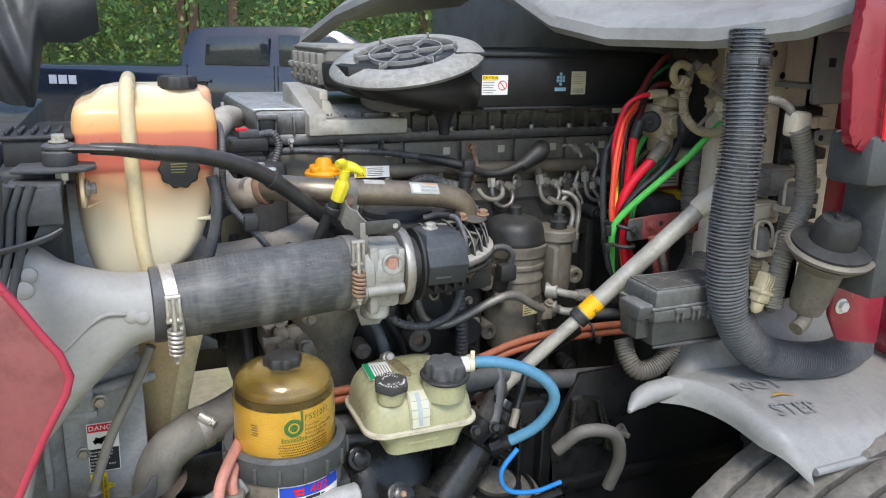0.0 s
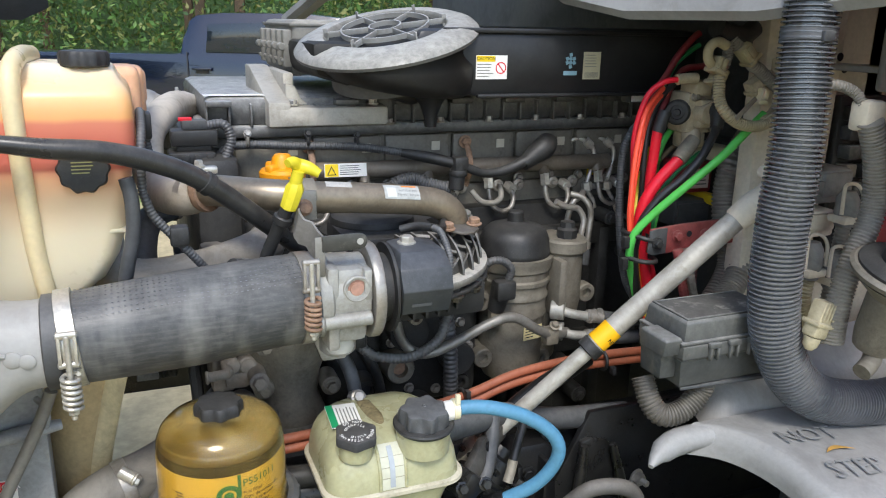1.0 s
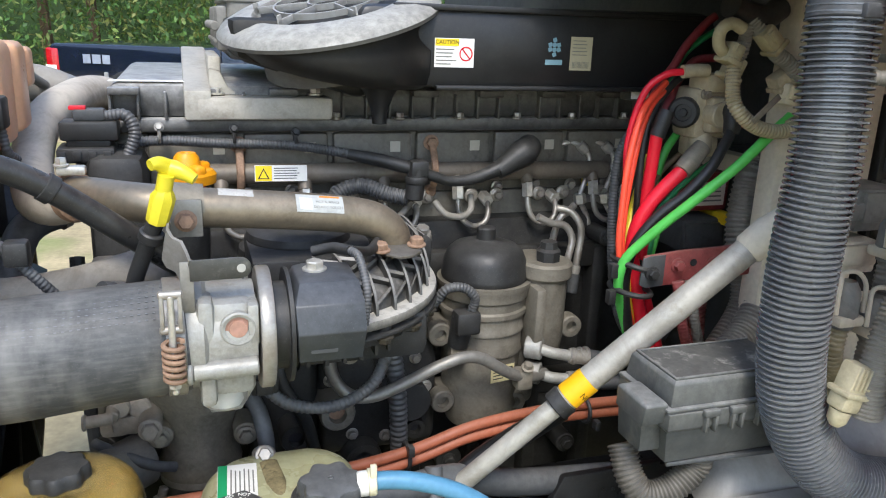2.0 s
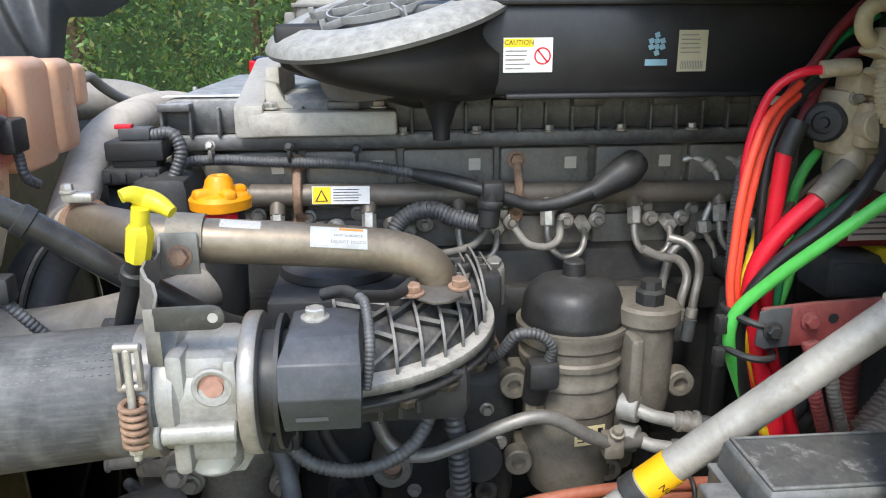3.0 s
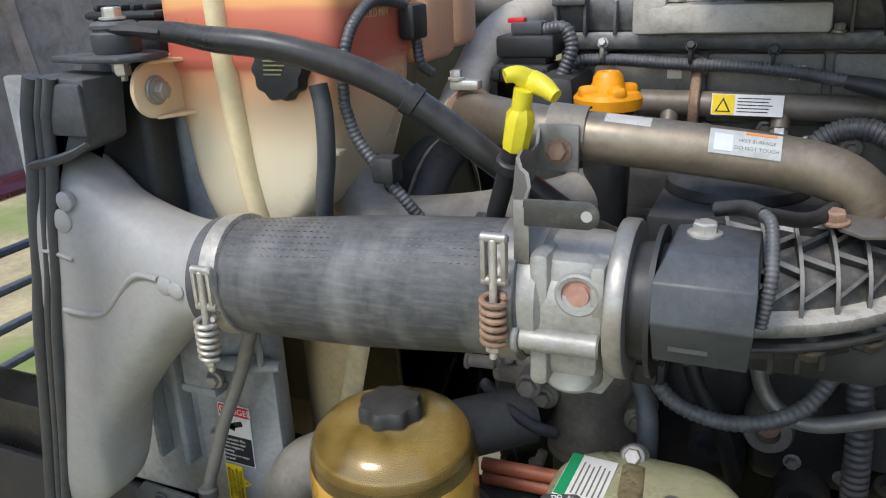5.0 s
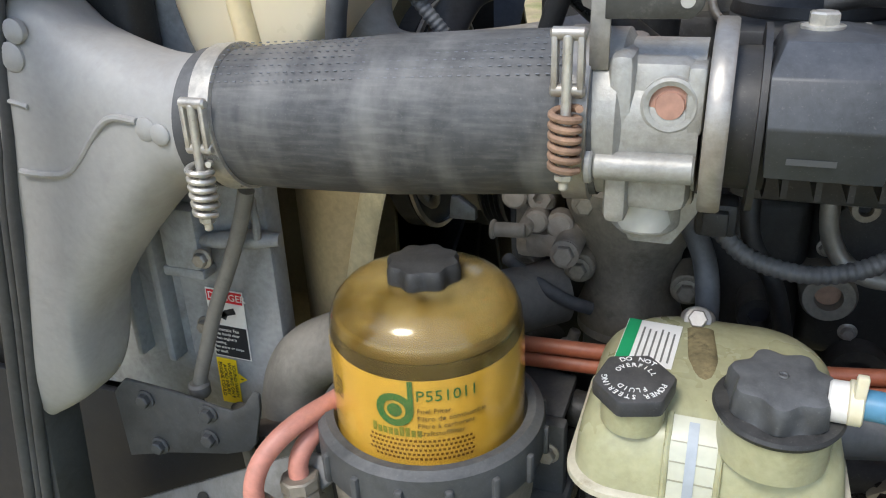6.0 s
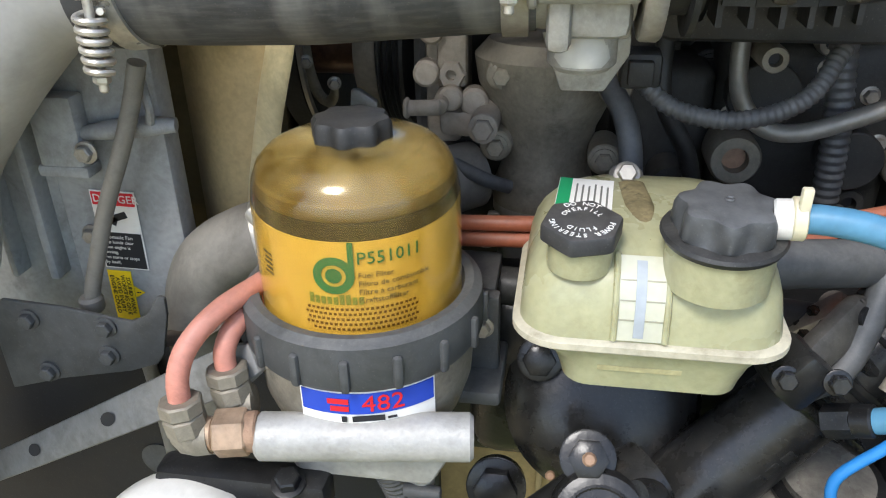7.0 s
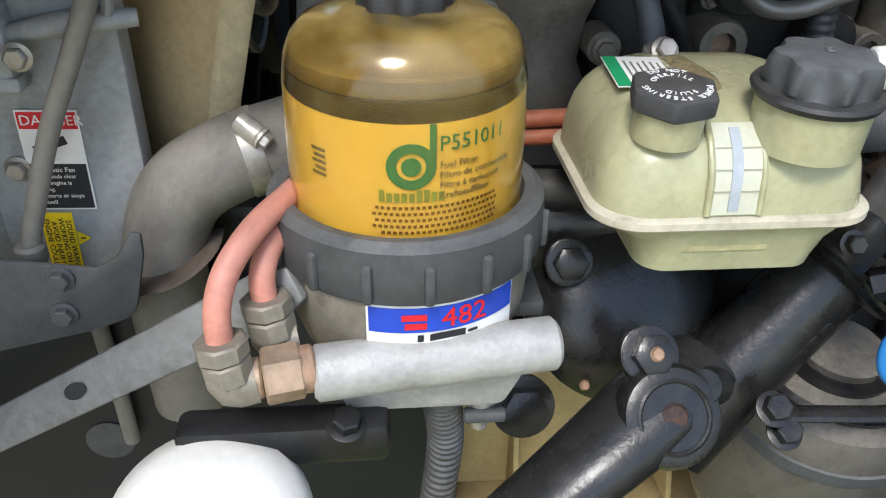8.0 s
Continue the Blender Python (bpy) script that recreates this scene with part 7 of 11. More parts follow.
for z in (1.4415, 1.4935):
    bm = bmesh.new()
    prism(bm, [(0.008, 1.212), (0.030, 1.262), (0.008, 1.262)], 0.004, Matrix.Translation((0, 0, z)), 0.0015)
    part("flange_web", bm, TANK, flange)
bm = bmesh.new()
bolt(bm, (0.0125, 1.2155, 1.470), (1, 0, 0), 0.0085, 0.008)
lathe(bm, [(0.013, 0), (0.014, 0.001), (0.014, 0.003), (0.013, 0.004)], 24, frame_to((0.0085, 1.2155, 1.470), (1, 0, 0)))
part("flange_bolt", bm, STEEL, flange)
bm = bmesh.new()
for dz in (0.0, 0.031):
    box(bm, 0.012, 0.165, 1.2605 - 0.18 * dz, 1.268 - 0.18 * dz, 1.405 + dz, 1.409 + dz, 0.0015)
box(bm, 0.15, 0.182, 1.255, 1.27, 1.405, 1.41, 0.001)
part("moulding_line", bm, CREAM, t)


def knob_cap(name, parent, p, axis, r, h, material, lobes=8, depth=0.06, label=""):
    bm = bmesh.new()
    lathe(bm, [(r * 0.9, 0.0), (r, 0.002), (r, h * 0.75), (r * 0.92, h * 0.95), (r * 0.6, h), (0.0, h)], 64, frame_to(p, axis), lambda a, z: 1 + depth * math.cos(lobes * a))
    return part(name, bm, material, parent, label)


cap = knob_cap("filler_cap", t, (0.144, 1.300, 1.598), (0, 0, 1), 0.0275, 0.019, BLACK, 12, 0.03, "ribbed black filler cap")
cap = knob_cap("pressure_cap", t, (0.134, 1.252, 1.486), (0, -1, 0.1), 0.028, 0.016, BLACK, 10, 0.05, "black pressure cap with faint print")
bm = bmesh.new()
pm = plane_m((0.134, 1.235, 1.4873), (1, 0, 0), (0, 0.1, 1))
bars(bm, -0.012, 0.012, -0.006, 0.010, 4, pm, 0.0004, 0.35, 6)
part("print_bar", bm, plain("dull_gold_print", "8d8a5a"), cap)
bm = letters("COLD MIN", 0.011, 0.0008)
bm.transform(plane_m((0.1925, 1.325, 1.53), (0, 1, 0), (0, 0, 1)))
part("moulded_lettering", bm, TANK, t)

# conduits on the tank
t = thing("tank_sensor_lead", (0.2, 1.3, 1.4), "ribbed black sensor lead looping over the tank", "cable")
bm = bmesh.new()
tube(bm, [(0.195, 1.25, 1.455), (0.196, 1.252, 1.49), (0.199, 1.265, 1.52), (0.20, 1.30, 1.540), (0.20, 1.34, 1.540), (0.203, 1.375, 1.53), (0.206, 1.385, 1.50), (0.21, 1.385, 1.475), (0.216, 1.40, 1.463)], 0.0053, 12, ribs=0.0045)
part("conduit", bm, CORR, t)
bm = bmesh.new()
tube(bm, [(0.195, 1.25, 1.455), (0.205, 1.25, 1.425), (0.228, 1.25, 1.395), (0.255, 1.255, 1.36), (0.29, 1.27, 1.31), (0.30, 1.28, 1.28)], 0.0055, 12, ribs=0.0045)
part("conduit", bm, CORR, t)
bm = bmesh.new()
box(bm, 0.196, 0.214, 1.365, 1.40, 1.50, 1.535, 0.004)
part("connector", bm, BLACK, t)
bm = bmesh.new()
box(bm, 0.222, 0.245, 1.24, 1.262, 1.385, 1.41, 0.004)
part("connector", bm, BLACK, t)
bm = bmesh.new()
tube(bm, [(0.178, 1.236, 1.475), (0.1825, 1.234, 1.45), (0.181, 1.234, 1.41), (0.172, 1.238, 1.37), (0.162, 1.248, 1.325), (0.155, 1.26, 1.29)], 0.0085, 12, 0.008)
solo("overflow_hose", bm, RUBBER, "thin black overflow hose along the tank", "hose")

# ---- stay rod of the radiator ----
t = thing("radiator_stay_rod", (0.1, 1.21, 1.5), "black bent steel radiator stay rod with a flattened end", "stay rod")
bm = bmesh.new()
tube(bm, [(0.02, 1.200, 1.5265), (0.06, 1.198, 1.524), (0.10, 1.198, 1.518), (0.16, 1.204, 1.511), (0.22, 1.222, 1.491), (0.269, 1.238, 1.463), (0.34, 1.262, 1.404), (0.41, 1.30, 1.34), (0.46, 1.36, 1.30)], (0.008, 0.0115, 0.0125, 0.0125, 0.0125, 0.0125, 0.0125), 20, 0.008)
tube(bm, [(-0.018, 1.203, 1.5275), (0.01, 1.201, 1.527), (0.05, 1.198, 1.5245)], (0.016, 0.013, 0.011), 16, 0.008, flat=0.45)
part("rod", bm, mat("satin_black_paint", "1d1f22", 0.33, var=0.2, scale=20, bump=0.05, dust=0.2), t)
bm = bmesh.new()
lathe(bm, [(0.0125, -0.006), (0.0145, -0.005), (0.0145, 0.005), (0.0125, 0.006)], 28, frame_to((0.269, 1.238, 1.463), (0.62, 0.2, -0.5)))
part("tie_band", bm, BLACK, t)
t = thing("stay_rod_mount", (-0.02, 1.205, 1.495), "rubber bushed mount with a bolt through the stay rod", "mount")
bm = bmesh.new()
lathe(bm, [(0.020, 0.0), (0.022, 0.003), (0.022, 0.018), (0.0195, 0.020), (0.0195, 0.022), (0.0215, 0.023), (0.0215, 0.026), (0.018, 0.029), (0.0, 0.0295)], 32, frame_to((-0.018, 1.205, 1.5055), (0, 0, 1)))
part("bushing", bm, RUBBER, t)
bm = bmesh.new()
bolt(bm, (-0.018, 1.205, 1.536), (0, 0, 1), 0.009, 0.009)
part("bolt_head", bm, ZINC, t)
bm = bmesh.new()
bolt(bm, (-0.018, 1.205, 1.4985), (0, 0, -1), 0.009, 0.012, True, 0.004)
part("lock_nut", bm, ZINC, t)
t = thing("vent_box", (-0.05, 1.28, 1.49), "small black louvred vent box behind the rod mount", "vent")
bm = bmesh.new()
box(bm, -0.09, -0.005, 1.245, 1.32, 1.488, 1.535, 0.006)
box(bm, -0.094, -0.001, 1.241, 1.324, 1.533, 1.541, 0.004)
part("housing", bm, BLACK, t)
for k in range(5):
    bm = bmesh.new()
    box(bm, -0.086 + 0.016 * k, -0.080 + 0.016 * k, 1.248, 1.318, 1.541, 1.547, 0.002)
    part("louvre", bm, BLACK, t)

# ---- coolant hoses behind the tank ----
GREYHOSE = mat("dusty_grey_hose", "8d887e", 0.6, var=0.2, scale=9, bump=0.05, dust=0.4, dustcol="a8a194")
PALEHOSE = mat("pale_dusty_hose", "b9af9f", 0.6, var=0.18, scale=9, bump=0.05, dust=0.4, dustcol="c4bbab")
for pts, r, label in (
    ([(0.135, 1.372, 1.46), (0.136, 1.362, 1.40), (0.145, 1.345, 1.345), (0.18, 1.335, 1.318), (0.26, 1.352, 1.318), (0.34, 1.40, 1.325), (0.38, 1.45, 1.33)], 0.029, "dusty grey coolant hose elbow"),
    ([(0.268, 1.368, 1.424), (0.245, 1.39, 1.415), (0.222, 1.45, 1.412), (0.208, 1.53, 1.437), (0.212, 1.59, 1.475), (0.235, 1.64, 1.50), (0.27, 1.74, 1.507), (0.32, 1.85, 1.48)], 0.0255, "pale dusty upper coolant pipe"),
    ([(0.066, 1.740, 1.521), (0.109, 1.800, 1.514), (0.149, 1.820, 1.516), (0.192, 1.830, 1.508), (0.233, 1.830, 1.489)], 0.030, "thick grey upper radiator hose"),
    ([(0.272, 1.886, 1.502), (0.296, 1.886, 1.501), (0.330, 1.886, 1.497), (0.390, 1.900, 1.492), (0.460, 1.930, 1.486)], 0.0135, "grey hose along the valve cover"),
    ([(0.27, 1.43, 1.22), (0.22, 1.40, 1.25), (0.19, 1.42, 1.30), (0.20, 1.48, 1.36), (0.25, 1.52, 1.38)], 0.02, "dark rubber heater hose"),
    ([(0.30, 1.30, 1.33), (0.36, 1.34, 1.31), (0.43, 1.40, 1.29), (0.48, 1.46, 1.28)], 0.017, "black rubber breather hose"),
):
    bm = bmesh.new()
    tube(bm, pts, r, 24, 0.008)
    t = thing("coolant_hose", pts[-1], label, "hose")
    part("hose", bm, RUBBER if "dark" in label or "black" in label else PALEHOSE if "pale" in label else GREYHOSE, t)
    for a, b in ((pts[0], pts[1]), (pts[-1], pts[-2])):
        a, b = V(*a), V(*b)
        bm = bmesh.new()
        lathe(bm, [(r * 0.98, 0.0), (r * 1.05, 0.0), (r * 1.05, 0.011), (r * 0.98, 0.011), (r * 0.98, 0.0)], 28, frame_to(a + (b - a).normalized() * 0.012, b - a))
        part("hose_clamp", bm, STEEL, t, "worn steel band clamp")
t = thing("vent_line", (0.3, 1.75, 1.54), "thin grey vent line from the tank with a pale clip", "pipe")
bm = bmesh.new()
tube(bm, [(0.141, 1.660, 1.538), (0.159, 1.680, 1.547), (0.169, 1.710, 1.556), (0.174, 1.740, 1.541), (0.186, 1.780, 1.520), (0.201, 1.830, 1.506), (0.243, 1.885, 1.497), (0.272, 1.886, 1.497)], 0.0075, 14, 0.01)
part("line", bm, mat("grey_line", "8a877e", 0.5, var=0.15, dust=0.3), t)
bm = bmesh.new()
box(bm, 0.262, 0.290, 1.87, 1.90, 1.488, 1.514, 0.004)
box(bm, 0.272, 0.279, 1.872, 1.88, 1.51, 1.528, 0.002)
part("clip", bm, ALU, t)

# ---- fuel filter ----
FX, FY = 0.2605, 1.1755
t = thing("fuel_filter", (FX, FY, 0.97), "fuel filter with a clear amber bowl over a yellow element", "fuel filter")
fm = Matrix.Translation((FX, FY, 0))
SEAL = mat("black_ring_plastic", "3f4244", 0.55, var=0.15, scale=20, bump=0.05, dust=0.3, dustcol="7d7a74")
bm = bmesh.new()
out = [(0.0785, 1.05), (0.0785, 1.12), (0.0778, 1.148), (0.0755, 1.163), (0.071, 1.174), (0.063, 1.1825), (0.053, 1.187), (0.03, 1.190), (0.0, 1.190)]
lathe(bm, out + [(0.0, 1.188), (0.03, 1.188), (0.052, 1.185), (0.0615, 1.1805), (0.069, 1.1725), (0.0735, 1.162), (0.0758, 1.147), (0.0765, 1.12), (0.0765, 1.05), (0.0785, 1.05)], 72, fm)
bowl = part("clear_bowl", bm, AMBER, t, "scratched amber see-through bowl")
bowl.visible_shadow = False
knob_cap("vent_cap", t, (FX, FY, 1.187), (0, 0, 1), 0.028, 0.018, BLACK, 8, 0.07, "black lobed vent cap")
bm = bmesh.new()
lathe(bm, [(0.0, 1.02), (0.069, 1.02), (0.069, 1.139), (0.0, 1.139)], 64, fm)
paper = part("filter_element", bm, PAPER, t, "printed yellow filter element")
bm = bmesh.new()
lathe(bm, [(0.0, 1.139), (0.068, 1.139), (0.069, 1.141), (0.069, 1.152), (0.067, 1.1535), (0.0, 1.1535)], 64, fm)
part("end_plate", bm, mat("olive_end_plate", "453f2a", 0.5, var=0.2), t, "dark olive end plate")
# Brown disc added for the fuel zone, darkened like the dim bowl inside.
bm = bmesh.new()
lathe(bm, [(0.0, 1.1535), (0.0695, 1.1535), (0.0705, 1.1555), (0.070, 1.1635), (0.068, 1.1655), (0.05, 1.1665), (0.0, 1.1665)], 64, fm)
part("end_seal", bm, mat("dim_fuel_brown", "6f6236", 0.5, var=0.15), t, "olive-brown disc standing in for the dim fuel zone")

def wrap(bm, r, ang, z):
    """Bends flat print (x across, y up) round the filter's axis, its middle facing ang."""
    for v in bm.verts:
        a = ang + v.co.x / r
        v.co = Vector((FX + (r + v.co.z) * math.cos(a), FY + (r + v.co.z) * math.sin(a), z + v.co.y))
    return bm


def wrapped(s, size, r, ang, z, x=0.0, y=0.0, left=True):
    b = letters(s, size)
    xs = [v.co.x for v in b.verts]
    dx = x - (min(xs) if left else 0.0)
    b.transform(Matrix.Translation((dx, y, 0.0004)))
    return wrap(b, r, ang, z)


A0 = radians(-90)
PR = 0.0695
part("part_number", wrapped("P551011", 0.0135, PR, A0, 1.1265, 0.017), TEAL, paper)
bm = bmesh.new()
for k, s in enumerate(("Fuel Filter", "Filtro de combustible", "Filtre \u00e0 carburant", "Kraftstofffilter")):
    take(bm, wrapped(s, 0.0062, PR, A0, 1.1135 - 0.0066 * k, 0.017))
part("lettering", bm, GREYINK, paper)
# round emblem and a bar for the maker's name
bm = bmesh.new()
lathe(bm, [(0.0085, 0.0), (0.0145, 0.0), (0.0145, 0.0004), (0.0085, 0.0004), (0.0085, 0.0)], 40)
lathe(bm, [(0.0, 0.0), (0.0058, 0.0), (0.0058, 0.0004), (0.0, 0.0004)], 30)
box(bm, 0.0105, 0.0145, 0.0, 0.026, 0.0, 0.0004, 0.0)
bm.transform(Matrix.Translation((0, 0, 0.0003)))
part("emblem", wrap(bm, PR, A0, 1.1135), TEAL, paper)
bm = bmesh.new()
for k in range(9):
    box(bm, -0.019 + 0.0044 * k, -0.0157 + 0.0044 * k, -0.003, 0.003 if k not in (0, 5, 6) else 0.005, 0.0002, 0.0005, 0.0)
part("name_bars", wrap(bm, PR, A0, 1.0935), plain("soft_teal_print", "8fae6a"), paper)
bm = bmesh.new()
for k in range(5):
    box(bm, -0.066 + 0.0025 * (k % 2), -0.054, 0.010 - 0.004 * k, 0.012 - 0.004 * k, 0.0002, 0.0005, 0.0)
part("side_print", wrap(bm, PR, A0, 1.105), GREYINK, paper)
bm = bmesh.new()
for j in range(5):
    for i in range(24):
        x = -0.024 + 0.0035 * i + 0.00175 * (j % 2)
        if x > -0.024 + 0.012 * (0.0 if j < 4 else 0.3):
            box(bm, x - 0.0011, x + 0.0011, -0.0042 * j - 0.001, -0.0042 * j + 0.001, 0.0001, 0.0004, 0.0)
part("perforations", wrap(bm, PR, A0, 1.0865), plain("perforation_dark", "7b5f12"), paper)

bm = bmesh.new()
lathe(bm, [(0.079, 1.06), (0.081, 1.072), (0.088, 1.073), (0.0945, 1.068), (0.0955, 1.055), (0.0955, 1.036), (0.092, 1.030), (0.079, 1.028), (0.079, 1.06)], 72, fm)
ring = part("lock_ring", bm, SEAL, t, "dark grey threaded lock ring")
for k in range(16):
    bm = bmesh.new()
    a = 2 * math.pi * k / 16 + 0.1
    m = fm @ Matrix.Rotation(a, 4, "Z")
    box(bm, 0.093, 0.0995, -0.0035, 0.0035, 1.033, 1.060, 0.0025, m)
    part("grip_rib", bm, SEAL, ring)
bm = bmesh.new()
lathe(bm, [(0.086, 1.03), (0.088, 1.02), (0.086, 0.99), (0.078, 0.965), (0.06, 0.95), (0.0, 0.948)], 56, fm)
part("base", bm, ALUD, t)
bm = bmesh.new()
cyl(bm, (0.196, 1.083, 0.981), (0.358, 1.105, 0.981), 0.0185, 0.0185, 36, 0.003)
prism(bm, [(-0.07, 0.0), (-0.06, -0.03), (0.05, -0.03), (0.065, 0.0), (0.05, 0.035), (-0.04, 0.035)], 0.04, Matrix.Translation((0.275, 1.14, 0.958)) @ Matrix.Rotation(radians(90), 4, "X"), 0.008)
box(bm, 0.22, 0.33, 1.11, 1.21, 0.945, 0.965, 0.006)
part("port_casting", bm, WHITEAL, t, "bright cast port block")
bm = bmesh.new()
grid(bm, lambda u, v: V(FX + 0.0885 * math.cos(A0 + 0.255 + (u - 0.5) * 1.19), FY + 0.0885 * math.sin(A0 + 0.255 + (u - 0.5) * 1.19), 0.9865 + 0.041 * v), 20, 4, 0.0006)
lab = part("maker_label", bm, WHITE, t, "blue and red maker's label on the base")
bm = bmesh.new()
grid(bm, lambda u, v: V(FX + 0.0893 * math.cos(A0 + 0.255 + (u - 0.5) * 1.15), FY + 0.0893 * math.sin(A0 + 0.255 + (u - 0.5) * 1.15), 1.0075 + 0.0185 * v), 20, 2, 0.0004)
part("blue_band", bm, BLUEL, lab)


def base_bars(rows, r):
    bm = bmesh.new()
    for x0, x1, y0, y1 in rows:
        box(bm, x0, x1, y0, y1, 0.0, 0.0004, 0.0)
    return wrap(bm, r, A0 + 0.25, 1.0165)


for bar in ((-0.030, -0.014, 0.0005, 0.005), (-0.028, -0.014, -0.006, -0.0015)):
    part("red_bar", base_bars((bar,), 0.0899), REDL, lab)
bm = letters("482", 0.0205)
bm.transform(Matrix.Translation((0.0115, 0.0, 0.0002)) @ Matrix.Diagonal((1.05, 1, 1, 1)) @ Matrix.Shear("XY", 4, (0.25, 0.0)))
part("model_number", wrap(bm, 0.0899, A0 + 0.25, 1.0165), REDL, lab, "large red slanted number")
for bar in ((-0.020, -0.016, -0.0155, -0.0105), (-0.012, 0.012, -0.0155, -0.0105), (0.014, 0.021, -0.0145, -0.0125), (-0.018, 0.022, -0.0225, -0.0215), (-0.018, 0.022, -0.0255, -0.0245)):
    part("black_bar", base_bars((bar,), 0.0899), INK, lab)
# fittings and hoses on the left port
bm = bmesh.new()
cyl(bm, (0.198, 1.0834, 0.986), (0.186, 1.081, 0.9855), 0.0155)
part("threaded_end", bm, RUST, t)
bm = bmesh.new()
cyl(bm, (0.190, 1.082, 0.9857), (0.166, 1.077, 0.985), 0.0185, 0.0185, 6)
cyl(bm, (0.166, 1.077, 0.985), (0.156, 1.0755, 0.9847), 0.0135)
part("hex_fitting", bm, mat("brassy_fitting", "a58a70", 0.5, 0.3, var=0.25, scale=40, dust=0.2), t)
for k, (p, up) in enumerate((((0.148, 1.073, 0.984), (-0.05, 0.0, 1)), ((0.172, 1.105, 0.992), (-0.02, 0.05, 1)))):
    bm = bmesh.new()
    tube(bm, [V(*p) + V(0.014, 0.003, 0), V(*p), V(*p) + V(-0.002, 0, 0.014)], 0.0145, 14, 0.004)
    cyl(bm, V(*p) + V(-0.001, 0, 0.006), V(*p) + V(-0.003, 0, 0.022), 0.016, 0.016, 8)
    cyl(bm, V(*p) + V(-0.003, 0, 0.022), V(*p) + V(-0.004, 0.001, 0.034), 0.0165, 0.0165, 8)
    part("elbow_fitting", bm, ALUD, t, "dull elbow fitting")
bm = bmesh.new()
tube(bm, [(0.144, 1.074, 1.012), (0.144, 1.078, 1.035), (0.150, 1.09, 1.055), (0.165, 1.115, 1.070), (0.185, 1.16, 1.072), (0.22, 1.26, 1.066), (0.25, 1.31, 1.06)], 0.0084, 18, 0.006)
solo("fuel_hose", bm, PINKH, "faded red fuel hose to the filter", "hose", "fuel hoses")
bm = bmesh.new()
tube(bm, [(0.168, 1.106, 1.02), (0.167, 1.11, 1.038), (0.172, 1.125, 1.052), (0.184, 1.16, 1.058), (0.21, 1.25, 1.05), (0.25, 1.30, 1.044)], 0.0084, 18, 0.006)
solo("fuel_hose", bm, PINKH, "faded red fuel hose behind the first one", "hose", "fuel hoses")
# drain valve and bracket
t = thing("drain_valve", (0.316, 1.14, 0.91), "small zinc drain valve under the filter base", "valve")
bm = bmesh.new()
cyl(bm, (0.312, 1.128, 0.95), (0.312, 1.128, 0.905), 0.0105)
cyl(bm, (0.312, 1.128, 0.905), (0.312, 1.128, 0.885), 0.008, 0.006)
part("body", bm, ZINC, t)
bm = bmesh.new()
box(bm, 0.298, 0.33, 1.112, 1.122, 0.902, 0.912, 0.003)
part("lever", bm, DKPANEL, t)
t = thing("filter_bracket", (0.30, 1.27, 0.95), "black steel bracket that carries the fuel filter", "bracket")
bm = bmesh.new()
box(bm, 0.29, 0.37, 1.19, 1.31, 0.94, 0.955, 0.004)
box(bm, 0.335, 0.365, 1.225, 1.24, 0.95, 1.03, 0.003)
box(bm, 0.29, 0.36, 1.24, 1.31, 1.02, 1.03, 0.003)
part("plate", bm, DKPANEL, t)
bm = bmesh.new()
bolt(bm, (0.35, 1.225, 1.0), (0, -1, 0), 0.008)
part("bracket_bolt", bm, STEEL, t)

# brown twin hoses behind filter and reservoir, running to the rear
for k, dz in enumerate((0.0, -0.0165)):
    bm = bmesh.new()
    tube(bm, [(0.30, 1.30, 1.062 + dz), (0.40, 1.30, 1.066 + dz), (0.55, 1.31, 1.068 + dz), (0.66, 1.325, 1.074 + dz), (0.75, 1.335, 1.092 + dz), (0.85, 1.34, 1.10 + dz), (0.95, 1.345, 1.098 + dz), (1.08, 1.35, 1.09 + dz)], 0.0075, 14, 0.01)
    solo("air_line", bm, BROWNH, "copper-brown plastic air line along the chassis", "air line", "copper-brown air lines")
for x in (0.655, 0.93):
    bm = bmesh.new()
    torus(bm, (x, 1.326 if x < 0.8 else 1.343, 1.066 if x < 0.8 else 1.09), (1, 0, 0), 0.0175, 0.003, 24, 8)
    box(bm, x - 0.004, x + 0.004, 1.30, 1.312, 1.078, 1.092, 0.001)
    solo("cable_tie", bm, BLACK, "black cable tie round the brown lines", "cable tie", "cable ties")

# ---- power steering reservoir ----
t = thing("power_steering_reservoir", (0.48, 1.2, 1.03), "pale green translucent power steering reservoir with black caps", "reservoir")


bm = bmesh.new()
loft(bm, [res_ring(*row) for row in ((1.062, 0.386, 0.574, 1.124, 1.287, 0.034), (1.078, 0.387, 0.572, 1.1255, 1.287, 0.035), (1.092, 0.389, 0.570, 1.128, 1.286, 0.036), (1.103, 0.392, 0.567, 1.133, 1.285, 0.037), (1.112, 0.397, 0.563, 1.141, 1.284, 0.037), (1.119, 0.404, 0.557, 1.151, 1.282, 0.036), (1.1245, 0.413, 0.549, 1.164, 1.279, 0.034), (1.128, 0.424, 0.540, 1.180, 1.275, 0.030), (1.1295, 0.440, 0.525, 1.20, 1.265, 0.024))])
part("upper_shell", bm, PALEGRN, t)
bm = bmesh.new()
loft(bm, [res_ring(1.055, 0.383, 0.577, 1.121, 1.290, 0.034), res_ring(1.057, 0.381, 0.579, 1.119, 1.292, 0.035), res_ring(1.062, 0.381, 0.579, 1.119, 1.292, 0.035), res_ring(1.064, 0.384, 0.576, 1.122, 1.289, 0.034)])
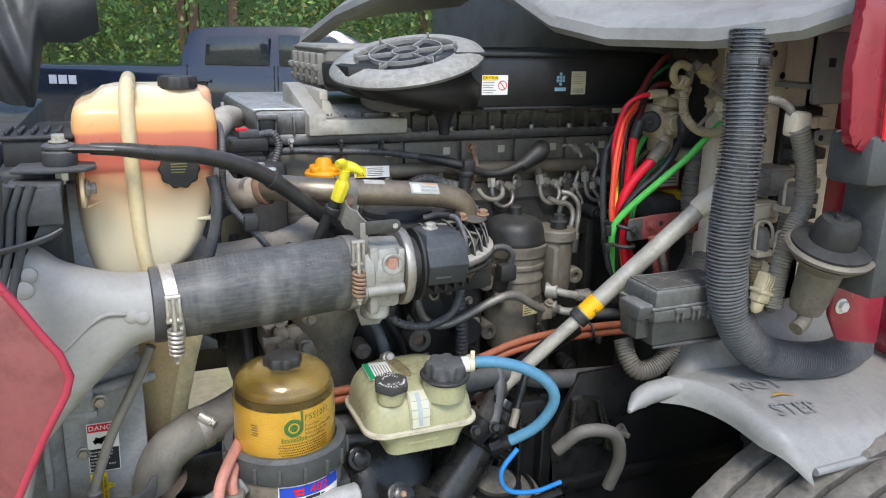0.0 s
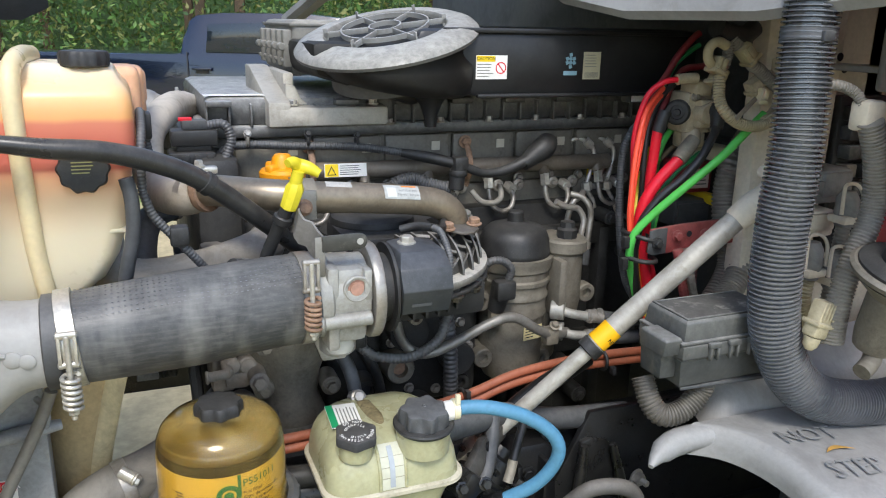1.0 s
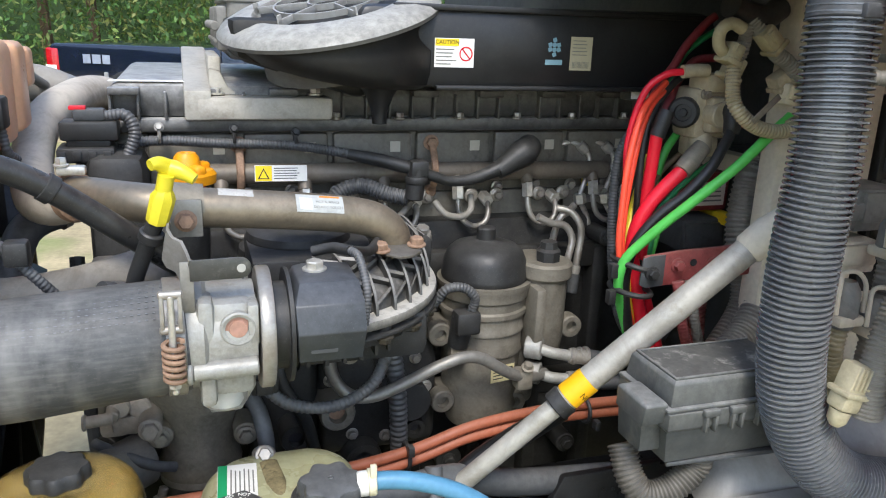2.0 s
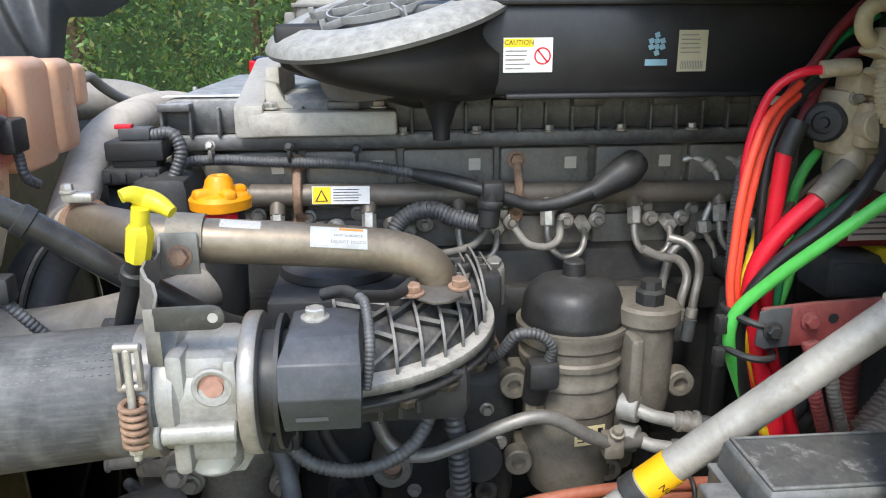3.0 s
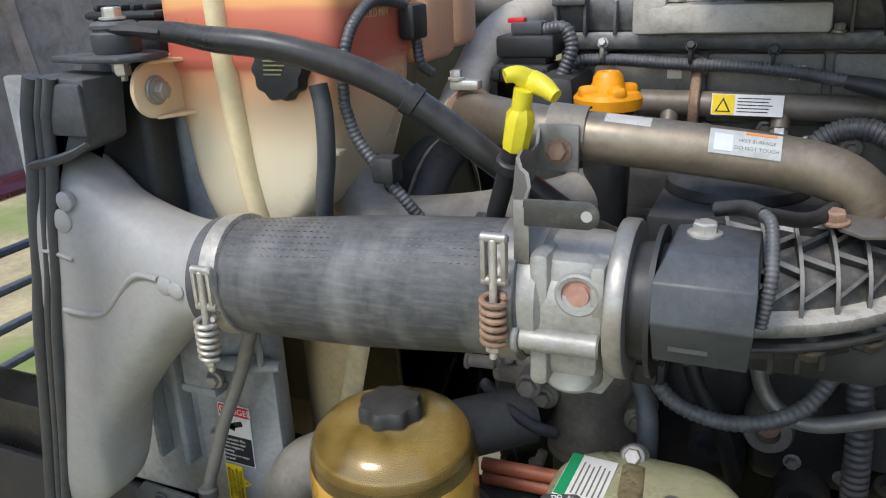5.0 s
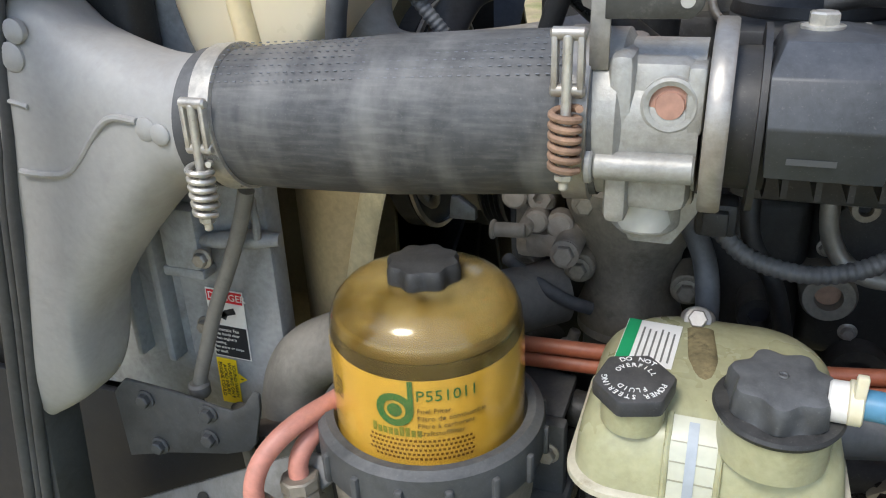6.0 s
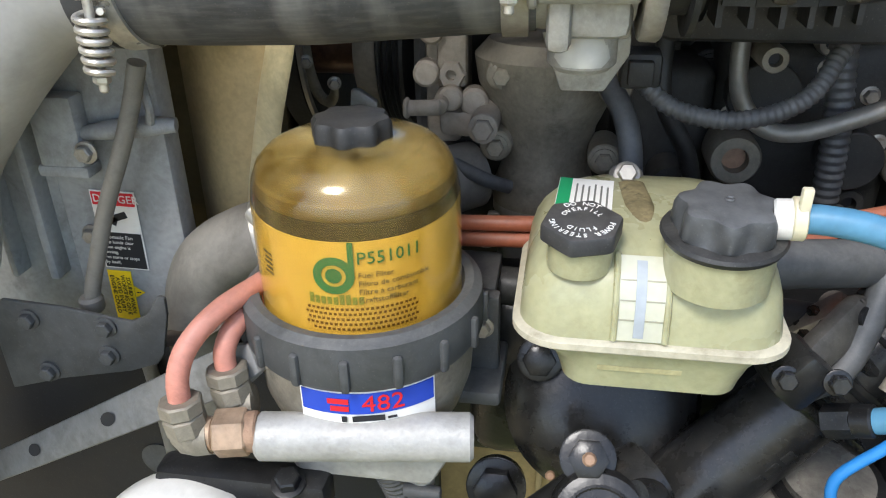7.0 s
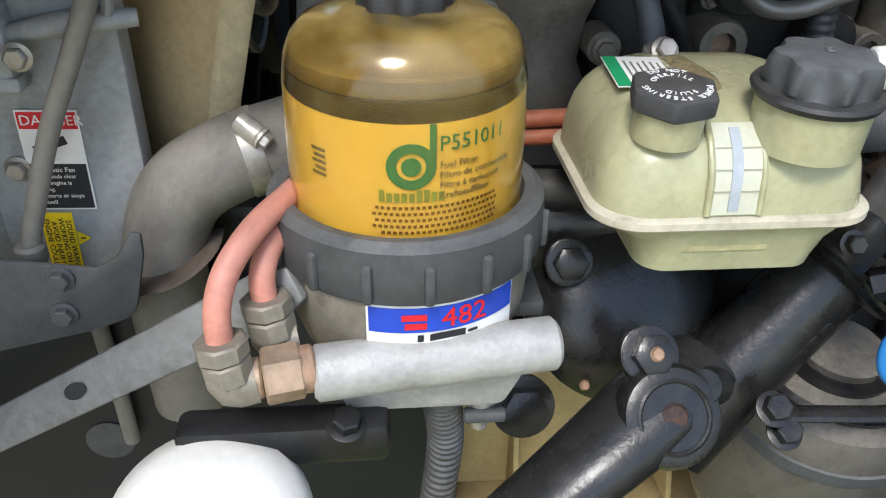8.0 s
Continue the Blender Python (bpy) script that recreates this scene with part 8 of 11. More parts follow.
part("weld_seam", bm, mat("grimy_seam", "c2bba4", 0.5, var=0.2, scale=14, bump=0.06, stain=0.55, staincol="6b5f45"), t, "grimy moulded weld seam")
bm = bmesh.new()
loft(bm, [res_ring(1.016, 0.420, 0.548, 1.135, 1.275, 0.02), res_ring(1.024, 0.418, 0.550, 1.133, 1.276, 0.022), res_ring(1.040, 0.412, 0.556, 1.130, 1.28, 0.024), res_ring(1.049, 0.398, 0.565, 1.127, 1.284, 0.028), res_ring(1.056, 0.388, 0.572, 1.125, 1.287, 0.03)])
part("lower_shell", bm, PALEGRN, t)
SIGHT = ((1.1232, 1.066), (1.1248, 1.080), (1.1268, 1.092), (1.1318, 1.103), (1.1398, 1.112), (1.1502, 1.1195))


def sight_patch(x0, x1, lift, v0=0.0, v1=1.0):
    """A strip of the reservoir's front, raised by lift."""
    bm = bmesh.new()
    grid(bm, lambda u, v: V(x0 + (x1 - x0) * u, smooth_row(SIGHT, v0 + (v1 - v0) * v)[0] - lift, smooth_row(SIGHT, v0 + (v1 - v0) * v)[1] + lift * 0.4), 3, 16, 0.0006)
    return bm


part("sight_window", sight_patch(0.4545, 0.4875, 0.0009), mat("milky_window", "c4c2ab", 0.35, var=0.1, scale=12, bump=0.02, sss=0.1), t, "pale ribbed sight window")
part("level_stripe", sight_patch(0.4665, 0.4735, 0.0018, 0.05, 0.93), mat("faded_blue_stripe", "a3a9ad", 0.45, var=0.12, scale=30, bump=0.0), t, "faded blue level stripe")
for k in range(3):
    part("level_mark", sight_patch(0.456, 0.486, 0.0016, 0.22 + 0.24 * k, 0.235 + 0.24 * k), mat("worn_mark", "9d9a84", 0.5, var=0.2), t)
for x in (0.4535, 0.4885):
    bm = bmesh.new()
    tube(bm, [(x, 1.1225, 1.066), (x, 1.1262, 1.092), (x, 1.1392, 1.112), (x, 1.151, 1.120)], 0.0024, 8, 0.005)
    part("sight_rib", bm, PALEGRN, t)
bm = bmesh.new()
bars(bm, 0.445, 0.522, 1.0345, 1.0385, 1, plane_m((0, 1.1305, 0), (1, 0, 0), (0, 0, 1)), 0.0004, 1.0, 3)
part("cast_print", bm, mat("faint_print", "a09a72", 0.5, var=0.3, scale=60), t)
# slot with its bolt
bm = bmesh.new()
tube(bm, [(0.4665, 1.255, 1.128), (0.471, 1.21, 1.128), (0.476, 1.165, 1.121)], (0.011, 0.0115, 0.0105), 16, 0.006, flat=0.35)
part("bolt_slot", bm, mat("grimy_slot", "7a6f50", 0.7, var=0.4, scale=40, stain=0.7, staincol="2b2418"), t, "grimy recessed slot")
bm = bmesh.new()
cyl(bm, (0.4635, 1.278, 1.118), (0.4635, 1.2745, 1.13), 0.014)
bolt(bm, (0.4635, 1.268, 1.131), (0, -0.9, 0.6), 0.008, 0.008)
part("mount_bolt", bm, STEEL, t)
# hexagonal cap with white print
bm = bmesh.new()
lathe(bm, [(0.0265, 0.0), (0.0278, 0.0015), (0.0278, 0.0115), (0.0268, 0.0132), (0.0245, 0.0140), (0.0, 0.0142)], 72, frame_to((0.427, 1.1475, 1.133), (0, -0.10, 1)), lambda a, z: min(1.04, 0.925 / math.cos((a + 0.25) % (math.pi / 3) - math.pi / 6)))
neck = bmesh.new()
lathe(neck, [(0.0225, -0.022), (0.0225, 0.002)], 36, frame_to((0.427, 1.1475, 1.133), (0, -0.10, 1)))
part("cap_neck", neck, PALEGRN, t)
cap = part("dipstick_cap", bm, mat("cap_plastic", "2f3134", 0.5, var=0.12, bump=0.03, dust=0.15), t, "black cap with white print")
cm = frame_to((0.427, 1.1475, 1.133), (0, -0.10, 1)) @ Matrix.Translation((0, 0, 0.0142))
bm = bmesh.new()


def arc_text(bm, s, r, mid, size, flip, m):
    """Letters set one by one round a circle. flip: read from inside below."""
    step = size * 0.72 / r
    n = len(s)
    for i, ch in enumerate(s):
        if ch == " ":
            continue
        k = (i - (n - 1) / 2) * step
        a = mid - k if not flip else mid + k
        b = letters(ch, size)
        turn = a - math.pi / 2 if not flip else a + math.pi / 2
        take(bm, b, m @ Matrix.Rotation(a, 4, "Z") @ Matrix.Translation((r, 0, 0)) @ Matrix.Rotation(turn - a, 4, "Z"))


up = radians(90)
cmz = Matrix.Translation(cm.translation) @ Matrix.Rotation(radians(5.7), 4, "X")
arc_text(bm, "DO NOT", 0.0205, up, 0.0062, False, cmz)
arc_text(bm, "OVERFILL", 0.0135, up, 0.0058, False, cmz)
arc_text(bm, "POWER STEERING", 0.0205, -up, 0.0060, False, cmz)
arc_text(bm, ("F", "L", "U", "I", "D"), 0.0135, -up, 0.0060, False, cmz)
part("lettering", bm, WHITE, cap)
# big lobed cap with its outlet
bm = bmesh.new()
lathe(bm, [(0.034, 0.0), (0.0395, 0.001), (0.0415, 0.005), (0.040, 0.0075), (0.034, 0.008)], 56, frame_to((0.520, 1.146, 1.138), (0, -0.08, 1)))
collar = part("cap_flange", bm, BLACK, t)
bm = bmesh.new()
lathe(bm, [(0.0325, 0.006), (0.0325, 0.010), (0.0315, 0.023), (0.0295, 0.0275), (0.026, 0.029), (0.018, 0.0297), (0.0, 0.03)], 96, frame_to((0.520, 1.146, 1.138), (0, -0.08, 1)), lambda a, z: 1 + (0.10 if z > 0.007 else 0.0) * math.cos(7 * a + 0.4))
big = part("filler_cap", bm, mat("grey_cap_plastic", "3d3f41", 0.42, var=0.15, bump=0.03, dust=0.25, dustcol="8b8a86"), t, "dark lobed filler cap")
bm = bmesh.new()
lathe(bm, [(0.0018, 0.0305), (0.0026, 0.0315), (0.0034, 0.0305)], 20, frame_to((0.520, 1.146, 1.138), (0, -0.08, 1)))
part("centre_boss", bm, DKPANEL, big)
bm = bmesh.new()
lathe(bm, [(0.036, -0.032), (0.0365, 0.0)], 48, frame_to((0.520, 1.146, 1.138), (0, -0.08, 1)))
part("filler_neck", bm, PALEGRN, t)
# label
m = plane_m((0.429, 1.222, 1.1292), (1, -0.06, 0), (0.06, 1, 0.03))
bm = bmesh.new()
rect(bm, -0.021, 0.022, -0.03, 0.032, m @ Matrix.Translation((0, 0, 0.0005)))
lab = part("fluid_label", bm, WHITE, t, "white and green fluid label")
bm = bmesh.new()
rect(bm, -0.0205, -0.0105, -0.0295, 0.0315, m, 0.0012, 0.0004)
part("green_band", bm, GREENL, lab)
bm = bmesh.new()
for k in range(6):
    rect(bm, -0.007 + 0.0048 * k, -0.0055 + 0.0048 * k, -0.024, 0.022 - 0.002 * (k % 3), m, 0.0012, 0.0003)
part("print_bar", bm, GREYINK, lab)
# outlet clip and blue hose
t = thing("blue_hose", (0.6, 1.14, 1.1), "faded blue return hose with a white clip", "hose")
bm = bmesh.new()
tube(bm, [(0.553, 1.140, 1.158), (0.575, 1.137, 1.160), (0.61, 1.130, 1.157), (0.655, 1.118, 1.143), (0.692, 1.108, 1.118), (0.708, 1.106, 1.088), (0.704, 1.115, 1.054), (0.685, 1.13, 1.02), (0.655, 1.15, 0.994), (0.638, 1.162, 0.982)], 0.0098, 20, 0.008)
part("hose", bm, BLUEH, t)
bm = bmesh.new()
cyl(bm, (0.642, 1.159, 0.985), (0.624, 1.170, 0.973), 0.0135, 0.0135, 6)
cyl(bm, (0.652, 1.152, 0.9915), (0.640, 1.160, 0.984), 0.0128)
part("end_fitting", bm, BLACKG, t, "black end fitting")
bm = bmesh.new()
cyl(bm, (0.548, 1.141, 1.157), (0.566, 1.138, 1.159), 0.0135)
part("white_sleeve", bm, WHITEP, t)
bm = bmesh.new()
lathe(bm, [(0.0132, 0), (0.0145, 0.001), (0.0145, 0.008), (0.0132, 0.009)], 24, frame_to((0.558, 1.139, 1.159), (1, -0.1, 0.05)))
box(bm, 0.559, 0.566, 1.128, 1.134, 1.165, 1.184, 0.0015)
part("clip", bm, CREAM, t, "cream spring clip")

# ---- lower radiator elbow with clamp and bracket ----
t = thing("radiator_elbow", (0.09, 1.28, 0.9), "dusty grey rubber radiator elbow", "hose")
bm = bmesh.new()
tube(bm, [(0.06, 1.275, 0.80), (0.058, 1.272, 0.90), (0.062, 1.270, 0.965), (0.083, 1.268, 1.018), (0.125, 1.272, 1.046), (0.18, 1.29, 1.058), (0.24, 1.33, 1.068), (0.32, 1.40, 1.07)], 0.0345, 32, 0.007)
part("elbow", bm, mat("dusty_grey_elbow", "76736c", 0.65, var=0.2, scale=9, bump=0.06, dust=0.35, dustcol="948d82"), t)
bm = bmesh.new()
lathe(bm, [(0.0345, -0.009), (0.0362, -0.008), (0.0362, 0.008), (0.0345, 0.009)], 48, frame_to((0.142, 1.277, 1.050), (0.95, 0.25, 0.2)))
band = part("worm_clamp", bm, STEEL, t, "worn worm-drive clamp")
bm = bmesh.new()
cyl(bm, (0.138, 1.255, 1.085), (0.155, 1.245, 1.075), 0.0085)
bolt(bm, (0.155, 1.245, 1.075), (0.8, -0.4, -0.5), 0.0065, 0.006)
part("clamp_screw", bm, ZINC, band)
t = thing("elbow_bracket", (0.03, 1.21, 0.94), "dark stamped bracket strapped round the radiator elbow", "bracket")
bm = bmesh.new()
prism(bm, [(-0.118, 0.898), (-0.118, 0.985), (-0.10, 1.004), (-0.037, 1.000), (0.012, 0.992), (0.030, 0.990), (0.046, 0.999), (0.060, 1.020), (0.067, 1.018), (0.066, 1.0), (0.054, 0.955), (0.046, 0.944), (0.017, 0.933), (-0.06, 0.916)], 0.005, Matrix.Translation((0, 1.208, 0)) @ Matrix.Rotation(radians(90), 4, "X"), 0.0018)
part("plate", bm, DKPANEL, t)
bm = bmesh.new()
tube(bm, [(0.022, 1.212, 0.955), (0.030, 1.220, 0.957), (0.050, 1.229, 0.957), (0.075, 1.232, 0.962), (0.095, 1.246, 0.972), (0.100, 1.275, 0.978)], (0.012, 0.014, 0.016, 0.0165, 0.016, 0.014), 12, 0.006, flat=0.16)
strap = part("strap", bm, mat("rusty_dark_strap", "5a5048", 0.6, 0.2, var=0.3, scale=30, stain=0.5, staincol="4a3424"), t)
bolts("bracket_bolt", t, ((0.003, 1.2025, 0.983), (-0.001, 1.2025, 0.951), (-0.075, 1.2025, 0.985), (-0.070, 1.2025, 0.925)), (0, -1, 0), 0.0078, DKPANEL)
bm = bmesh.new()
bolt(bm, (0.036, 1.2165, 0.950), (0.3, -1, 0), 0.0075, 0.010)
part("strap_bolt", bm, STEEL, t)
# grey drain tube in front of the labels
bm = bmesh.new()
tube(bm, [(0.074, 1.225, 1.225), (0.060, 1.228, 1.19), (0.038, 1.232, 1.145), (0.010, 1.234, 1.09), (-0.010, 1.233, 1.04), (-0.022, 1.230, 1.005), (-0.025, 1.228, 0.985)], 0.0075, 14, 0.008)
lathe(bm, [(0.010, 0.0), (0.0115, 0.003), (0.0115, 0.013), (0.009, 0.016)], 20, frame_to((-0.025, 1.228, 0.983), (0, 0, 1)))
tube(bm, [(-0.006, 1.26, 0.95), (-0.002, 1.262, 0.85), (0.0, 1.262, 0.76)], 0.0075, 12, 0.02)
solo("drain_tube", bm, mat("grey_tube", "77756f", 0.6, var=0.15, dust=0.3), "thin grey rubber drain tube", "hose")

# ---- slanted steel bar below ----
t = thing("slanted_bar", (0.0, 1.18, 0.9), "grey painted slanted steel bar with oval holes", "bar")
bm = bmesh.new()
bx = V(0.19, 1.125, 1.026) - V(-0.22, 1.235, 0.745)
mb = plane_m((-0.22, 1.235, 0.745), bx, (0, 0.25, 1))
prism(bm, [(0, -0.017), (0.10, -0.018), (bx.length - 0.03, -0.020), (bx.length, -0.012), (bx.length, 0.012), (bx.length - 0.03, 0.018), (0.0, 0.014)], 0.010, mb, 0.003)
part("bar", bm, mat("grey_painted_steel", "7f8182", 0.5, 0.2, var=0.2, scale=14, dust=0.3, stain=0.4, staincol="3d3a37"), t)
for d in (0.14, 0.29):
    bm = bmesh.new()
    lathe(bm, [(0.0, 0.0106), (0.011, 0.0106), (0.012, 0.0112), (0.0, 0.0108)], 24, mb @ Matrix.Translation((d, 0.0, 0)) @ Matrix.Diagonal((1, 0.55, 1, 1)))
    part("oval_hole", bm, INK, t)

# white dome of the horn or lamp housing at the bottom
t = thing("white_canister", (0.145, 1.02, 0.86), "round white enamelled canister with a scuffed domed top", "canister")
bm = bmesh.new()
lathe(bm, [(0.06, -0.12), (0.068, -0.05), (0.0685, -0.02), (0.062, 0.0), (0.044, 0.014), (0.017, 0.020), (0.0, 0.0205)], 48, frame_to((0.124, 1.04, 0.903), (-0.05, -0.35, 1)))
part("dome", bm, WHITEP, t)
bm = bmesh.new()
box(bm, 0.10, 0.245, 1.08, 1.11, 0.90, 0.935, 0.008)
bolt(bm, (0.215, 1.083, 0.935), (0.1, -0.3, 1), 0.010, 0.010)
part("mount_strap", bm, BLACKG, t)

# ---- steering gear ----
GEARB = mat("oily_black_casting", "121314", 0.30, var=0.45, scale=22, bump=0.2, fine=240, dust=0.09, dustcol="77746e", stain=0.4, staincol="3a332b", grime=0.4)
t = thing("steering_gear", (0.45, 1.2, 0.85), "oily black cast steering gear with slotted nuts", "steering gear")
ta, tb = V(0.52, 1.205, 0.825), V(0.632, 1.232, 0.952)
td = (tb - ta).normalized()
bm = bmesh.new()
tube(bm, [ta - td * 0.04, ta, ta.lerp(tb, 0.5), tb], (0.046, 0.043, 0.040, 0.039), 32, 0.01)
part("power_cylinder", bm, GEARB, t)
mm = frame_to(tb, td)
for k in range(4):
    bm = bmesh.new()
    box(bm, -0.046 + 0.003 * k, 0.046 - 0.003 * k, -0.044, 0.044, 0.018 * k - 0.01, 0.018 * k + 0.003, 0.008, mm, 2)
    part("valve_flange", bm, GEARB, t)
bm = bmesh.new()
lathe(bm, [(0.036, -0.01), (0.038, 0.05), (0.034, 0.07), (0.022, 0.075), (0.02, 0.09), (0.0, 0.09)], 28, mm)
part("valve_housing", bm, GEARB, t)
for k, (x, y) in enumerate(((-0.036, -0.036), (0.036, -0.036), (0.0, -0.046))):
    part("flange_bolt", P(bolt, mm @ V(x, y, 0.05), td, 0.009, 0.012), GEARB, t)
bm = bmesh.new()
lathe(bm, [(0.03, -0.06), (0.088, -0.04), (0.094, 0.0), (0.082, 0.02), (0.06, 0.032), (0.035, 0.036), (0.0, 0.036)], 40, frame_to((0.462, 1.265, 0.90), (0.1, -0.85, 0.5)))
box(bm, 0.33, 0.56, 1.27, 1.33, 0.80, 1.0, 0.03, None, 3)
part("gear_case", bm, GEARB, t)
bm = bmesh.new()
tube(bm, [(0.30, 1.075, 0.79), (0.343, 1.09, 0.822), (0.40, 1.113, 0.858), (0.455, 1.142, 0.885), (0.50, 1.170, 0.905)], (0.031, 0.033, 0.037, 0.041, 0.032), 28, 0.008, flat=0.75)
part("pitman_arm", bm, GEARB, t, "rust-flecked black drop arm")
dm = frame_to((0.457, 1.113, 0.899), (0.02, -0.80, 0.60))
bm = bmesh.new()
lathe(bm, [(0.038, -0.035), (0.041, -0.02), (0.0405, -0.006), (0.037, 0.001), (0.031, 0.003), (0.0, 0.003)], 40, dm)
part("arm_boss", bm, GEARB, t)
bm = bmesh.new()
lathe(bm, [(0.0285, 0.0025), (0.029, 0.0045), (0.027, 0.0055), (0.0255, 0.0045), (0.0255, 0.003), (0.0, 0.0035)], 96, dm, lambda a, z: 1 + 0.012 * math.cos(48 * a))
part("knurled_ring", bm, GEARB, t)
bm = bmesh.new()
lathe(bm, [(0.0, 0.0038), (0.011, 0.0038), (0.009, 0.0055), (0.0, 0.006)], 11, dm)
part("worn_stub", bm, mat("rusty_black_steel", "3d2c24", 0.6, 0.2, var=0.5, scale=60, bump=0.5, stain=0.6, staincol="6b3d26"), t, "rusty worn stub end")
# pinch clamp of the drop arm, on the cylinder's side
bm = bmesh.new()
tube(bm, [(0.484, 1.128, 0.915), (0.497, 1.140, 0.905), (0.508, 1.152, 0.892)], (0.013, 0.016, 0.012), 18, 0.004)
part("arm_clamp", bm, GEARB, t)
for p, ax, r in (((0.446, 1.15, 0.930), (0.02, -0.8, 0.6), 0.0165), ((0.366, 1.215, 0.822), (0, -0.9, 0.4), 0.021), ((0.401, 1.243, 0.957), (0, -0.9, 0.4), 0.015)):
    bm = bmesh.new()
    bolt(bm, p, ax, r, r * 0.75)
    lathe(bm, [(r * 1.35, -0.012), (r * 1.4, 0.0), (r * 1.1, 0.002)], 28, frame_to(p, ax))
    part("hex_nut", bm, GEARB, t)
for p, r in (((0.4465, 1.138, 0.9395), 0.006), ((0.417, 1.205, 0.853), 0.005)):
    part("rust_spot", P(lathe, [(0.0, 0.0), (r, 0.0), (r * 0.7, 0.003), (0.0, 0.004)], 9, frame_to(p, (0.02, -0.8, 0.6))), RUST, t, "rusty worn spot")
for k in range(5):
    bm = bmesh.new()
    c = ta + td * (0.062 + 0.016 * k)
    side = V(0.3, -0.85, 0.1)
    side = (side - td * side.dot(td)).normalized()
    box(bm, -0.006, 0.006, -0.005, 0.005, 0.0, 0.0025, 0.001, plane_m(c + side * 0.0405, td, side.cross(td) * -1))
    part("cast_mark", bm, GEARB, t)
# steering shaft joint above the gear
JOINT = mat("worn_dark_steel", "5a5752", 0.45, 0.4, var=0.3, scale=30, bump=0.2, stain=0.4, staincol="24211d")
t = thing("steering_joint", (0.62, 1.19, 1.02), "worn steel universal joint on the steering shaft", "universal joint")
ja, jb = V(0.600, 1.172, 1.024), V(0.644, 1.214, 1.044)
jd = (jb - ja).normalized()
jm = plane_m(ja, jd, V(-0.35, 0.1, 0.93))
jl = (jb - ja).length
lug = [(-0.012, -0.014), (jl, -0.0165)] + [(jl + 0.0165 * math.sin(radians(a)), -0.0165 * math.cos(radians(a))) for a in range(15, 180, 15)] + [(jl, 0.0165), (-0.012, 0.014)]
bm = bmesh.new()
prism(bm, lug, 0.016, jm @ Matrix.Translation((0, 0, -0.008)), 0.005)
part("lug_plate", bm, JOINT, t, "smooth grey rounded lug")
bm = bmesh.new()
lathe(bm, [(0.0, -0.011), (0.0085, -0.011), (0.009, -0.009), (0.009, 0.009), (0.0085, 0.011), (0.0, 0.011)], 24, jm @ Matrix.Translation((jl, 0, 0)))
part("lug_pin", bm, BLACKG, t)
bm = bmesh.new()
box(bm, -0.020, 0.020, -0.018, 0.018, -0.03, 0.012, 0.006, frame_to(ja, td), 2)
part("lug_base", bm, GEARB, t)
for k in (-1, 1):
    part("base_bolt", P(bolt, ja + V(0.018 * k, -0.020, 0.0), (0, -0.9, 0.3), 0.0075, 0.008), GEARB, t)
bm = bmesh.new()
box(bm, -0.012, 0.012, -0.016, 0.016, -0.02, 0.03, 0.006, frame_to((0.668, 1.236, 1.045), (0.7, 0.6, 0.1)), 3)
part("fork", bm, JOINT, t)
bm = bmesh.new()
tube(bm, [(0.685, 1.253, 1.047), (0.74, 1.275, 1.075), (0.86, 1.285, 1.13)], 0.016, 16, 0.01)
part("shaft_sleeve", bm, BLACKG, t)

# bracket on the chassis rail and the short damper beside the joint
t = thing("rail_bracket", (0.75, 1.25, 0.95), "scuffed black cast bracket on the chassis rail", "bracket")
bm = bmesh.new()
prism(bm, [(0.834, 0.897), (0.840, 0.992), (0.857, 0.998), (0.878, 0.992), (0.895, 0.986), (0.929, 0.875)], 0.012, Matrix.Translation((0, 1.262, 0)) @ Matrix.Rotation(radians(90), 4, "X"), 0.004)
part("plate", bm, GEARB, t)
for a, b in (((0.834, 1.240, 0.897), (0.840, 1.240, 0.992)), ((0.929, 1.240, 0.875), (0.895, 1.240, 0.986))):
    bm = bmesh.new()
    tube(bm, [a, V(*a).lerp(V(*b), 0.5), b], (0.010, 0.009, 0.006), 12, 0.01)
    part("cast_edge", bm, GEARB, t)
part("bracket_bolt", P(bolt, (0.961, 1.255, 0.899), (0.2, -1, 0), 0.012, 0.012, True, 0.012), STEEL, t)
t = thing("damper_rod", (0.658, 1.160, 1.012), "short black damper with a bare steel end", "damper")
bm = bmesh.new()
tube(bm, [(0.697, 1.190, 1.093), (0.684, 1.180, 1.067), (0.671, 1.170, 1.041)], 0.0068, 14, 0.008)
part("tube", bm, BLACKG, t)
bm = bmesh.new()
tube(bm, [(0.671, 1.170, 1.041), (0.665, 1.165, 1.026), (0.658, 1.160, 1.012)], 0.0076, 14, 0.008)
part("steel_end", bm, ALUD, t)

# compressor-like canister at the lower rear
t = thing("air_dryer", (0.66, 1.25, 0.8), "glossy black canister with a steel clamp band", "canister")
bm = bmesh.new()
lathe(bm, [(0.085, -0.2), (0.1, -0.16), (0.1, -0.02), (0.092, 0.0), (0.06, 0.012), (0.04, 0.014), (0.04, 0.03), (0.0, 0.03)], 48, frame_to((0.665, 1.235, 0.835), (0, -0.15, 1)))
part("body", bm, mat("dusty_black_canister", "45433f", 0.32, var=0.25, scale=12, bump=0.05, dust=0.45, dustcol="8d877c", stain=0.3, staincol="2c2a27"), t)
bm = bmesh.new()
lathe(bm, [(0.03, 0.013), (0.05, 0.014), (0.052, 0.022), (0.046, 0.024), (0.03, 0.020)], 40, frame_to((0.665, 1.235, 0.835), (0, -0.15, 1)))
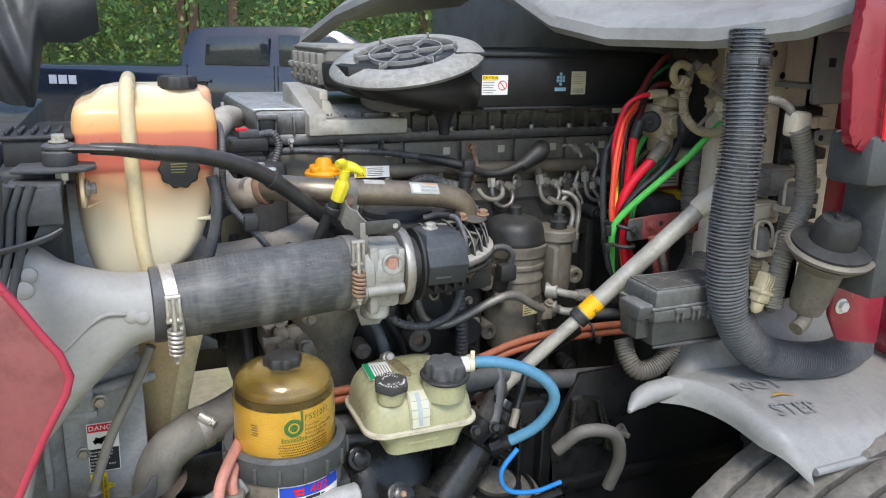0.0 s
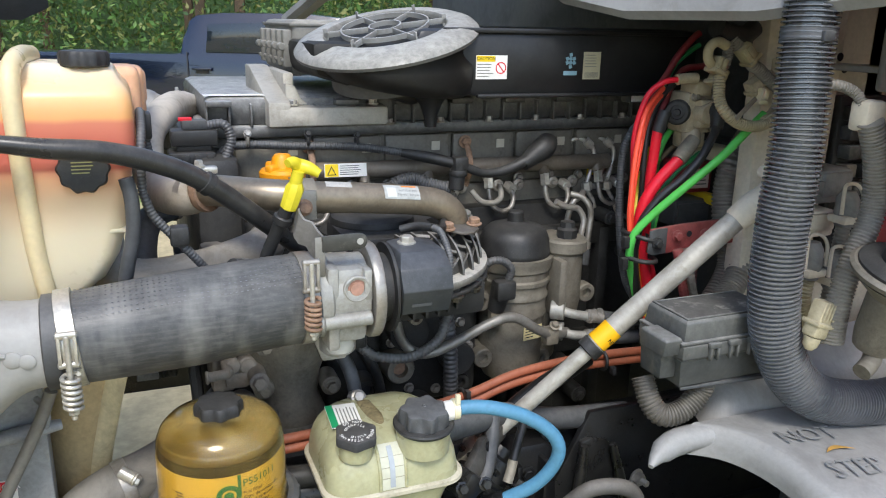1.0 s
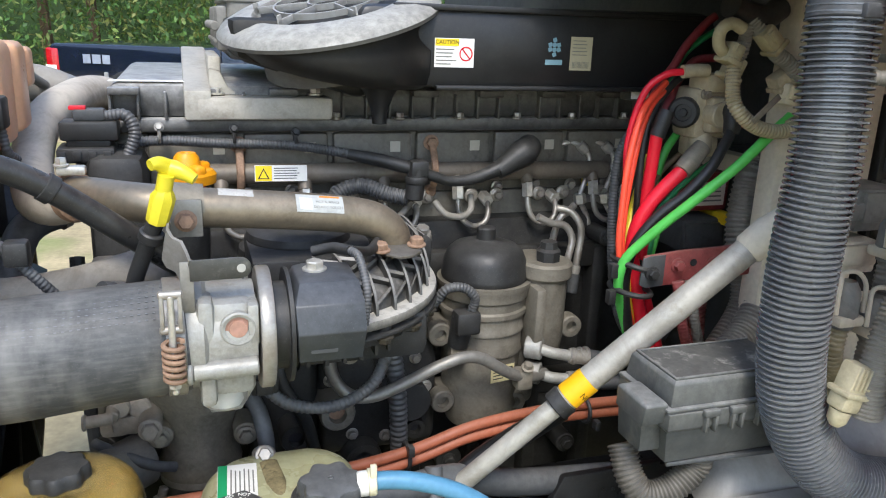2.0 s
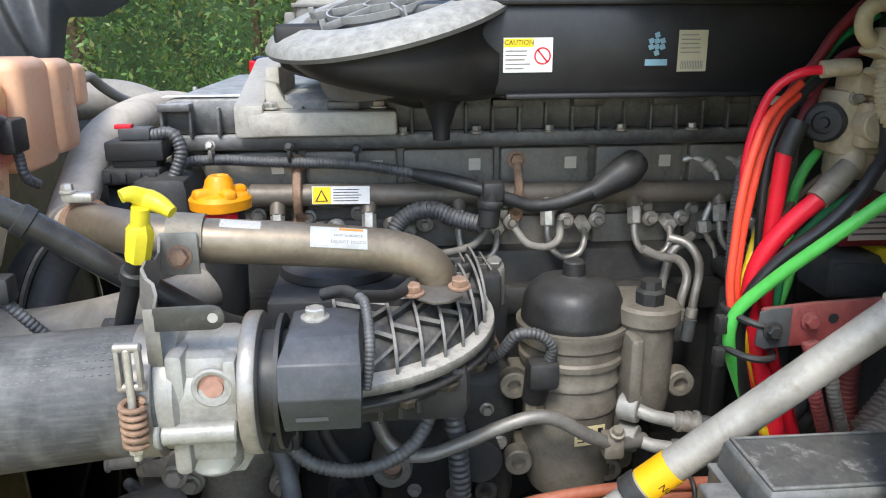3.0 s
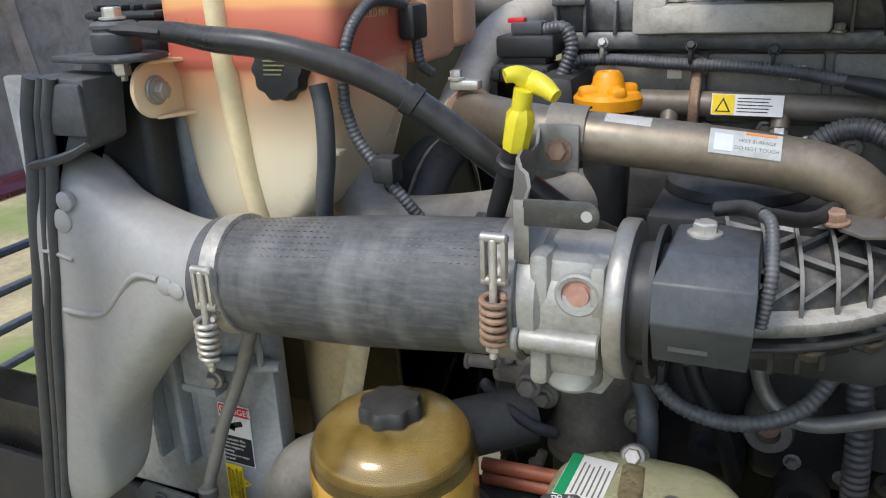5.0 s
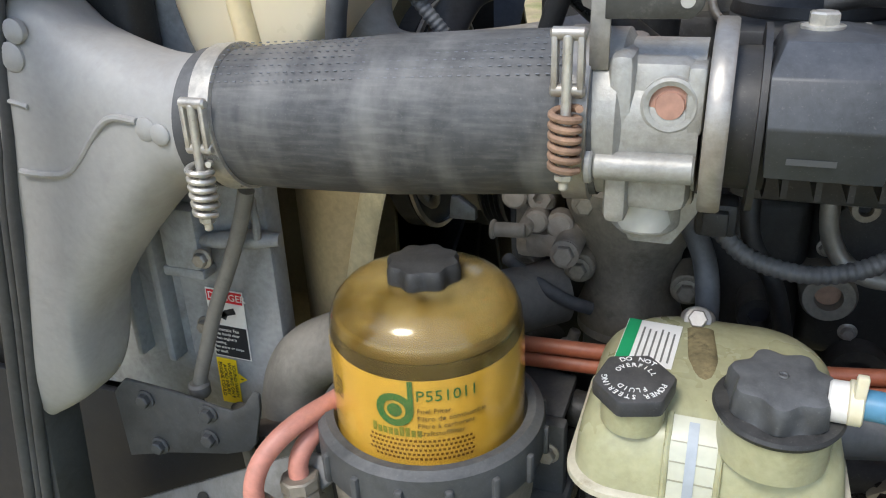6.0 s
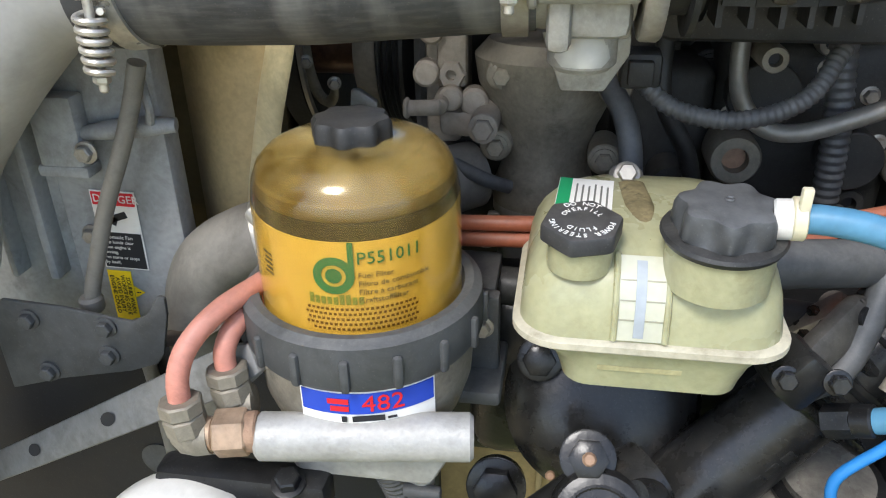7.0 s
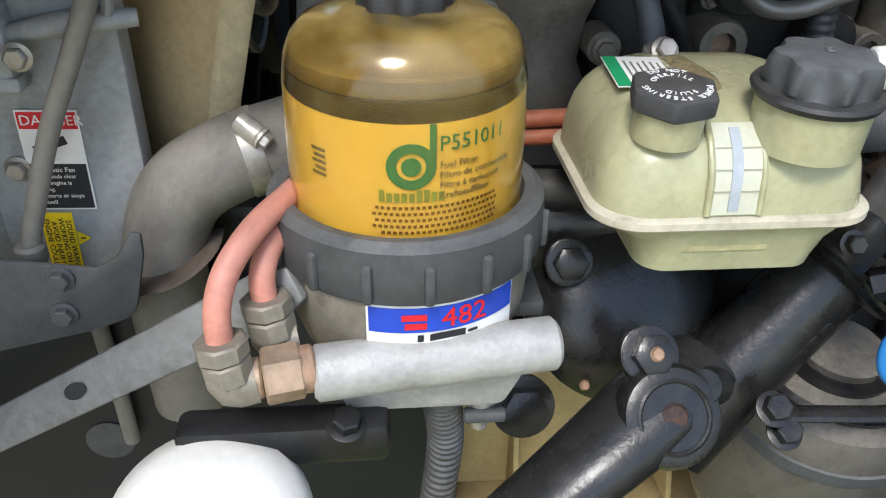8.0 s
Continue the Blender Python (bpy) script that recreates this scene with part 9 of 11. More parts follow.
lathe(bm, [(0.072, 0.009), (0.078, 0.008), (0.079, 0.013), (0.073, 0.016), (0.072, 0.009)], 48, frame_to((0.665, 1.235, 0.835), (0, -0.15, 1)))
part("lid_ridge", bm, BLACKG, t)
bm = bmesh.new()
lathe(bm, [(0.1, 0.0), (0.102, 0.001), (0.102, 0.014), (0.1, 0.015)], 48, frame_to((0.665, 1.241, 0.79), (0, -0.15, 1)))
part("clamp_band", bm, DKPANEL, t)
bm = bmesh.new()
tube(bm, [(0.548, 1.14, 0.872), (0.60, 1.14, 0.868), (0.67, 1.14, 0.865), (0.76, 1.15, 0.865)], 0.009, 10, 0.01, flat=0.6)
part("clamp_bar", bm, GEARB, t)
for p in ((0.552, 1.138, 0.878), (0.565, 1.135, 0.855)):
    part("clamp_bolt", P(bolt, p, (0, -0.6, 0.8), 0.011, 0.012), GEARB, t)

# ---- oil filter module ----
t = thing("oil_filter_module", (0.81, 1.48, 1.02), "cast aluminium oil filter housing under a black screw cap", "oil filter")
BEIGEAL = mat("beige_cast_aluminium", "716c61", 0.55, 0.2, var=0.25, scale=20, bump=0.35, fine=220, dust=0.32, dustcol="938b7b", stain=0.55, staincol="403b32")
om = Matrix.Translation((0.8135, 1.475, 0))
bm = bmesh.new()
lathe(bm, [(0.0, 1.03), (0.05, 1.03), (0.058, 1.05), (0.060, 1.10), (0.061, 1.15), (0.0635, 1.152), (0.0635, 1.158), (0.0615, 1.161), (0.062, 1.185), (0.065, 1.187), (0.065, 1.193), (0.063, 1.196), (0.0635, 1.212), (0.0675, 1.214), (0.0675, 1.221), (0.0645, 1.224), (0.065, 1.236), (0.0690, 1.240), (0.0695, 1.250), (0.0715, 1.254), (0.0715, 1.262), (0.0, 1.264)], 56, om)
part("housing", bm, BEIGEAL, t)
bm = bmesh.new()
lathe(bm, [(0.064, 1.262), (0.0655, 1.266), (0.065, 1.271), (0.0635, 1.276), (0.062, 1.290), (0.057, 1.303), (0.047, 1.312), (0.032, 1.317), (0.0165, 1.319), (0.0145, 1.321), (0.014, 1.337), (0.012, 1.339), (0.0, 1.339)], 56, om)
part("screw_cap", bm, BLACK, t, "dusty black screw cap")
bm = bmesh.new()
box(bm, 0.872, 0.935, 1.43, 1.54, 1.14, 1.285, 0.018, None, 3)
lathe(bm, [(0.03, 1.15), (0.033, 1.17), (0.034, 1.262), (0.040, 1.268), (0.040, 1.286), (0.036, 1.29), (0.0, 1.292)], 32, Matrix.Translation((0.903, 1.45, 0)))
box(bm, 0.85, 0.90, 1.45, 1.54, 1.05, 1.16, 0.014, None, 3)
part("side_casting", bm, BEIGEAL, t)
bm = bmesh.new()
box(bm, 0.868, 0.885, 1.40, 1.46, 1.15, 1.26, 0.006)
part("casting_web", bm, BEIGEAL, t)
for x, z in ((0.734, 1.189), (0.947, 1.183), (0.742, 1.08), (0.86, 1.065)):
    bm = bmesh.new()
    lathe(bm, [(0.016, 0.0), (0.018, 0.002), (0.018, 0.022), (0.016, 0.024), (0.009, 0.024), (0.009, 0.012), (0.0, 0.012)], 24, frame_to((x, 1.458, z), (0, -1, 0)))
    box(bm, min(x, 0.81), max(x, 0.81), 1.455, 1.50, z - 0.012, z + 0.012, 0.004)
    part("mounting_lug", bm, BEIGEAL, t)
bm = bmesh.new()
lathe(bm, [(0.018, 0.0), (0.019, 0.016), (0.014, 0.02), (0.013, 0.03), (0.0, 0.03)], 8, Matrix.Translation((0.903, 1.445, 1.29)))
part("hex_plug", bm, BLACK, t, "black hex plug")
m = plane_m((0.826, 1.4135, 1.128), (1, 0.2, 0), (0, 0, 1))
bm = bmesh.new()
rect(bm, -0.02, 0.021, -0.013, 0.013, m)
lab = part("type_label", bm, plain("yellowed_label", "cfc394"), t, "yellowed type label")
bm = bmesh.new()
bars(bm, -0.016, 0.008, -0.010, 0.011, 4, m, 0.0007, 0.3, 12)
rect(bm, 0.011, 0.018, 0.0, 0.009, m, 0.0007, 0.0003)
part("print_bar", bm, INK, lab)
for z, dz in ((1.165, -0.012), (1.125, -0.010)):
    bm = bmesh.new()
    cyl(bm, (0.865, 1.42, z), (0.885, 1.405, z), 0.017)
    tube(bm, [(0.88, 1.41, z), (0.90, 1.40, z - 0.006), (0.93, 1.395, z + dz)], 0.0085, 12, 0.006)
    part("oil_port", bm, ALU, t)
    bm = bmesh.new()
    cyl(bm, (0.925, 1.396, z + dz * 0.9), (0.96, 1.392, z + dz * 1.4), 0.0115)
    for k in range(3):
        lathe(bm, [(0.0115, 0), (0.0128, 0.001), (0.0128, 0.005), (0.0115, 0.006)], 20, frame_to((0.93 + 0.01 * k, 1.3955, z + dz), (1, 0, -0.2)))
    part("crimp_sleeve", bm, STEEL, t)
    bm = bmesh.new()
    tube(bm, [(0.955, 1.392, z + dz * 1.3), (1.0, 1.39, z + dz * 2), (1.06, 1.40, z + dz * 2.4), (1.12, 1.44, z)], 0.0125, 14, 0.01)
    part("oil_hose", bm, RUBBER, t)
# sensor in front of the filter
t = thing("pressure_sensor", (0.745, 1.41, 1.2), "black plug sensor with a looped ribbed lead", "sensor")
bm = bmesh.new()
cyl(bm, (0.757, 1.425, 1.175), (0.762, 1.415, 1.225), 0.015, 0.018)
box(bm, 0.745, 0.782, 1.395, 1.425, 1.20, 1.235, 0.006)
part("plug", bm, BLACK, t)
bm = bmesh.new()
tube(bm, [(0.77, 1.408, 1.232), (0.772, 1.402, 1.255), (0.755, 1.40, 1.272), (0.73, 1.402, 1.272), (0.715, 1.41, 1.25), (0.70, 1.42, 1.235)], 0.0068, 12, ribs=0.0048)
part("conduit", bm, CORR, t)
bm = bmesh.new()
cyl(bm, (0.757, 1.425, 1.15), (0.757, 1.425, 1.178), 0.013, 0.013, 6)
part("hex_base", bm, ALUD, t)

# pale bent pipe across the front of the filter housing
t = thing("coolant_return_pipe", (0.7, 1.37, 1.15), "grey bent steel coolant return pipe", "pipe")
bm = bmesh.new()
tube(bm, [(0.566, 1.40, 1.25), (0.562, 1.39, 1.20), (0.568, 1.384, 1.162), (0.59, 1.378, 1.138), (0.62, 1.372, 1.136), (0.66, 1.37, 1.15), (0.71, 1.368, 1.172), (0.745, 1.367, 1.182), (0.775, 1.37, 1.176), (0.82, 1.378, 1.146), (0.86, 1.39, 1.128), (0.895, 1.41, 1.122)], 0.0085, 16, 0.006)
part("pipe", bm, mat("grey_steel_pipe", "85837d", 0.42, 0.4, var=0.15, scale=20, dust=0.25), t)
bm = bmesh.new()
box(bm, 0.835, 0.86, 1.375, 1.40, 1.115, 1.145, 0.004)
bolt(bm, (0.85, 1.378, 1.15), (0, -0.5, 1), 0.007)
part("pipe_clip", bm, ALUD, t)

# rear steel lines by the filter
for pts in ([(0.908, 1.50, 1.344), (0.931, 1.50, 1.333), (0.957, 1.50, 1.327), (0.968, 1.495, 1.306), (0.961, 1.49, 1.277), (0.954, 1.49, 1.22)], [(0.95, 1.52, 1.352), (0.97, 1.51, 1.347), (0.982, 1.50, 1.33), (0.986, 1.50, 1.309), (0.98, 1.495, 1.274), (0.972, 1.49, 1.218)], [(0.985, 1.53, 1.352), (0.97, 1.52, 1.344), (0.955, 1.52, 1.332), (0.944, 1.52, 1.28), (0.936, 1.51, 1.23)]):
    t = thing("oil_line", pts[-1], "bent grey steel line rising behind the filter", "pipe", "grey steel lines")
    bm = bmesh.new()
    tube(bm, pts, 0.0058, 12, 0.005)
    part("line", bm, STEEL, t)
    bm = bmesh.new()
    a, b = V(*pts[-1]), V(*pts[-2])
    cyl(bm, a, a.lerp(b, 0.55), 0.0088)
    part("sleeve", bm, DKPANEL, t)
    bm = bmesh.new()
    cyl(bm, a.lerp(b, 0.55), a.lerp(b, 0.8), 0.0078)
    part("ferrule", bm, STEEL, t)

# ---- hood stay strut ----
t = thing("hood_strut", (0.85, 1.2, 1.2), "worn bare steel stay strut with a yellow label band", "strut")
s0, s1 = V(0.655, 1.255, 1.02), V(1.055, 1.148, 1.42)
sd = (s1 - s0).normalized()
bm = bmesh.new()
cyl(bm, s0 + sd * 0.24, s1, 0.0165, 0.0165, 32)
cyl(bm, s0, s0 + sd * 0.26, 0.0125, 0.0125, 28)
part("tube", bm, mat("scuffed_steel_tube", "aaa69c", 0.45, 0.2, var=0.15, scale=18, bump=0.08, dust=0.2, dustcol="b0a998", stain=0.55, staincol="77705f"), t)
bm = bmesh.new()
cyl(bm, s0 + sd * 0.225, s0 + sd * 0.243, 0.0195, 0.0195, 28)
part("collar", bm, BLACK, t)
bm = bmesh.new()
lathe(bm, [(0.0165, 0.0), (0.0176, 0.0005), (0.0176, 0.034), (0.0165, 0.0345)], 32, frame_to(s0 + sd * 0.245, sd))
band = part("label_band", bm, mat("yellow_band", "f0b312", 0.45, var=0.06, bump=0.02), t, "yellow label band with black print")
bm = bmesh.new()
for k, s in enumerate(("NO STEP", "NO STEP")):
    b = letters(s, 0.011)
    ang0 = radians(-35 + 65 * k)
    # print runs along the tube
    fr_ = frame_to(s0 + sd * 0.262, sd, (0, 0, 1))
    for v in b.verts:
        a = v.co.x / 0.0178 - 1.9 + 1.7 * k
        v.co = fr_ @ Vector((0.0179 * math.cos(a), 0.0179 * math.sin(a), v.co.y - 0.0))
    take(bm, b)
part("lettering", bm, INK, band)
bm = bmesh.new()
mm = frame_to(s1, sd)
lathe(bm, [(0.017, -0.055), (0.0195, -0.052), (0.0205, -0.02), (0.017, 0.0), (0.010, 0.012)], 24, mm)
box(bm, -0.017, 0.017, 0.006, 0.011, -0.02, 0.05, 0.003, mm)
box(bm, -0.017, 0.017, -0.011, -0.006, -0.02, 0.05, 0.003, mm)
cyl(bm, s1 + V(0.02, -0.02, 0.03), s1 + V(0.02, 0.03, 0.03), 0.010)
part("eye_end", bm, BEIGE, t)
bm = bmesh.new()
box(bm, -0.018, 0.018, -0.016, 0.016, -0.05, 0.005, 0.006, frame_to(s0, sd))
cyl(bm, s0 + V(0, -0.03, -0.012), s0 + V(0, 0.04, -0.012), 0.012)
part("lower_fork", bm, STEEL, t)

# ---- fuse box ----
t = thing("fuse_box", (0.92, 1.09, 1.18), "dusty grey lidded fuse box with clips", "fuse box")
FUSE = mat("dusty_fuse_box", "3a3d3c", 0.4, var=0.25, scale=14, bump=0.06, dust=0.4, dustcol="a5a39c", stain=0.4, staincol="857c6b", grime=0.4)
bm = bmesh.new()
stack(bm, [(1.168, 0.880, 1.04, 1.078, 1.16), (1.205, 0.872, 1.04, 1.070, 1.16), (1.240, 0.868, 1.04, 1.067, 1.16)])
part("base", bm, FUSE, t)
bm = bmesh.new()
stack(bm, [(1.214, 0.868, 1.04, 1.064, 1.16), (1.219, 0.864, 1.04, 1.058, 1.16), (1.238, 0.864, 1.04, 1.058, 1.16)])
part("skirt", bm, FUSE, t)
bm = bmesh.new()
stack(bm, [(1.224, 0.838, 0.866, 1.068, 1.122), (1.247, 0.838, 0.866, 1.064, 1.122), (1.250, 0.841, 0.864, 1.067, 1.119)])
stack(bm, [(1.182, 0.850, 0.876, 1.085, 1.13), (1.225, 0.846, 0.872, 1.080, 1.13)])
part("cable_entry", bm, FUSE, t, "stepped dusty side block")
bm = bmesh.new()
box(bm, 0.862, 1.04, 1.059, 1.160, 1.239, 1.2435, 0.0015)
stack(bm, [(1.243, 0.869, 1.035, 1.064, 1.156), (1.268, 0.872, 1.032, 1.067, 1.153), (1.272, 0.875, 1.029, 1.070, 1.150)])
lid = part("lid", bm, FUSE, t)
bm = bmesh.new()
for x0, x1, y0, y1 in ((0.875, 1.029, 1.070, 1.0735), (0.875, 1.029, 1.1465, 1.150), (0.875, 0.8785, 1.0735, 1.1465)):
    box(bm, x0, x1, y0, y1, 1.2715, 1.2745, 0.001)
part("lid_rim", bm, FUSE, lid)
bm = bmesh.new()
box(bm, 0.879, 1.028, 1.074, 1.146, 1.2718, 1.2728, 0.0)
part("lid_panel", bm, mat("dusty_lid_top", "3b3b39", 0.6, var=0.4, scale=14, dust=0.15, dustcol="a5a298", stain=0.85, staincol="c2beb3", grime=0.3), lid, "dark lid top with pale dust patches")
for k in range(4):
    bm = bmesh.new()
    x = 0.905 + 0.034 * k
    box(bm, x, x + 0.020, 1.052, 1.060, 1.232, 1.2405, 0.002)
    box(bm, x + 0.002, x + 0.006, 1.052, 1.060, 1.214, 1.234, 0.0015)
    box(bm, x + 0.014, x + 0.018, 1.052, 1.060, 1.214, 1.234, 0.0015)
    part("clip", bm, FUSE, t)
bm = bmesh.new()
prism(bm, [(0.884, 1.080), (1.04, 1.072), (1.04, 1.18), (0.93, 1.18)], 0.006, Matrix.Translation((0, 0, 1.1600)), 0.002)
part("mount_plate", bm, DKPANEL, t)
for pts in ([(0.945, 1.10, 1.165), (0.938, 1.10, 1.140), (0.910, 1.10, 1.116), (0.880, 1.106, 1.110), (0.866, 1.12, 1.128), (0.864, 1.14, 1.16)],):
    bm = bmesh.new()
    tube(bm, pts, 0.0165, 18, ribs=0.0052)
    part("ribbed_conduit", bm, mat("brown_grey_ribbed_sleeve", "4a4741", 0.5, var=0.25, scale=12, bump=0.03, dust=0.35, dustcol="8a8376"), t)

# ---- big ribbed hose in front of the firewall ----
t = thing("ribbed_hose", (1.05, 1.03, 1.1), "long black ribbed conduit hanging from the cowl", "conduit")
bm = bmesh.new()
tube(bm, [(0.990, 1.045, 1.70), (0.986, 1.04, 1.62), (0.982, 1.03, 1.52), (0.978, 1.03, 1.40), (0.982, 1.03, 1.31), (0.998, 1.03, 1.245), (1.035, 1.03, 1.185), (1.09, 1.03, 1.142), (1.17, 1.03, 1.118), (1.26, 1.03, 1.11), (1.36, 1.06, 1.11)], 0.0315, 40, ribs=0.0062, amp=0.2)
part("hose", bm, CORRB, t)
bm = bmesh.new()
cyl(bm, (0.988, 1.043, 1.66), (0.9865, 1.041, 1.642), 0.034)
box(bm, 0.975, 0.992, 1.004, 1.012, 1.645, 1.658, 0.002)
part("tie_band", bm, CORR, t)

# second, grey ribbed hose with connectors
t = thing("grey_conduit", (1.08, 1.0, 1.3), "grey dusty ribbed conduit with a cream connector", "conduit")
bm = bmesh.new()
tube(bm, [(1.057, 0.99, 1.549), (1.081, 0.99, 1.493), (1.089, 0.99, 1.428), (1.062, 0.985, 1.366), (1.044, 0.98, 1.31), (1.043, 0.98, 1.255)], 0.0155, 20, ribs=0.005)
part("hose", bm, CORRG, t)
bm = bmesh.new()
tube(bm, [(1.0, 1.03, 1.585), (1.02, 1.02, 1.592), (1.045, 1.01, 1.583), (1.055, 0.995, 1.56)], 0.007, 12, ribs=0.004)
part("thin_hose", bm, CORRG, t)
bm = bmesh.new()
box(bm, 1.045, 1.078, 0.985, 1.015, 1.535, 1.575, 0.006)
part("coupling", bm, BEIGE, t)
bm = bmesh.new()
cm = Matrix.Translation((1.020, 0.985, 1.285)) @ Matrix.Rotation(radians(16), 4, "Y")
box(bm, -0.013, 0.013, -0.012, 0.012, -0.022, 0.030, 0.005, cm, 2)
box(bm, -0.016, 0.016, -0.015, 0.015, -0.006, 0.001, 0.003, cm)
for k in range(4):
    box(bm, -0.010 + 0.006 * k, -0.007 + 0.006 * k, -0.0145, -0.011, 0.004, 0.028, 0.001, cm)
lathe(bm, [(0.011, -0.022), (0.010, -0.034), (0.005, -0.040), (0.0, -0.041)], 16, cm)
part("connector", bm, mat("grubby_cream_plastic", "b7ad8e", 0.5, var=0.2, scale=20, dust=0.3, stain=0.4, staincol="6a614a"), t, "grubby cream connector")

# valve with a domed diaphragm at the rear
t = thing("diaphragm_valve", (1.07, 0.94, 1.25), "cream plastic valve with a dark domed diaphragm", "valve")
vm = frame_to((1.068, 0.91, 1.366), (-0.05, -0.30, 1))
bm = bmesh.new()
lathe(bm, [(0.056, -0.004), (0.066, 0.0), (0.068, 0.006), (0.064, 0.010), (0.056, 0.010)], 48, vm)
part("flange", bm, BEIGEAL, t)
bm = bmesh.new()
lathe(bm, [(0.060, 0.008), (0.060, 0.014), (0.05, 0.018), (0.036, 0.02), (0.034, 0.045), (0.028, 0.058), (0.012, 0.06), (0.01, 0.066), (0.0, 0.066)], 48, vm)
part("dome", bm, BLACK, t)
bm = bmesh.new()
lathe(bm, [(0.062, -0.004), (0.034, -0.03), (0.030, -0.09), (0.026, -0.11), (0.0, -0.11)], 36, vm)
tube(bm, [(1.075, 0.94, 1.265), (1.06, 0.93, 1.245), (1.04, 0.925, 1.235)], 0.012, 14, 0.006)
part("stem", bm, BEIGEAL, t)
t = thing("red_bracket", (1.25, 0.95, 1.24), "maroon bracket with a pale bolt", "bracket")
bm = bmesh.new()
prism(bm, [(1.135, 1.29), (1.26, 1.28), (1.26, 1.17), (1.165, 1.19), (1.135, 1.24)], 0.012, Matrix.Translation((0, 0.955, 0)) @ Matrix.Rotation(radians(90), 4, "X"), 0.004)
part("plate", bm, REDPAINT, t)
bm = bmesh.new()
bolt(bm, (1.155, 0.942, 1.255), (0, -1, 0), 0.010, 0.008)
part("bolt", bm, WHITEP, t)

# ---- battery cables at the rear ----
def cable(pts, r, material, label, group="battery cables", ribs=0.0):
    bm = bmesh.new()
    tube(bm, pts, r, 16, 0.008, ribs=ribs)
    return solo("battery_cable", bm, material, label, "cable", group)


VBM = mat("beige_cast_valve", "b3a68a", 0.6, 0.05, var=0.2, scale=25, bump=0.2, dust=0.35, dustcol="b5aa94", stain=0.3, staincol="5a5040")
DKRED = mat("dark_red_cable", "7c1626", 0.45, var=0.2, bump=0.02, dust=0.15)
DKGREEN = mat("dark_green_cable", "2f8a55", 0.42, var=0.15, bump=0.02)
CABLE = mat("black_cable", "1b1c1e", 0.4, var=0.2, scale=20, bump=0.03, dust=0.12, dustcol="6d6a64")
cable([(1.045, 1.325, 1.578), (1.023, 1.33, 1.577), (0.999, 1.335, 1.573), (0.979, 1.345, 1.554), (0.967, 1.35, 1.516), (0.961, 1.35, 1.474), (0.961, 1.345, 1.431), (0.957, 1.338, 1.38), (0.957, 1.333, 1.334), (0.974, 1.328, 1.303), (0.993, 1.33, 1.255), (1.021, 1.335, 1.196), (1.037, 1.34, 1.136)], 0.0048, REDC, "bright red insulated battery cable")
cable([(1.017, 1.36, 1.561), (0.981, 1.345, 1.533), (0.963, 1.335, 1.501), (0.949, 1.325, 1.452), (0.944, 1.32, 1.402), (0.942, 1.316, 1.351), (0.955, 1.32, 1.30), (0.975, 1.328, 1.25), (1.0, 1.335, 1.19), (1.02, 1.34, 1.136)], 0.0046, REDO, "orange-red insulated battery cable")
cable([(1.033, 1.37, 1.552), (1.002, 1.36, 1.536), (0.98, 1.35, 1.499), (0.966, 1.34, 1.449), (0.958, 1.335, 1.398), (0.955, 1.33, 1.346), (0.965, 1.332, 1.30), (0.985, 1.338, 1.24), (1.03, 1.345, 1.15)], 0.0046, REDO, "orange-red insulated battery cable")
cable([(1.06, 1.37, 1.575), (1.037, 1.37, 1.56), (1.005, 1.36, 1.527), (0.986, 1.35, 1.486), (0.981, 1.345, 1.43), (0.983, 1.345, 1.386), (0.981, 1.345, 1.34), (0.989, 1.345, 1.28), (1.02, 1.35, 1.18)], 0.005, CABLE, "black insulated battery cable")
cable([(0.998, 1.33, 1.51), (0.992, 1.33, 1.495), (0.992, 1.335, 1.449), (0.992, 1.34, 1.395), (0.995, 1.342, 1.348), (0.996, 1.34, 1.307), (1.01, 1.342, 1.26), (1.035, 1.345, 1.199), (1.061, 1.35, 1.129)], 0.0085, REDC, "thick red battery cable in a black boot")
cable([(1.074, 1.39, 1.498), (1.047, 1.385, 1.466), (1.034, 1.38, 1.431), (1.031, 1.375, 1.395), (1.033, 1.365, 1.36), (1.02, 1.355, 1.322), (1.0, 1.35, 1.27), (1.02, 1.345, 1.2)], 0.0058, GREEN, "green insulated battery cable")
cable([(1.091, 1.38, 1.474), (1.064, 1.38, 1.457), (1.039, 1.38, 1.435), (1.019, 1.37, 1.41), (1.005, 1.36, 1.36), (1.0, 1.355, 1.30)], 0.0042, mat("brown_cable", "6b5a45", 0.5, var=0.2), "thin brown insulated cable")
cable([(1.036, 1.307, 1.465), (1.02, 1.305, 1.45), (0.999, 1.31, 1.427), (0.981, 1.315, 1.401), (0.97, 1.32, 1.372), (0.969, 1.324, 1.334), (0.98, 1.325, 1.29), (0.996, 1.33, 1.24), (1.02, 1.335, 1.18), (1.03, 1.34, 1.13)], 0.0098, REDC, "thick red battery cable in a grey boot")
cable([(1.08, 1.296, 1.508), (1.075, 1.29, 1.497), (1.063, 1.285, 1.482), (1.044, 1.28, 1.456), (1.017, 1.285, 1.423), (0.987, 1.295, 1.394), (0.966, 1.303, 1.363), (0.955, 1.308, 1.33), (0.958, 1.315, 1.28), (0.985, 1.33, 1.20)], 0.0072, CABLE, "thick black insulated battery cable")
cable([(1.084, 1.33, 1.455), (1.049, 1.335, 1.429), (1.032, 1.34, 1.407), (1.015, 1.345, 1.379), (1.01, 1.345, 1.32)], 0.0045, DKGREEN, "dark green insulated cable")
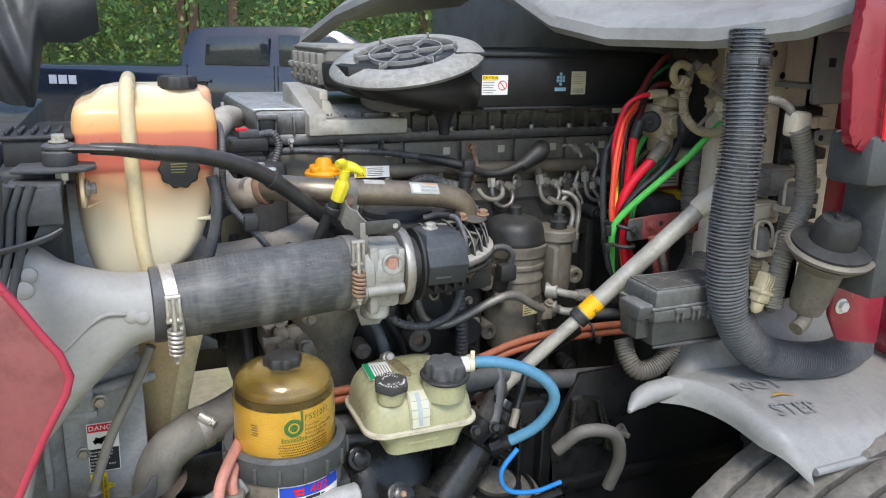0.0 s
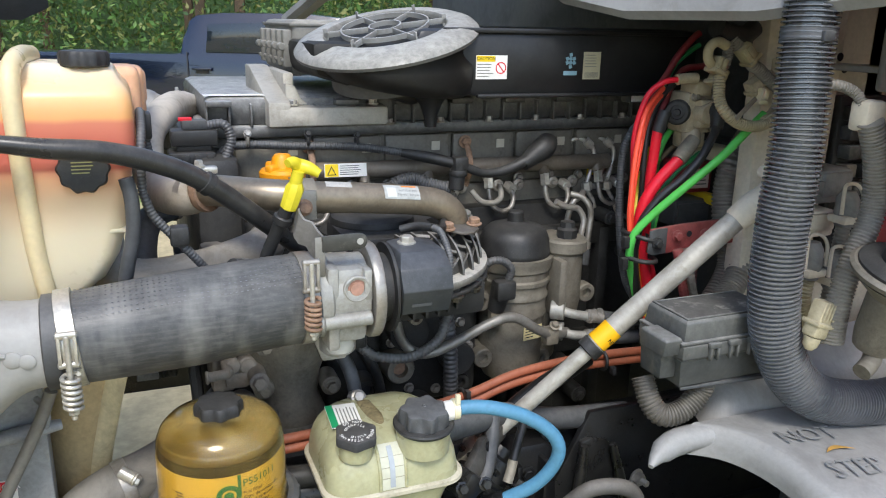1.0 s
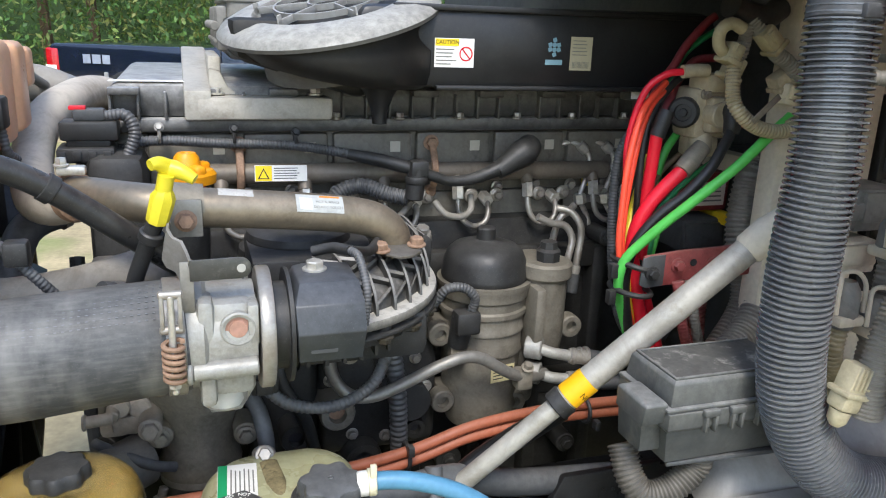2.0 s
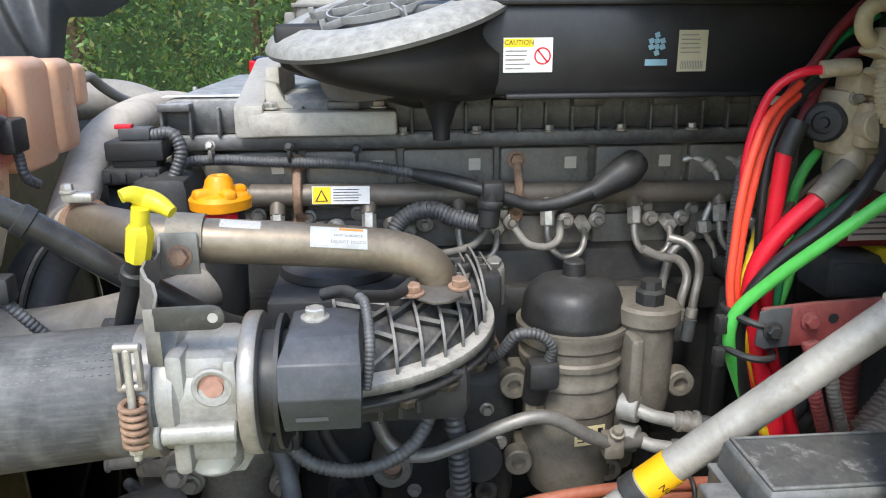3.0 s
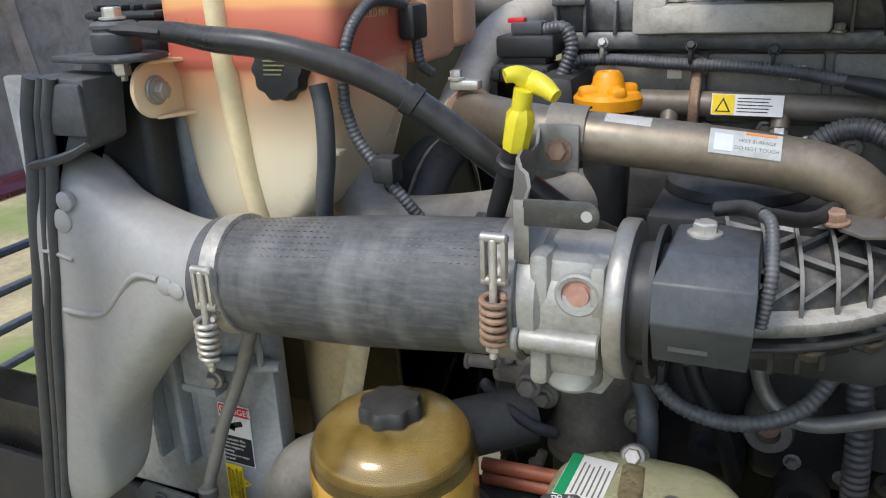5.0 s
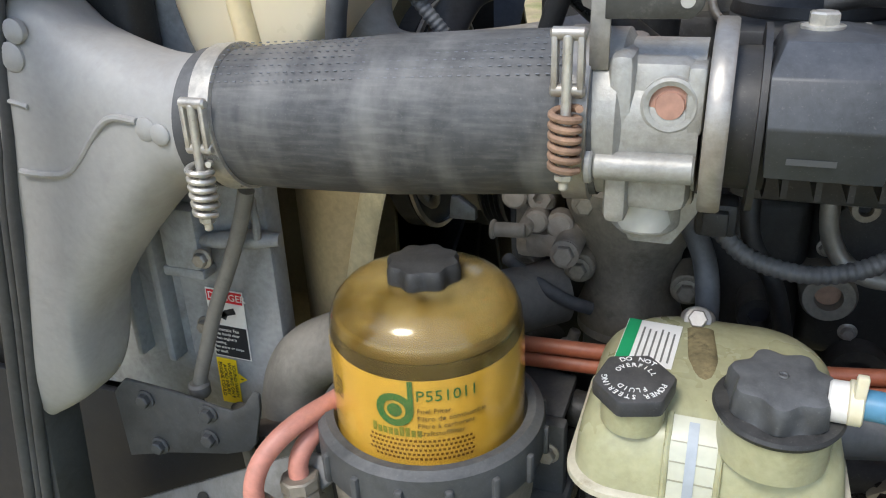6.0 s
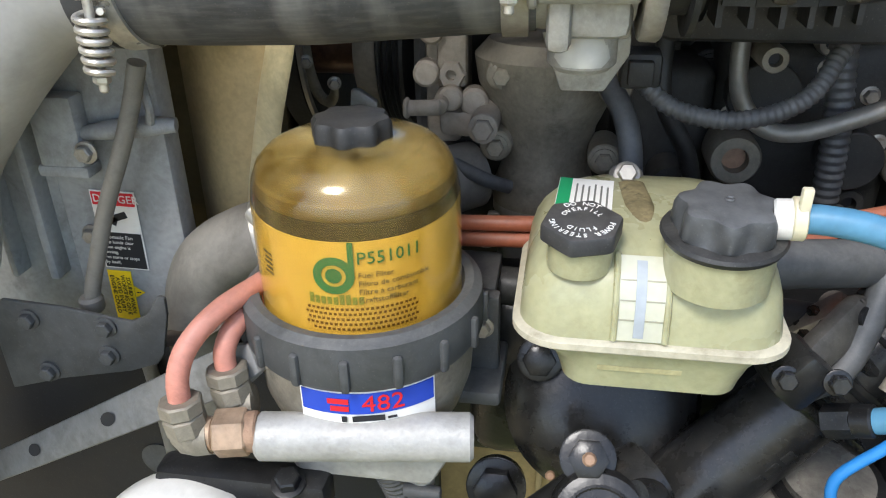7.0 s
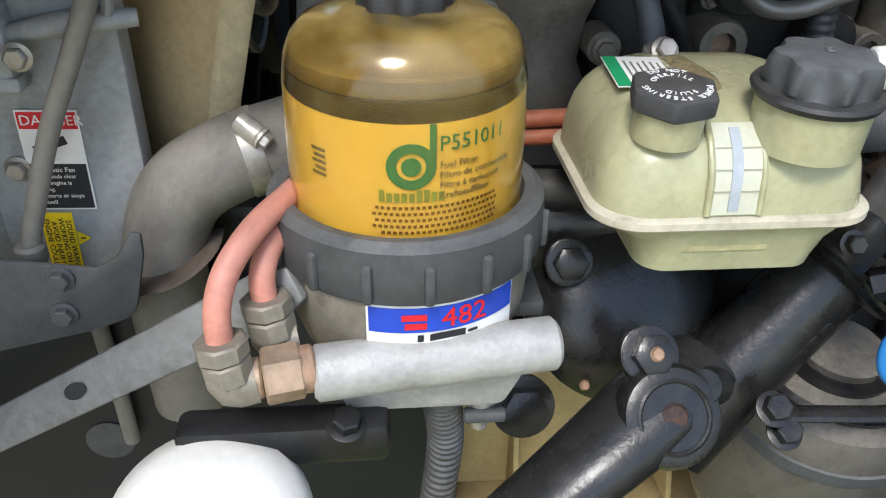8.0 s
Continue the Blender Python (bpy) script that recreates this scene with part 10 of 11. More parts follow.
cable([(1.12, 1.235, 1.53), (1.093, 1.235, 1.507), (1.054, 1.24, 1.467), (1.013, 1.255, 1.425), (0.983, 1.275, 1.388), (0.963, 1.29, 1.36), (0.946, 1.30, 1.335), (0.941, 1.305, 1.311), (0.949, 1.315, 1.278), (0.974, 1.33, 1.226), (0.999, 1.34, 1.173)], 0.0068, GREEN, "long bright green insulated battery cable")
cable([(1.112, 1.40, 1.65), (1.097, 1.40, 1.639), (1.069, 1.40, 1.608), (1.054, 1.40, 1.582), (1.026, 1.39, 1.554), (1.005, 1.38, 1.52)], 0.006, DKRED, "dark red insulated battery cable")
cable([(1.123, 1.41, 1.63), (1.103, 1.41, 1.619), (1.078, 1.41, 1.599), (1.053, 1.40, 1.571), (1.03, 1.39, 1.54)], 0.0045, DKGREEN, "dark green insulated cable")
cable([(1.135, 1.40, 1.595), (1.115, 1.40, 1.593), (1.086, 1.40, 1.588), (1.055, 1.39, 1.559), (1.04, 1.38, 1.538), (1.02, 1.37, 1.50)], 0.006, DKRED, "dark red insulated battery cable")
cable([(1.012, 1.375, 1.46), (1.001, 1.37, 1.425), (0.992, 1.365, 1.403), (0.981, 1.355, 1.374), (0.968, 1.34, 1.341), (0.964, 1.325, 1.304), (0.976, 1.33, 1.256), (0.995, 1.335, 1.199), (1.025, 1.34, 1.138)], 0.0058, YELC, "yellow insulated cable with faint print")
cable([(1.03, 1.42, 1.50), (1.006, 1.42, 1.482), (0.991, 1.42, 1.442), (0.985, 1.41, 1.362), (0.989, 1.40, 1.28), (1.002, 1.395, 1.216), (1.024, 1.39, 1.175)], 0.007, CORR, "black ribbed plastic cable sleeve", ribs=0.0045)
for pts, r, material, label in (([(0.992, 1.33, 1.492), (0.998, 1.33, 1.51), (1.004, 1.33, 1.526)], 0.0105, BLACK, "black boot of a red cable"), ([(1.018, 1.304, 1.449), (1.037, 1.308, 1.467), (1.052, 1.311, 1.481)], (0.0125, 0.0135, 0.012), ALUD, "grey boot of the thick red cable"), ([(1.020, 1.33, 1.577), (1.038, 1.328, 1.579), (1.056, 1.328, 1.579)], 0.0088, VBM, "beige fitting of a red cable")):
    bm = bmesh.new()
    tube(bm, pts, r, 16, 0.004)
    solo("cable_boot", bm, material, label, "cable boot", "cable boots")
for z, tilt in ((1.322, 0.25), (1.285, 0.1)):
    bm = bmesh.new()
    torus(bm, (0.966, 1.315, z), (tilt, 0, 1), 0.034, 0.004, 32, 8, 1.0, 0.75)
    box(bm, 0.926, 0.937, 1.30, 1.312, z - 0.016, z + 0.004, 0.002)
    solo("cable_tie", bm, BLACK, "black tie round the battery cables", "cable tie", "cable ties")

# valve block with ports
t = thing("air_valve_block", (1.08, 1.35, 1.48), "dusty beige cast air valve block with black ports", "valve block")
VB = VBM
bm = bmesh.new()
box(bm, 1.052, 1.112, 1.335, 1.39, 1.487, 1.556, 0.008)
box(bm, 1.058, 1.090, 1.325, 1.37, 1.55, 1.575, 0.005)
box(bm, 1.066, 1.092, 1.318, 1.34, 1.497, 1.545, 0.005)
cyl(bm, (1.078, 1.335, 1.522), (1.078, 1.31, 1.522), 0.017)
cyl(bm, (1.092, 1.335, 1.525), (1.088, 1.31, 1.528), 0.016)
cyl(bm, (1.075, 1.35, 1.49), (1.07, 1.34, 1.468), 0.016)
box(bm, 1.06, 1.10, 1.34, 1.38, 1.46, 1.49, 0.006)
part("casting", bm, VB, t)
pm = frame_to((1.046, 1.352, 1.522), (-0.72, -0.69, 0))
bm = bmesh.new()
lathe(bm, [(0.016, -0.02), (0.021, 0.0), (0.021, 0.010), (0.018, 0.013), (0.012, 0.013), (0.011, 0.009), (0.006, 0.009), (0.005, 0.013), (0.0, 0.013)], 30, pm)
part("port_cap", bm, BLACK, t)
bm = bmesh.new()
tube(bm, [(1.088, 1.322, 1.53), (1.087, 1.306, 1.527), (1.083, 1.297, 1.515), (1.081, 1.295, 1.50)], (0.0125, 0.0125, 0.0115, 0.0105), 20, 0.003)
part("elbow_fitting", bm, BLACK, t)
bolts("casting_bolt", t, ((1.062, 1.333, 1.548), (1.103, 1.333, 1.548), (1.103, 1.333, 1.496)), (0, -1, 0), 0.0055, ALUD)

SLEEVE = mat("beige_sleeve", "a39877", 0.6, var=0.2, dust=0.3)
for pts, r, rb, material in (
    ([(1.034, 1.24, 1.633), (1.017, 1.24, 1.639), (1.003, 1.24, 1.631), (1.006, 1.245, 1.615), (1.022, 1.25, 1.602), (1.035, 1.25, 1.593)], 0.0075, 0, SLEEVE),
    ([(1.035, 1.25, 1.598), (1.032, 1.24, 1.555), (1.039, 1.23, 1.534), (1.062, 1.225, 1.518), (1.094, 1.22, 1.513), (1.122, 1.22, 1.522), (1.145, 1.22, 1.536), (1.17, 1.225, 1.56)], 0.0088, 0.0042, SLEEVE),
    ([(1.048, 1.25, 1.64), (1.053, 1.26, 1.608), (1.044, 1.26, 1.59), (1.035, 1.25, 1.57)], 0.008, 0.0042, CORRG),
    ([(1.05, 1.25, 1.645), (1.075, 1.25, 1.625), (1.095, 1.25, 1.606), (1.112, 1.25, 1.597), (1.135, 1.25, 1.581), (1.165, 1.25, 1.564)], 0.0095, 0.0045, CORRG),
    ([(1.144, 1.24, 1.58), (1.149, 1.24, 1.55), (1.135, 1.235, 1.532), (1.11, 1.225, 1.52)], 0.007, 0, SLEEVE),
    ([(1.217, 1.36, 1.488), (1.176, 1.35, 1.44), (1.159, 1.34, 1.423), (1.15, 1.335, 1.378), (1.148, 1.325, 1.332), (1.156, 1.31, 1.27), (1.143, 1.30, 1.235), (1.10, 1.285, 1.19)], 0.0195, 0.0068, CORRG),
    ([(1.20, 1.30, 1.30), (1.16, 1.28, 1.262), (1.12, 1.26, 1.225), (1.07, 1.24, 1.20), (1.02, 1.22, 1.185)], 0.021, 0.0068, CORRG),
    ([(1.116, 1.36, 1.25), (1.118, 1.36, 1.2), (1.126, 1.36, 1.13)], 0.0125, 0.006, REDBR),
    ([(1.02, 1.25, 1.66), (1.045, 1.255, 1.652), (1.075, 1.255, 1.648), (1.10, 1.26, 1.66)], 0.015, 0, BLACK),
):
    bm = bmesh.new()
    tube(bm, pts, r, 16, 0.005, ribs=rb)
    solo("wall_conduit", bm, material, "dusty ribbed wiring conduit beside the cab wall", "conduit", "wall conduits")
for k, (x, y, z, w, h, a, material) in enumerate(((1.028, 1.248, 1.604, 0.020, 0.026, 20, SLEEVE), (1.078, 1.245, 1.622, 0.022, 0.034, -48, SLEEVE), (1.130, 1.265, 1.577, 0.046, 0.022, -32, VB), (1.124, 1.255, 1.556, 0.016, 0.026, 10, CREAM), (1.05, 1.27, 1.585, 0.020, 0.03, 24, SLEEVE), (1.16, 1.25, 1.60, 0.03, 0.03, 0, VB))):
    t = thing("wall_connector", (x, y, z), "grubby beige electrical connector on a conduit", "connector", "wall connectors")
    mm = Matrix.Translation((x, y, z)) @ Matrix.Rotation(radians(a), 4, "Y")
    bm = bmesh.new()
    box(bm, -w / 2, w / 2, -0.012, 0.012, -h / 2, h / 2, 0.004, mm)
    box(bm, -w / 2 - 0.002, w / 2 + 0.002, -0.014, 0.014, -h / 2, -h / 2 + 0.007, 0.002, mm)
    part("shell", bm, material, t)
    bm = bmesh.new()
    box(bm, -0.004, 0.004, -0.016, -0.011, -h * 0.2, h * 0.4, 0.001, mm)
    part("latch", bm, material, t)
bm = bmesh.new()
box(bm, -0.004, 0.004, -0.001, 0.001, -0.024, 0.022, 0.0005, Matrix.Translation((1.065, 1.216, 1.542)) @ Matrix.Rotation(radians(48), 4, "Y"))
solo("strap", bm, ALUD, "loose grey tie strap end on a conduit", "strap")

# red oxide bracket with fittings
t = thing("red_oxide_bracket", (1.0, 1.31, 1.33), "red oxide painted bracket with bolts and fittings", "bracket")
bm = bmesh.new()
prism(bm, [(0.965, 1.340), (0.962, 1.300), (0.985, 1.296), (1.16, 1.305), (1.16, 1.35), (1.02, 1.345)], 0.008, Matrix.Translation((0, 1.292, 0)) @ Matrix.Rotation(radians(90), 4, "X"), 0.003)
part("plate", bm, REDBR, t)
bm = bmesh.new()
prism(bm, [(0.960, 1.338), (0.958, 1.302), (0.968, 1.297), (0.994, 1.299), (0.994, 1.342), (0.972, 1.341)], 0.003, Matrix.Translation((0, 1.2835, 0)) @ Matrix.Rotation(radians(90), 4, "X"), 0.001)
part("end_tab", bm, DKPANEL, t, "bare grey end tab")
for k, (x, z) in enumerate(((0.974, 1.318), (1.015, 1.326), (1.04, 1.328), (1.071, 1.324))):
    bm = bmesh.new()
    if k == 2:
        lathe(bm, [(0.0, 0.0), (0.005, 0.0), (0.0052, 0.0012), (0.0, 0.0012)], 16, frame_to((x, 1.2835, z), (0, -1, 0)))
    else:
        bolt(bm, (x, 1.283 if k else 1.279, z), (0, -1, 0), 0.0075)
    part("bolt" if k != 2 else "hole", bm, (BLACK, REDBR, INK, REDBR)[k], t)
for x in (1.015, 1.035):
    bm = bmesh.new()
    cyl(bm, (x, 1.278, 1.305), (x + 0.004, 1.272, 1.285), 0.009)
    tube(bm, [(x, 1.272, 1.29), (x + 0.006, 1.266, 1.25), (x + 0.025, 1.268, 1.20)], 0.007, 12, ribs=0.005)
    part("fitting", bm, REDBR if x < 1.02 else CORRG, t)

# boxes deep behind the cables
t = thing("labelled_relay", (1.15, 1.41, 1.31), "dark relay box with a pale printed label", "relay box")
bm = bmesh.new()
box(bm, 1.115, 1.185, 1.41, 1.47, 1.365, 1.425, 0.005)
part("body", bm, DKRED, t)
lm = plane_m((1.150, 1.409, 1.392), (1, 0, 0), (0, 0, 1))
bm = bmesh.new()
rect(bm, -0.026, 0.026, -0.018, 0.018, lm)
lab = part("label", bm, plain("pale_pink_label", "d8c9c2"), t, "pale printed label")
bm = bmesh.new()
bars(bm, -0.022, 0.022, -0.014, 0.014, 4, lm, 0.0007, 0.35, 5)
part("print_bar", bm, mat("grey_ink", "6f6a68", 0.6, var=0.1), lab)
for x0, x1, z0, z1, material in ((1.10, 1.18, 1.305, 1.355, DKPANEL), (1.19, 1.25, 1.35, 1.46, BLACK), (1.17, 1.215, 1.425, 1.455, BEIGE), (1.165, 1.185, 1.345, 1.365, YELC)):
    t = thing("relay_box", ((x0 + x1) / 2, 1.42, z0), "dusty relay box mounted on the firewall", "relay box", "firewall relay boxes")
    bm = bmesh.new()
    box(bm, x0, x1, 1.40 if x0 < 1.16 else 1.33, 1.47, z0, z1, 0.006)
    part("body", bm, material, t)
    bm = bmesh.new()
    box(bm, x0 + 0.006, x1 - 0.006, (1.40 if x0 < 1.16 else 1.33) - 0.004, 1.41, z0 + 0.006, z1 - 0.006, 0.002)
    part("cover", bm, material, t)

# wiring and boxes on the side wall
t = thing("relay_board", (1.25, 1.2, 1.42), "black relay board with rows of plugged relays", "relay board")
bm = bmesh.new()
box(bm, 1.235, 1.335, 1.195, 1.225, 1.30, 1.56, 0.004)
part("backplate", bm, BLACK, t)
rd = random.Random(4)
for j in range(8):
    for i in range(3):
        bm = bmesh.new()
        x, z = 1.243 + 0.029 * i, 1.312 + 0.030 * j
        box(bm, x, x + 0.024, 1.165 + rd.uniform(0, 0.012), 1.198, z, z + 0.022, 0.003)
        part("relay", bm, rd.choice((DKPANEL, FUSE, ALUD, BEIGE, BLACK)), t)
t = thing("wall_plate", (1.2, 1.1, 1.6), "grey cover plate with a square hole", "plate")
bm = bmesh.new()
box(bm, 1.193, 1.266, 1.095, 1.107, 1.575, 1.70, 0.005)
part("plate", bm, FENDER, t)
bm = bmesh.new()
box(bm, 1.218, 1.232, 1.092, 1.097, 1.64, 1.655, 0.001)
part("square_hole", bm, INK, t)
bm = bmesh.new()
box(bm, 1.20, 1.25, 1.10, 1.225, 1.60, 1.61, 0.003)
part("stand_off", bm, FENDER, t)
for x, z in ((1.19, 1.66), (1.215, 1.62), (1.19, 1.50), (1.255, 1.60), (1.20, 1.36)):
    bm = bmesh.new()
    lathe(bm, [(0.0, 0.0), (0.006, 0.0), (0.0065, 0.001), (0.0, 0.001)], 16, frame_to((x, 1.218 if not 1.16 < x < 1.22 else 1.194, z), (0, -1, 0)))
    solo("wall_hole", bm, INK, "round drilled hole in the cab wall", "hole", "cab wall holes")
t = thing("steel_tab", (1.1, 1.0, 1.5), "bare steel tab with a cream nut", "bracket")
bm = bmesh.new()
prism(bm, [(1.083, 1.522), (1.085, 1.545), (1.13, 1.548), (1.135, 1.533), (1.13, 1.522)], 0.004, Matrix.Translation((0, 0.985, 0)) @ Matrix.Rotation(radians(90), 4, "X"), 0.001)
part("tab", bm, STEEL, t)
bm = bmesh.new()
lathe(bm, [(0.0, 0.0), (0.005, 0.0), (0.005, 0.001), (0.0, 0.001)], 16, frame_to((1.095, 0.9805, 1.534), (0, -1, 0)))
part("hole", bm, INK, t)
bm = bmesh.new()
for k in range(3):
    box(bm, 1.128, 1.15, 0.965, 0.985, 1.513 + 0.012 * k, 1.522 + 0.012 * k, 0.002)
part("nut", bm, CREAM, t)

GREYPLUG = mat("grey_plug", "7b7d7c", 0.55, var=0.15, scale=20, dust=0.4, dustcol="a49b89", stain=0.2)
def wall_box(x0, x1, y0, z0, z1, material, label):
    t = thing("plug_housing", ((x0 + x1) / 2, y0, z0), label, "connector", "wall plug housings")
    bm = bmesh.new()
    box(bm, x0, x1, y0, 1.215, z0, z1, 0.005)
    part("shell", bm, material, t)
    bm = bmesh.new()
    box(bm, x0 + 0.006, x1 - 0.006, y0 - 0.006, y0 + 0.004, z0 + 0.012, z1 - 0.004, 0.003)
    part("cover", bm, material, t)
    bm = bmesh.new()
    box(bm, x0 - 0.004, x0 + 0.012, y0 - 0.004, y0 + 0.05, z0 + 0.3 * (z1 - z0), z0 + 0.7 * (z1 - z0), 0.003)
    part("latch", bm, material, t)


wall_box(1.154, 1.222, 1.14, 1.402, 1.455, GREYPLUG, "large grey dusty plug housing")
wall_box(1.115, 1.188, 1.13, 1.352, 1.394, BEIGE, "beige dusty plug housing")
wall_box(1.127, 1.158, 1.14, 1.406, 1.442, GREYPLUG, "small open grey plug housing")
for x, y, z0, z1 in ((1.117, 1.10, 1.30, 1.357), (1.155, 1.09, 1.286, 1.338), (1.172, 1.10, 1.378, 1.43)):
    t = thing("lever_plug", (x, y, z0), "grey lever-lock plug with a beige bail", "connector", "lever plugs")
    bm = bmesh.new()
    tube(bm, [(x, y, z0), (x, y, z0 + 0.012), (x, y, (z0 + z1) / 2), (x, y, z1 - 0.004), (x, y, z1)], (0.014, 0.0175, 0.0165, 0.0165, 0.010), 20, 0.004)
    part("body", bm, GREYPLUG, t)
    bm = bmesh.new()
    box(bm, x - 0.019, x + 0.019, y - 0.018, y + 0.018, z0 + 0.004, z0 + 0.018, 0.005)
    part("collar", bm, BEIGE, t)
    bm = bmesh.new()
    tube(bm, [(x - 0.02, y - 0.01, z0 + 0.02), (x - 0.019, y - 0.008, z1 - 0.004), (x - 0.010, y - 0.002, z1 + 0.010), (x + 0.010, y - 0.002, z1 + 0.010), (x + 0.019, y - 0.008, z1 - 0.004), (x + 0.02, y - 0.01, z0 + 0.02)], 0.0028, 8, 0.004)
    part("bail", bm, BEIGE, t)
    bm = bmesh.new()
    tube(bm, [(x, y, z0 + 0.004), (x - 0.002, y, z0 - 0.03), (x + 0.012, y + 0.008, z0 - 0.07), (x + 0.03, y + 0.03, z0 - 0.10)], 0.0105, 14, ribs=0.0055)
    part("conduit", bm, SLEEVE if x < 1.14 else CORRG, t)
t = thing("grey_relay_box", (1.05, 1.47, 1.50), "small grey box with a white and blue label", "relay box")
bm = bmesh.new()
box(bm, 1.03, 1.07, 1.47, 1.50, 1.525, 1.575, 0.004)
box(bm, 1.045, 1.09, 1.475, 1.50, 1.535, 1.58, 0.004)
part("box", bm, FUSE, t)
bm = bmesh.new()
rect(bm, -0.015, 0.015, -0.022, 0.02, plane_m((1.047, 1.4685, 1.55), (1, 0, 0), (0, 0, 1)))
lab = part("label", bm, WHITE, t)
bm = bmesh.new()
rect(bm, -0.012, 0.012, 0.004, 0.013, plane_m((1.047, 1.468, 1.55), (1, 0, 0), (0, 0, 1)), 0.0006, 0.0004)
part("blue_band", bm, mat("blue_print", "4a74b8", 0.5, var=0.1), lab)

# ---- hoses and brackets low in the bay, behind the reservoir ----
t = thing("chassis_bracket", (0.72, 1.3, 0.85), "black cast spring hanger bracket on the chassis rail", "bracket")
bm = bmesh.new()
prism(bm, [(0.66, 0.72), (0.70, 0.98), (0.72, 1.0), (0.78, 1.0), (0.80, 0.98), (0.83, 0.72)], 0.05, Matrix.Translation((0, 1.31, 0)) @ Matrix.Rotation(radians(90), 4, "X"), 0.008)
box(bm, 0.715, 0.725, 1.235, 1.27, 0.74, 0.98, 0.003)
box(bm, 0.765, 0.775, 1.235, 1.27, 0.74, 0.98, 0.003)
part("casting", bm, BLACKG, t)
bm = bmesh.new()
for x, z in ((0.70, 0.78), (0.79, 0.78), (0.745, 0.95)):
    bolt(bm, (x, 1.258, z), (0, -1, 0), 0.010)
part("bracket_bolt", bm, BLACKG, t)
for pts, r, material, label in (
    ([(0.60, 1.18, 0.99), (0.635, 1.19, 1.01), (0.66, 1.22, 1.06), (0.665, 1.24, 1.10)], 0.011, RUBBER, "black hose beside the strut"),
    ([(0.56, 1.20, 1.09), (0.62, 1.22, 1.085), (0.70, 1.26, 1.065), (0.80, 1.28, 1.03), (0.95, 1.29, 1.01)], 0.019, RUBBER, "thick black hose behind the reservoir"),
    ([(0.36, 1.29, 1.005), (0.45, 1.28, 1.005), (0.60, 1.275, 1.00), (0.70, 1.28, 0.985)], 0.018, BLACK, "black hose along the rail"),
    ([(0.66, 1.14, 0.98), (0.63, 1.14, 0.94), (0.645, 1.14, 0.90), (0.70, 1.14, 0.885), (0.76, 1.15, 0.885)], 0.0045, mat("thin_blue_line", "2f7fc4", 0.4, var=0.1), "thin bright blue air line"),
    ([(0.74, 1.14, 0.96), (0.78, 1.12, 1.0), (0.84, 1.11, 0.99), (0.865, 1.12, 0.93), (0.86, 1.14, 0.86)], 0.012, mat("grey_rubber_loop", "4c4a47", 0.6, var=0.15, dust=0.3), "grey looped rubber hose end"),
    ([(0.65, 1.41, 1.27), (0.652, 1.40, 1.20), (0.66, 1.395, 1.12), (0.665, 1.40, 1.03)], 0.0125, CORR, "black ribbed hose behind the pipe"),
    ([(0.47, 1.30, 1.20), (0.50, 1.29, 1.18), (0.55, 1.285, 1.175), (0.60, 1.30, 1.19), (0.63, 1.33, 1.225)], 0.0075, CORR, "ribbed lead under the manifold"),
    ([(0.44, 1.36, 1.19), (0.462, 1.33, 1.16), (0.47, 1.31, 1.12), (0.466, 1.30, 1.08)], 0.0105, RUBBER, "curved black hose to the reservoir"),
    ([(0.50, 1.42, 1.24), (0.50, 1.40, 1.16), (0.53, 1.40, 1.10), (0.55, 1.42, 1.02)], 0.009, BLACK, "black cable under the manifold"),
    ([(0.28, 1.12, 0.94), (0.285, 1.14, 0.90), (0.29, 1.16, 0.84), (0.285, 1.17, 0.76)], 0.0145, CORR, "black ribbed hose below the fuel filter"),
    ([(0.37, 1.345, 1.29), (0.40, 1.33, 1.255), (0.42, 1.33, 1.24)], 0.007, mat("braided_line", "a9a498", 0.5, 0.3, var=0.3, fine=400), "braided line by the pump"),
):
    bm = bmesh.new()
    tube(bm, pts, r, 16, **({"ribs": 0.006 if r < 0.01 else 0.0085} if material is CORR else {"step": 0.008}))
    solo("bay_hose", bm, material, label, "hose")
t = thing("connector_plug", (0.475, 1.29, 1.2), "black wiring plug under the throttle", "connector")
bm = bmesh.new()
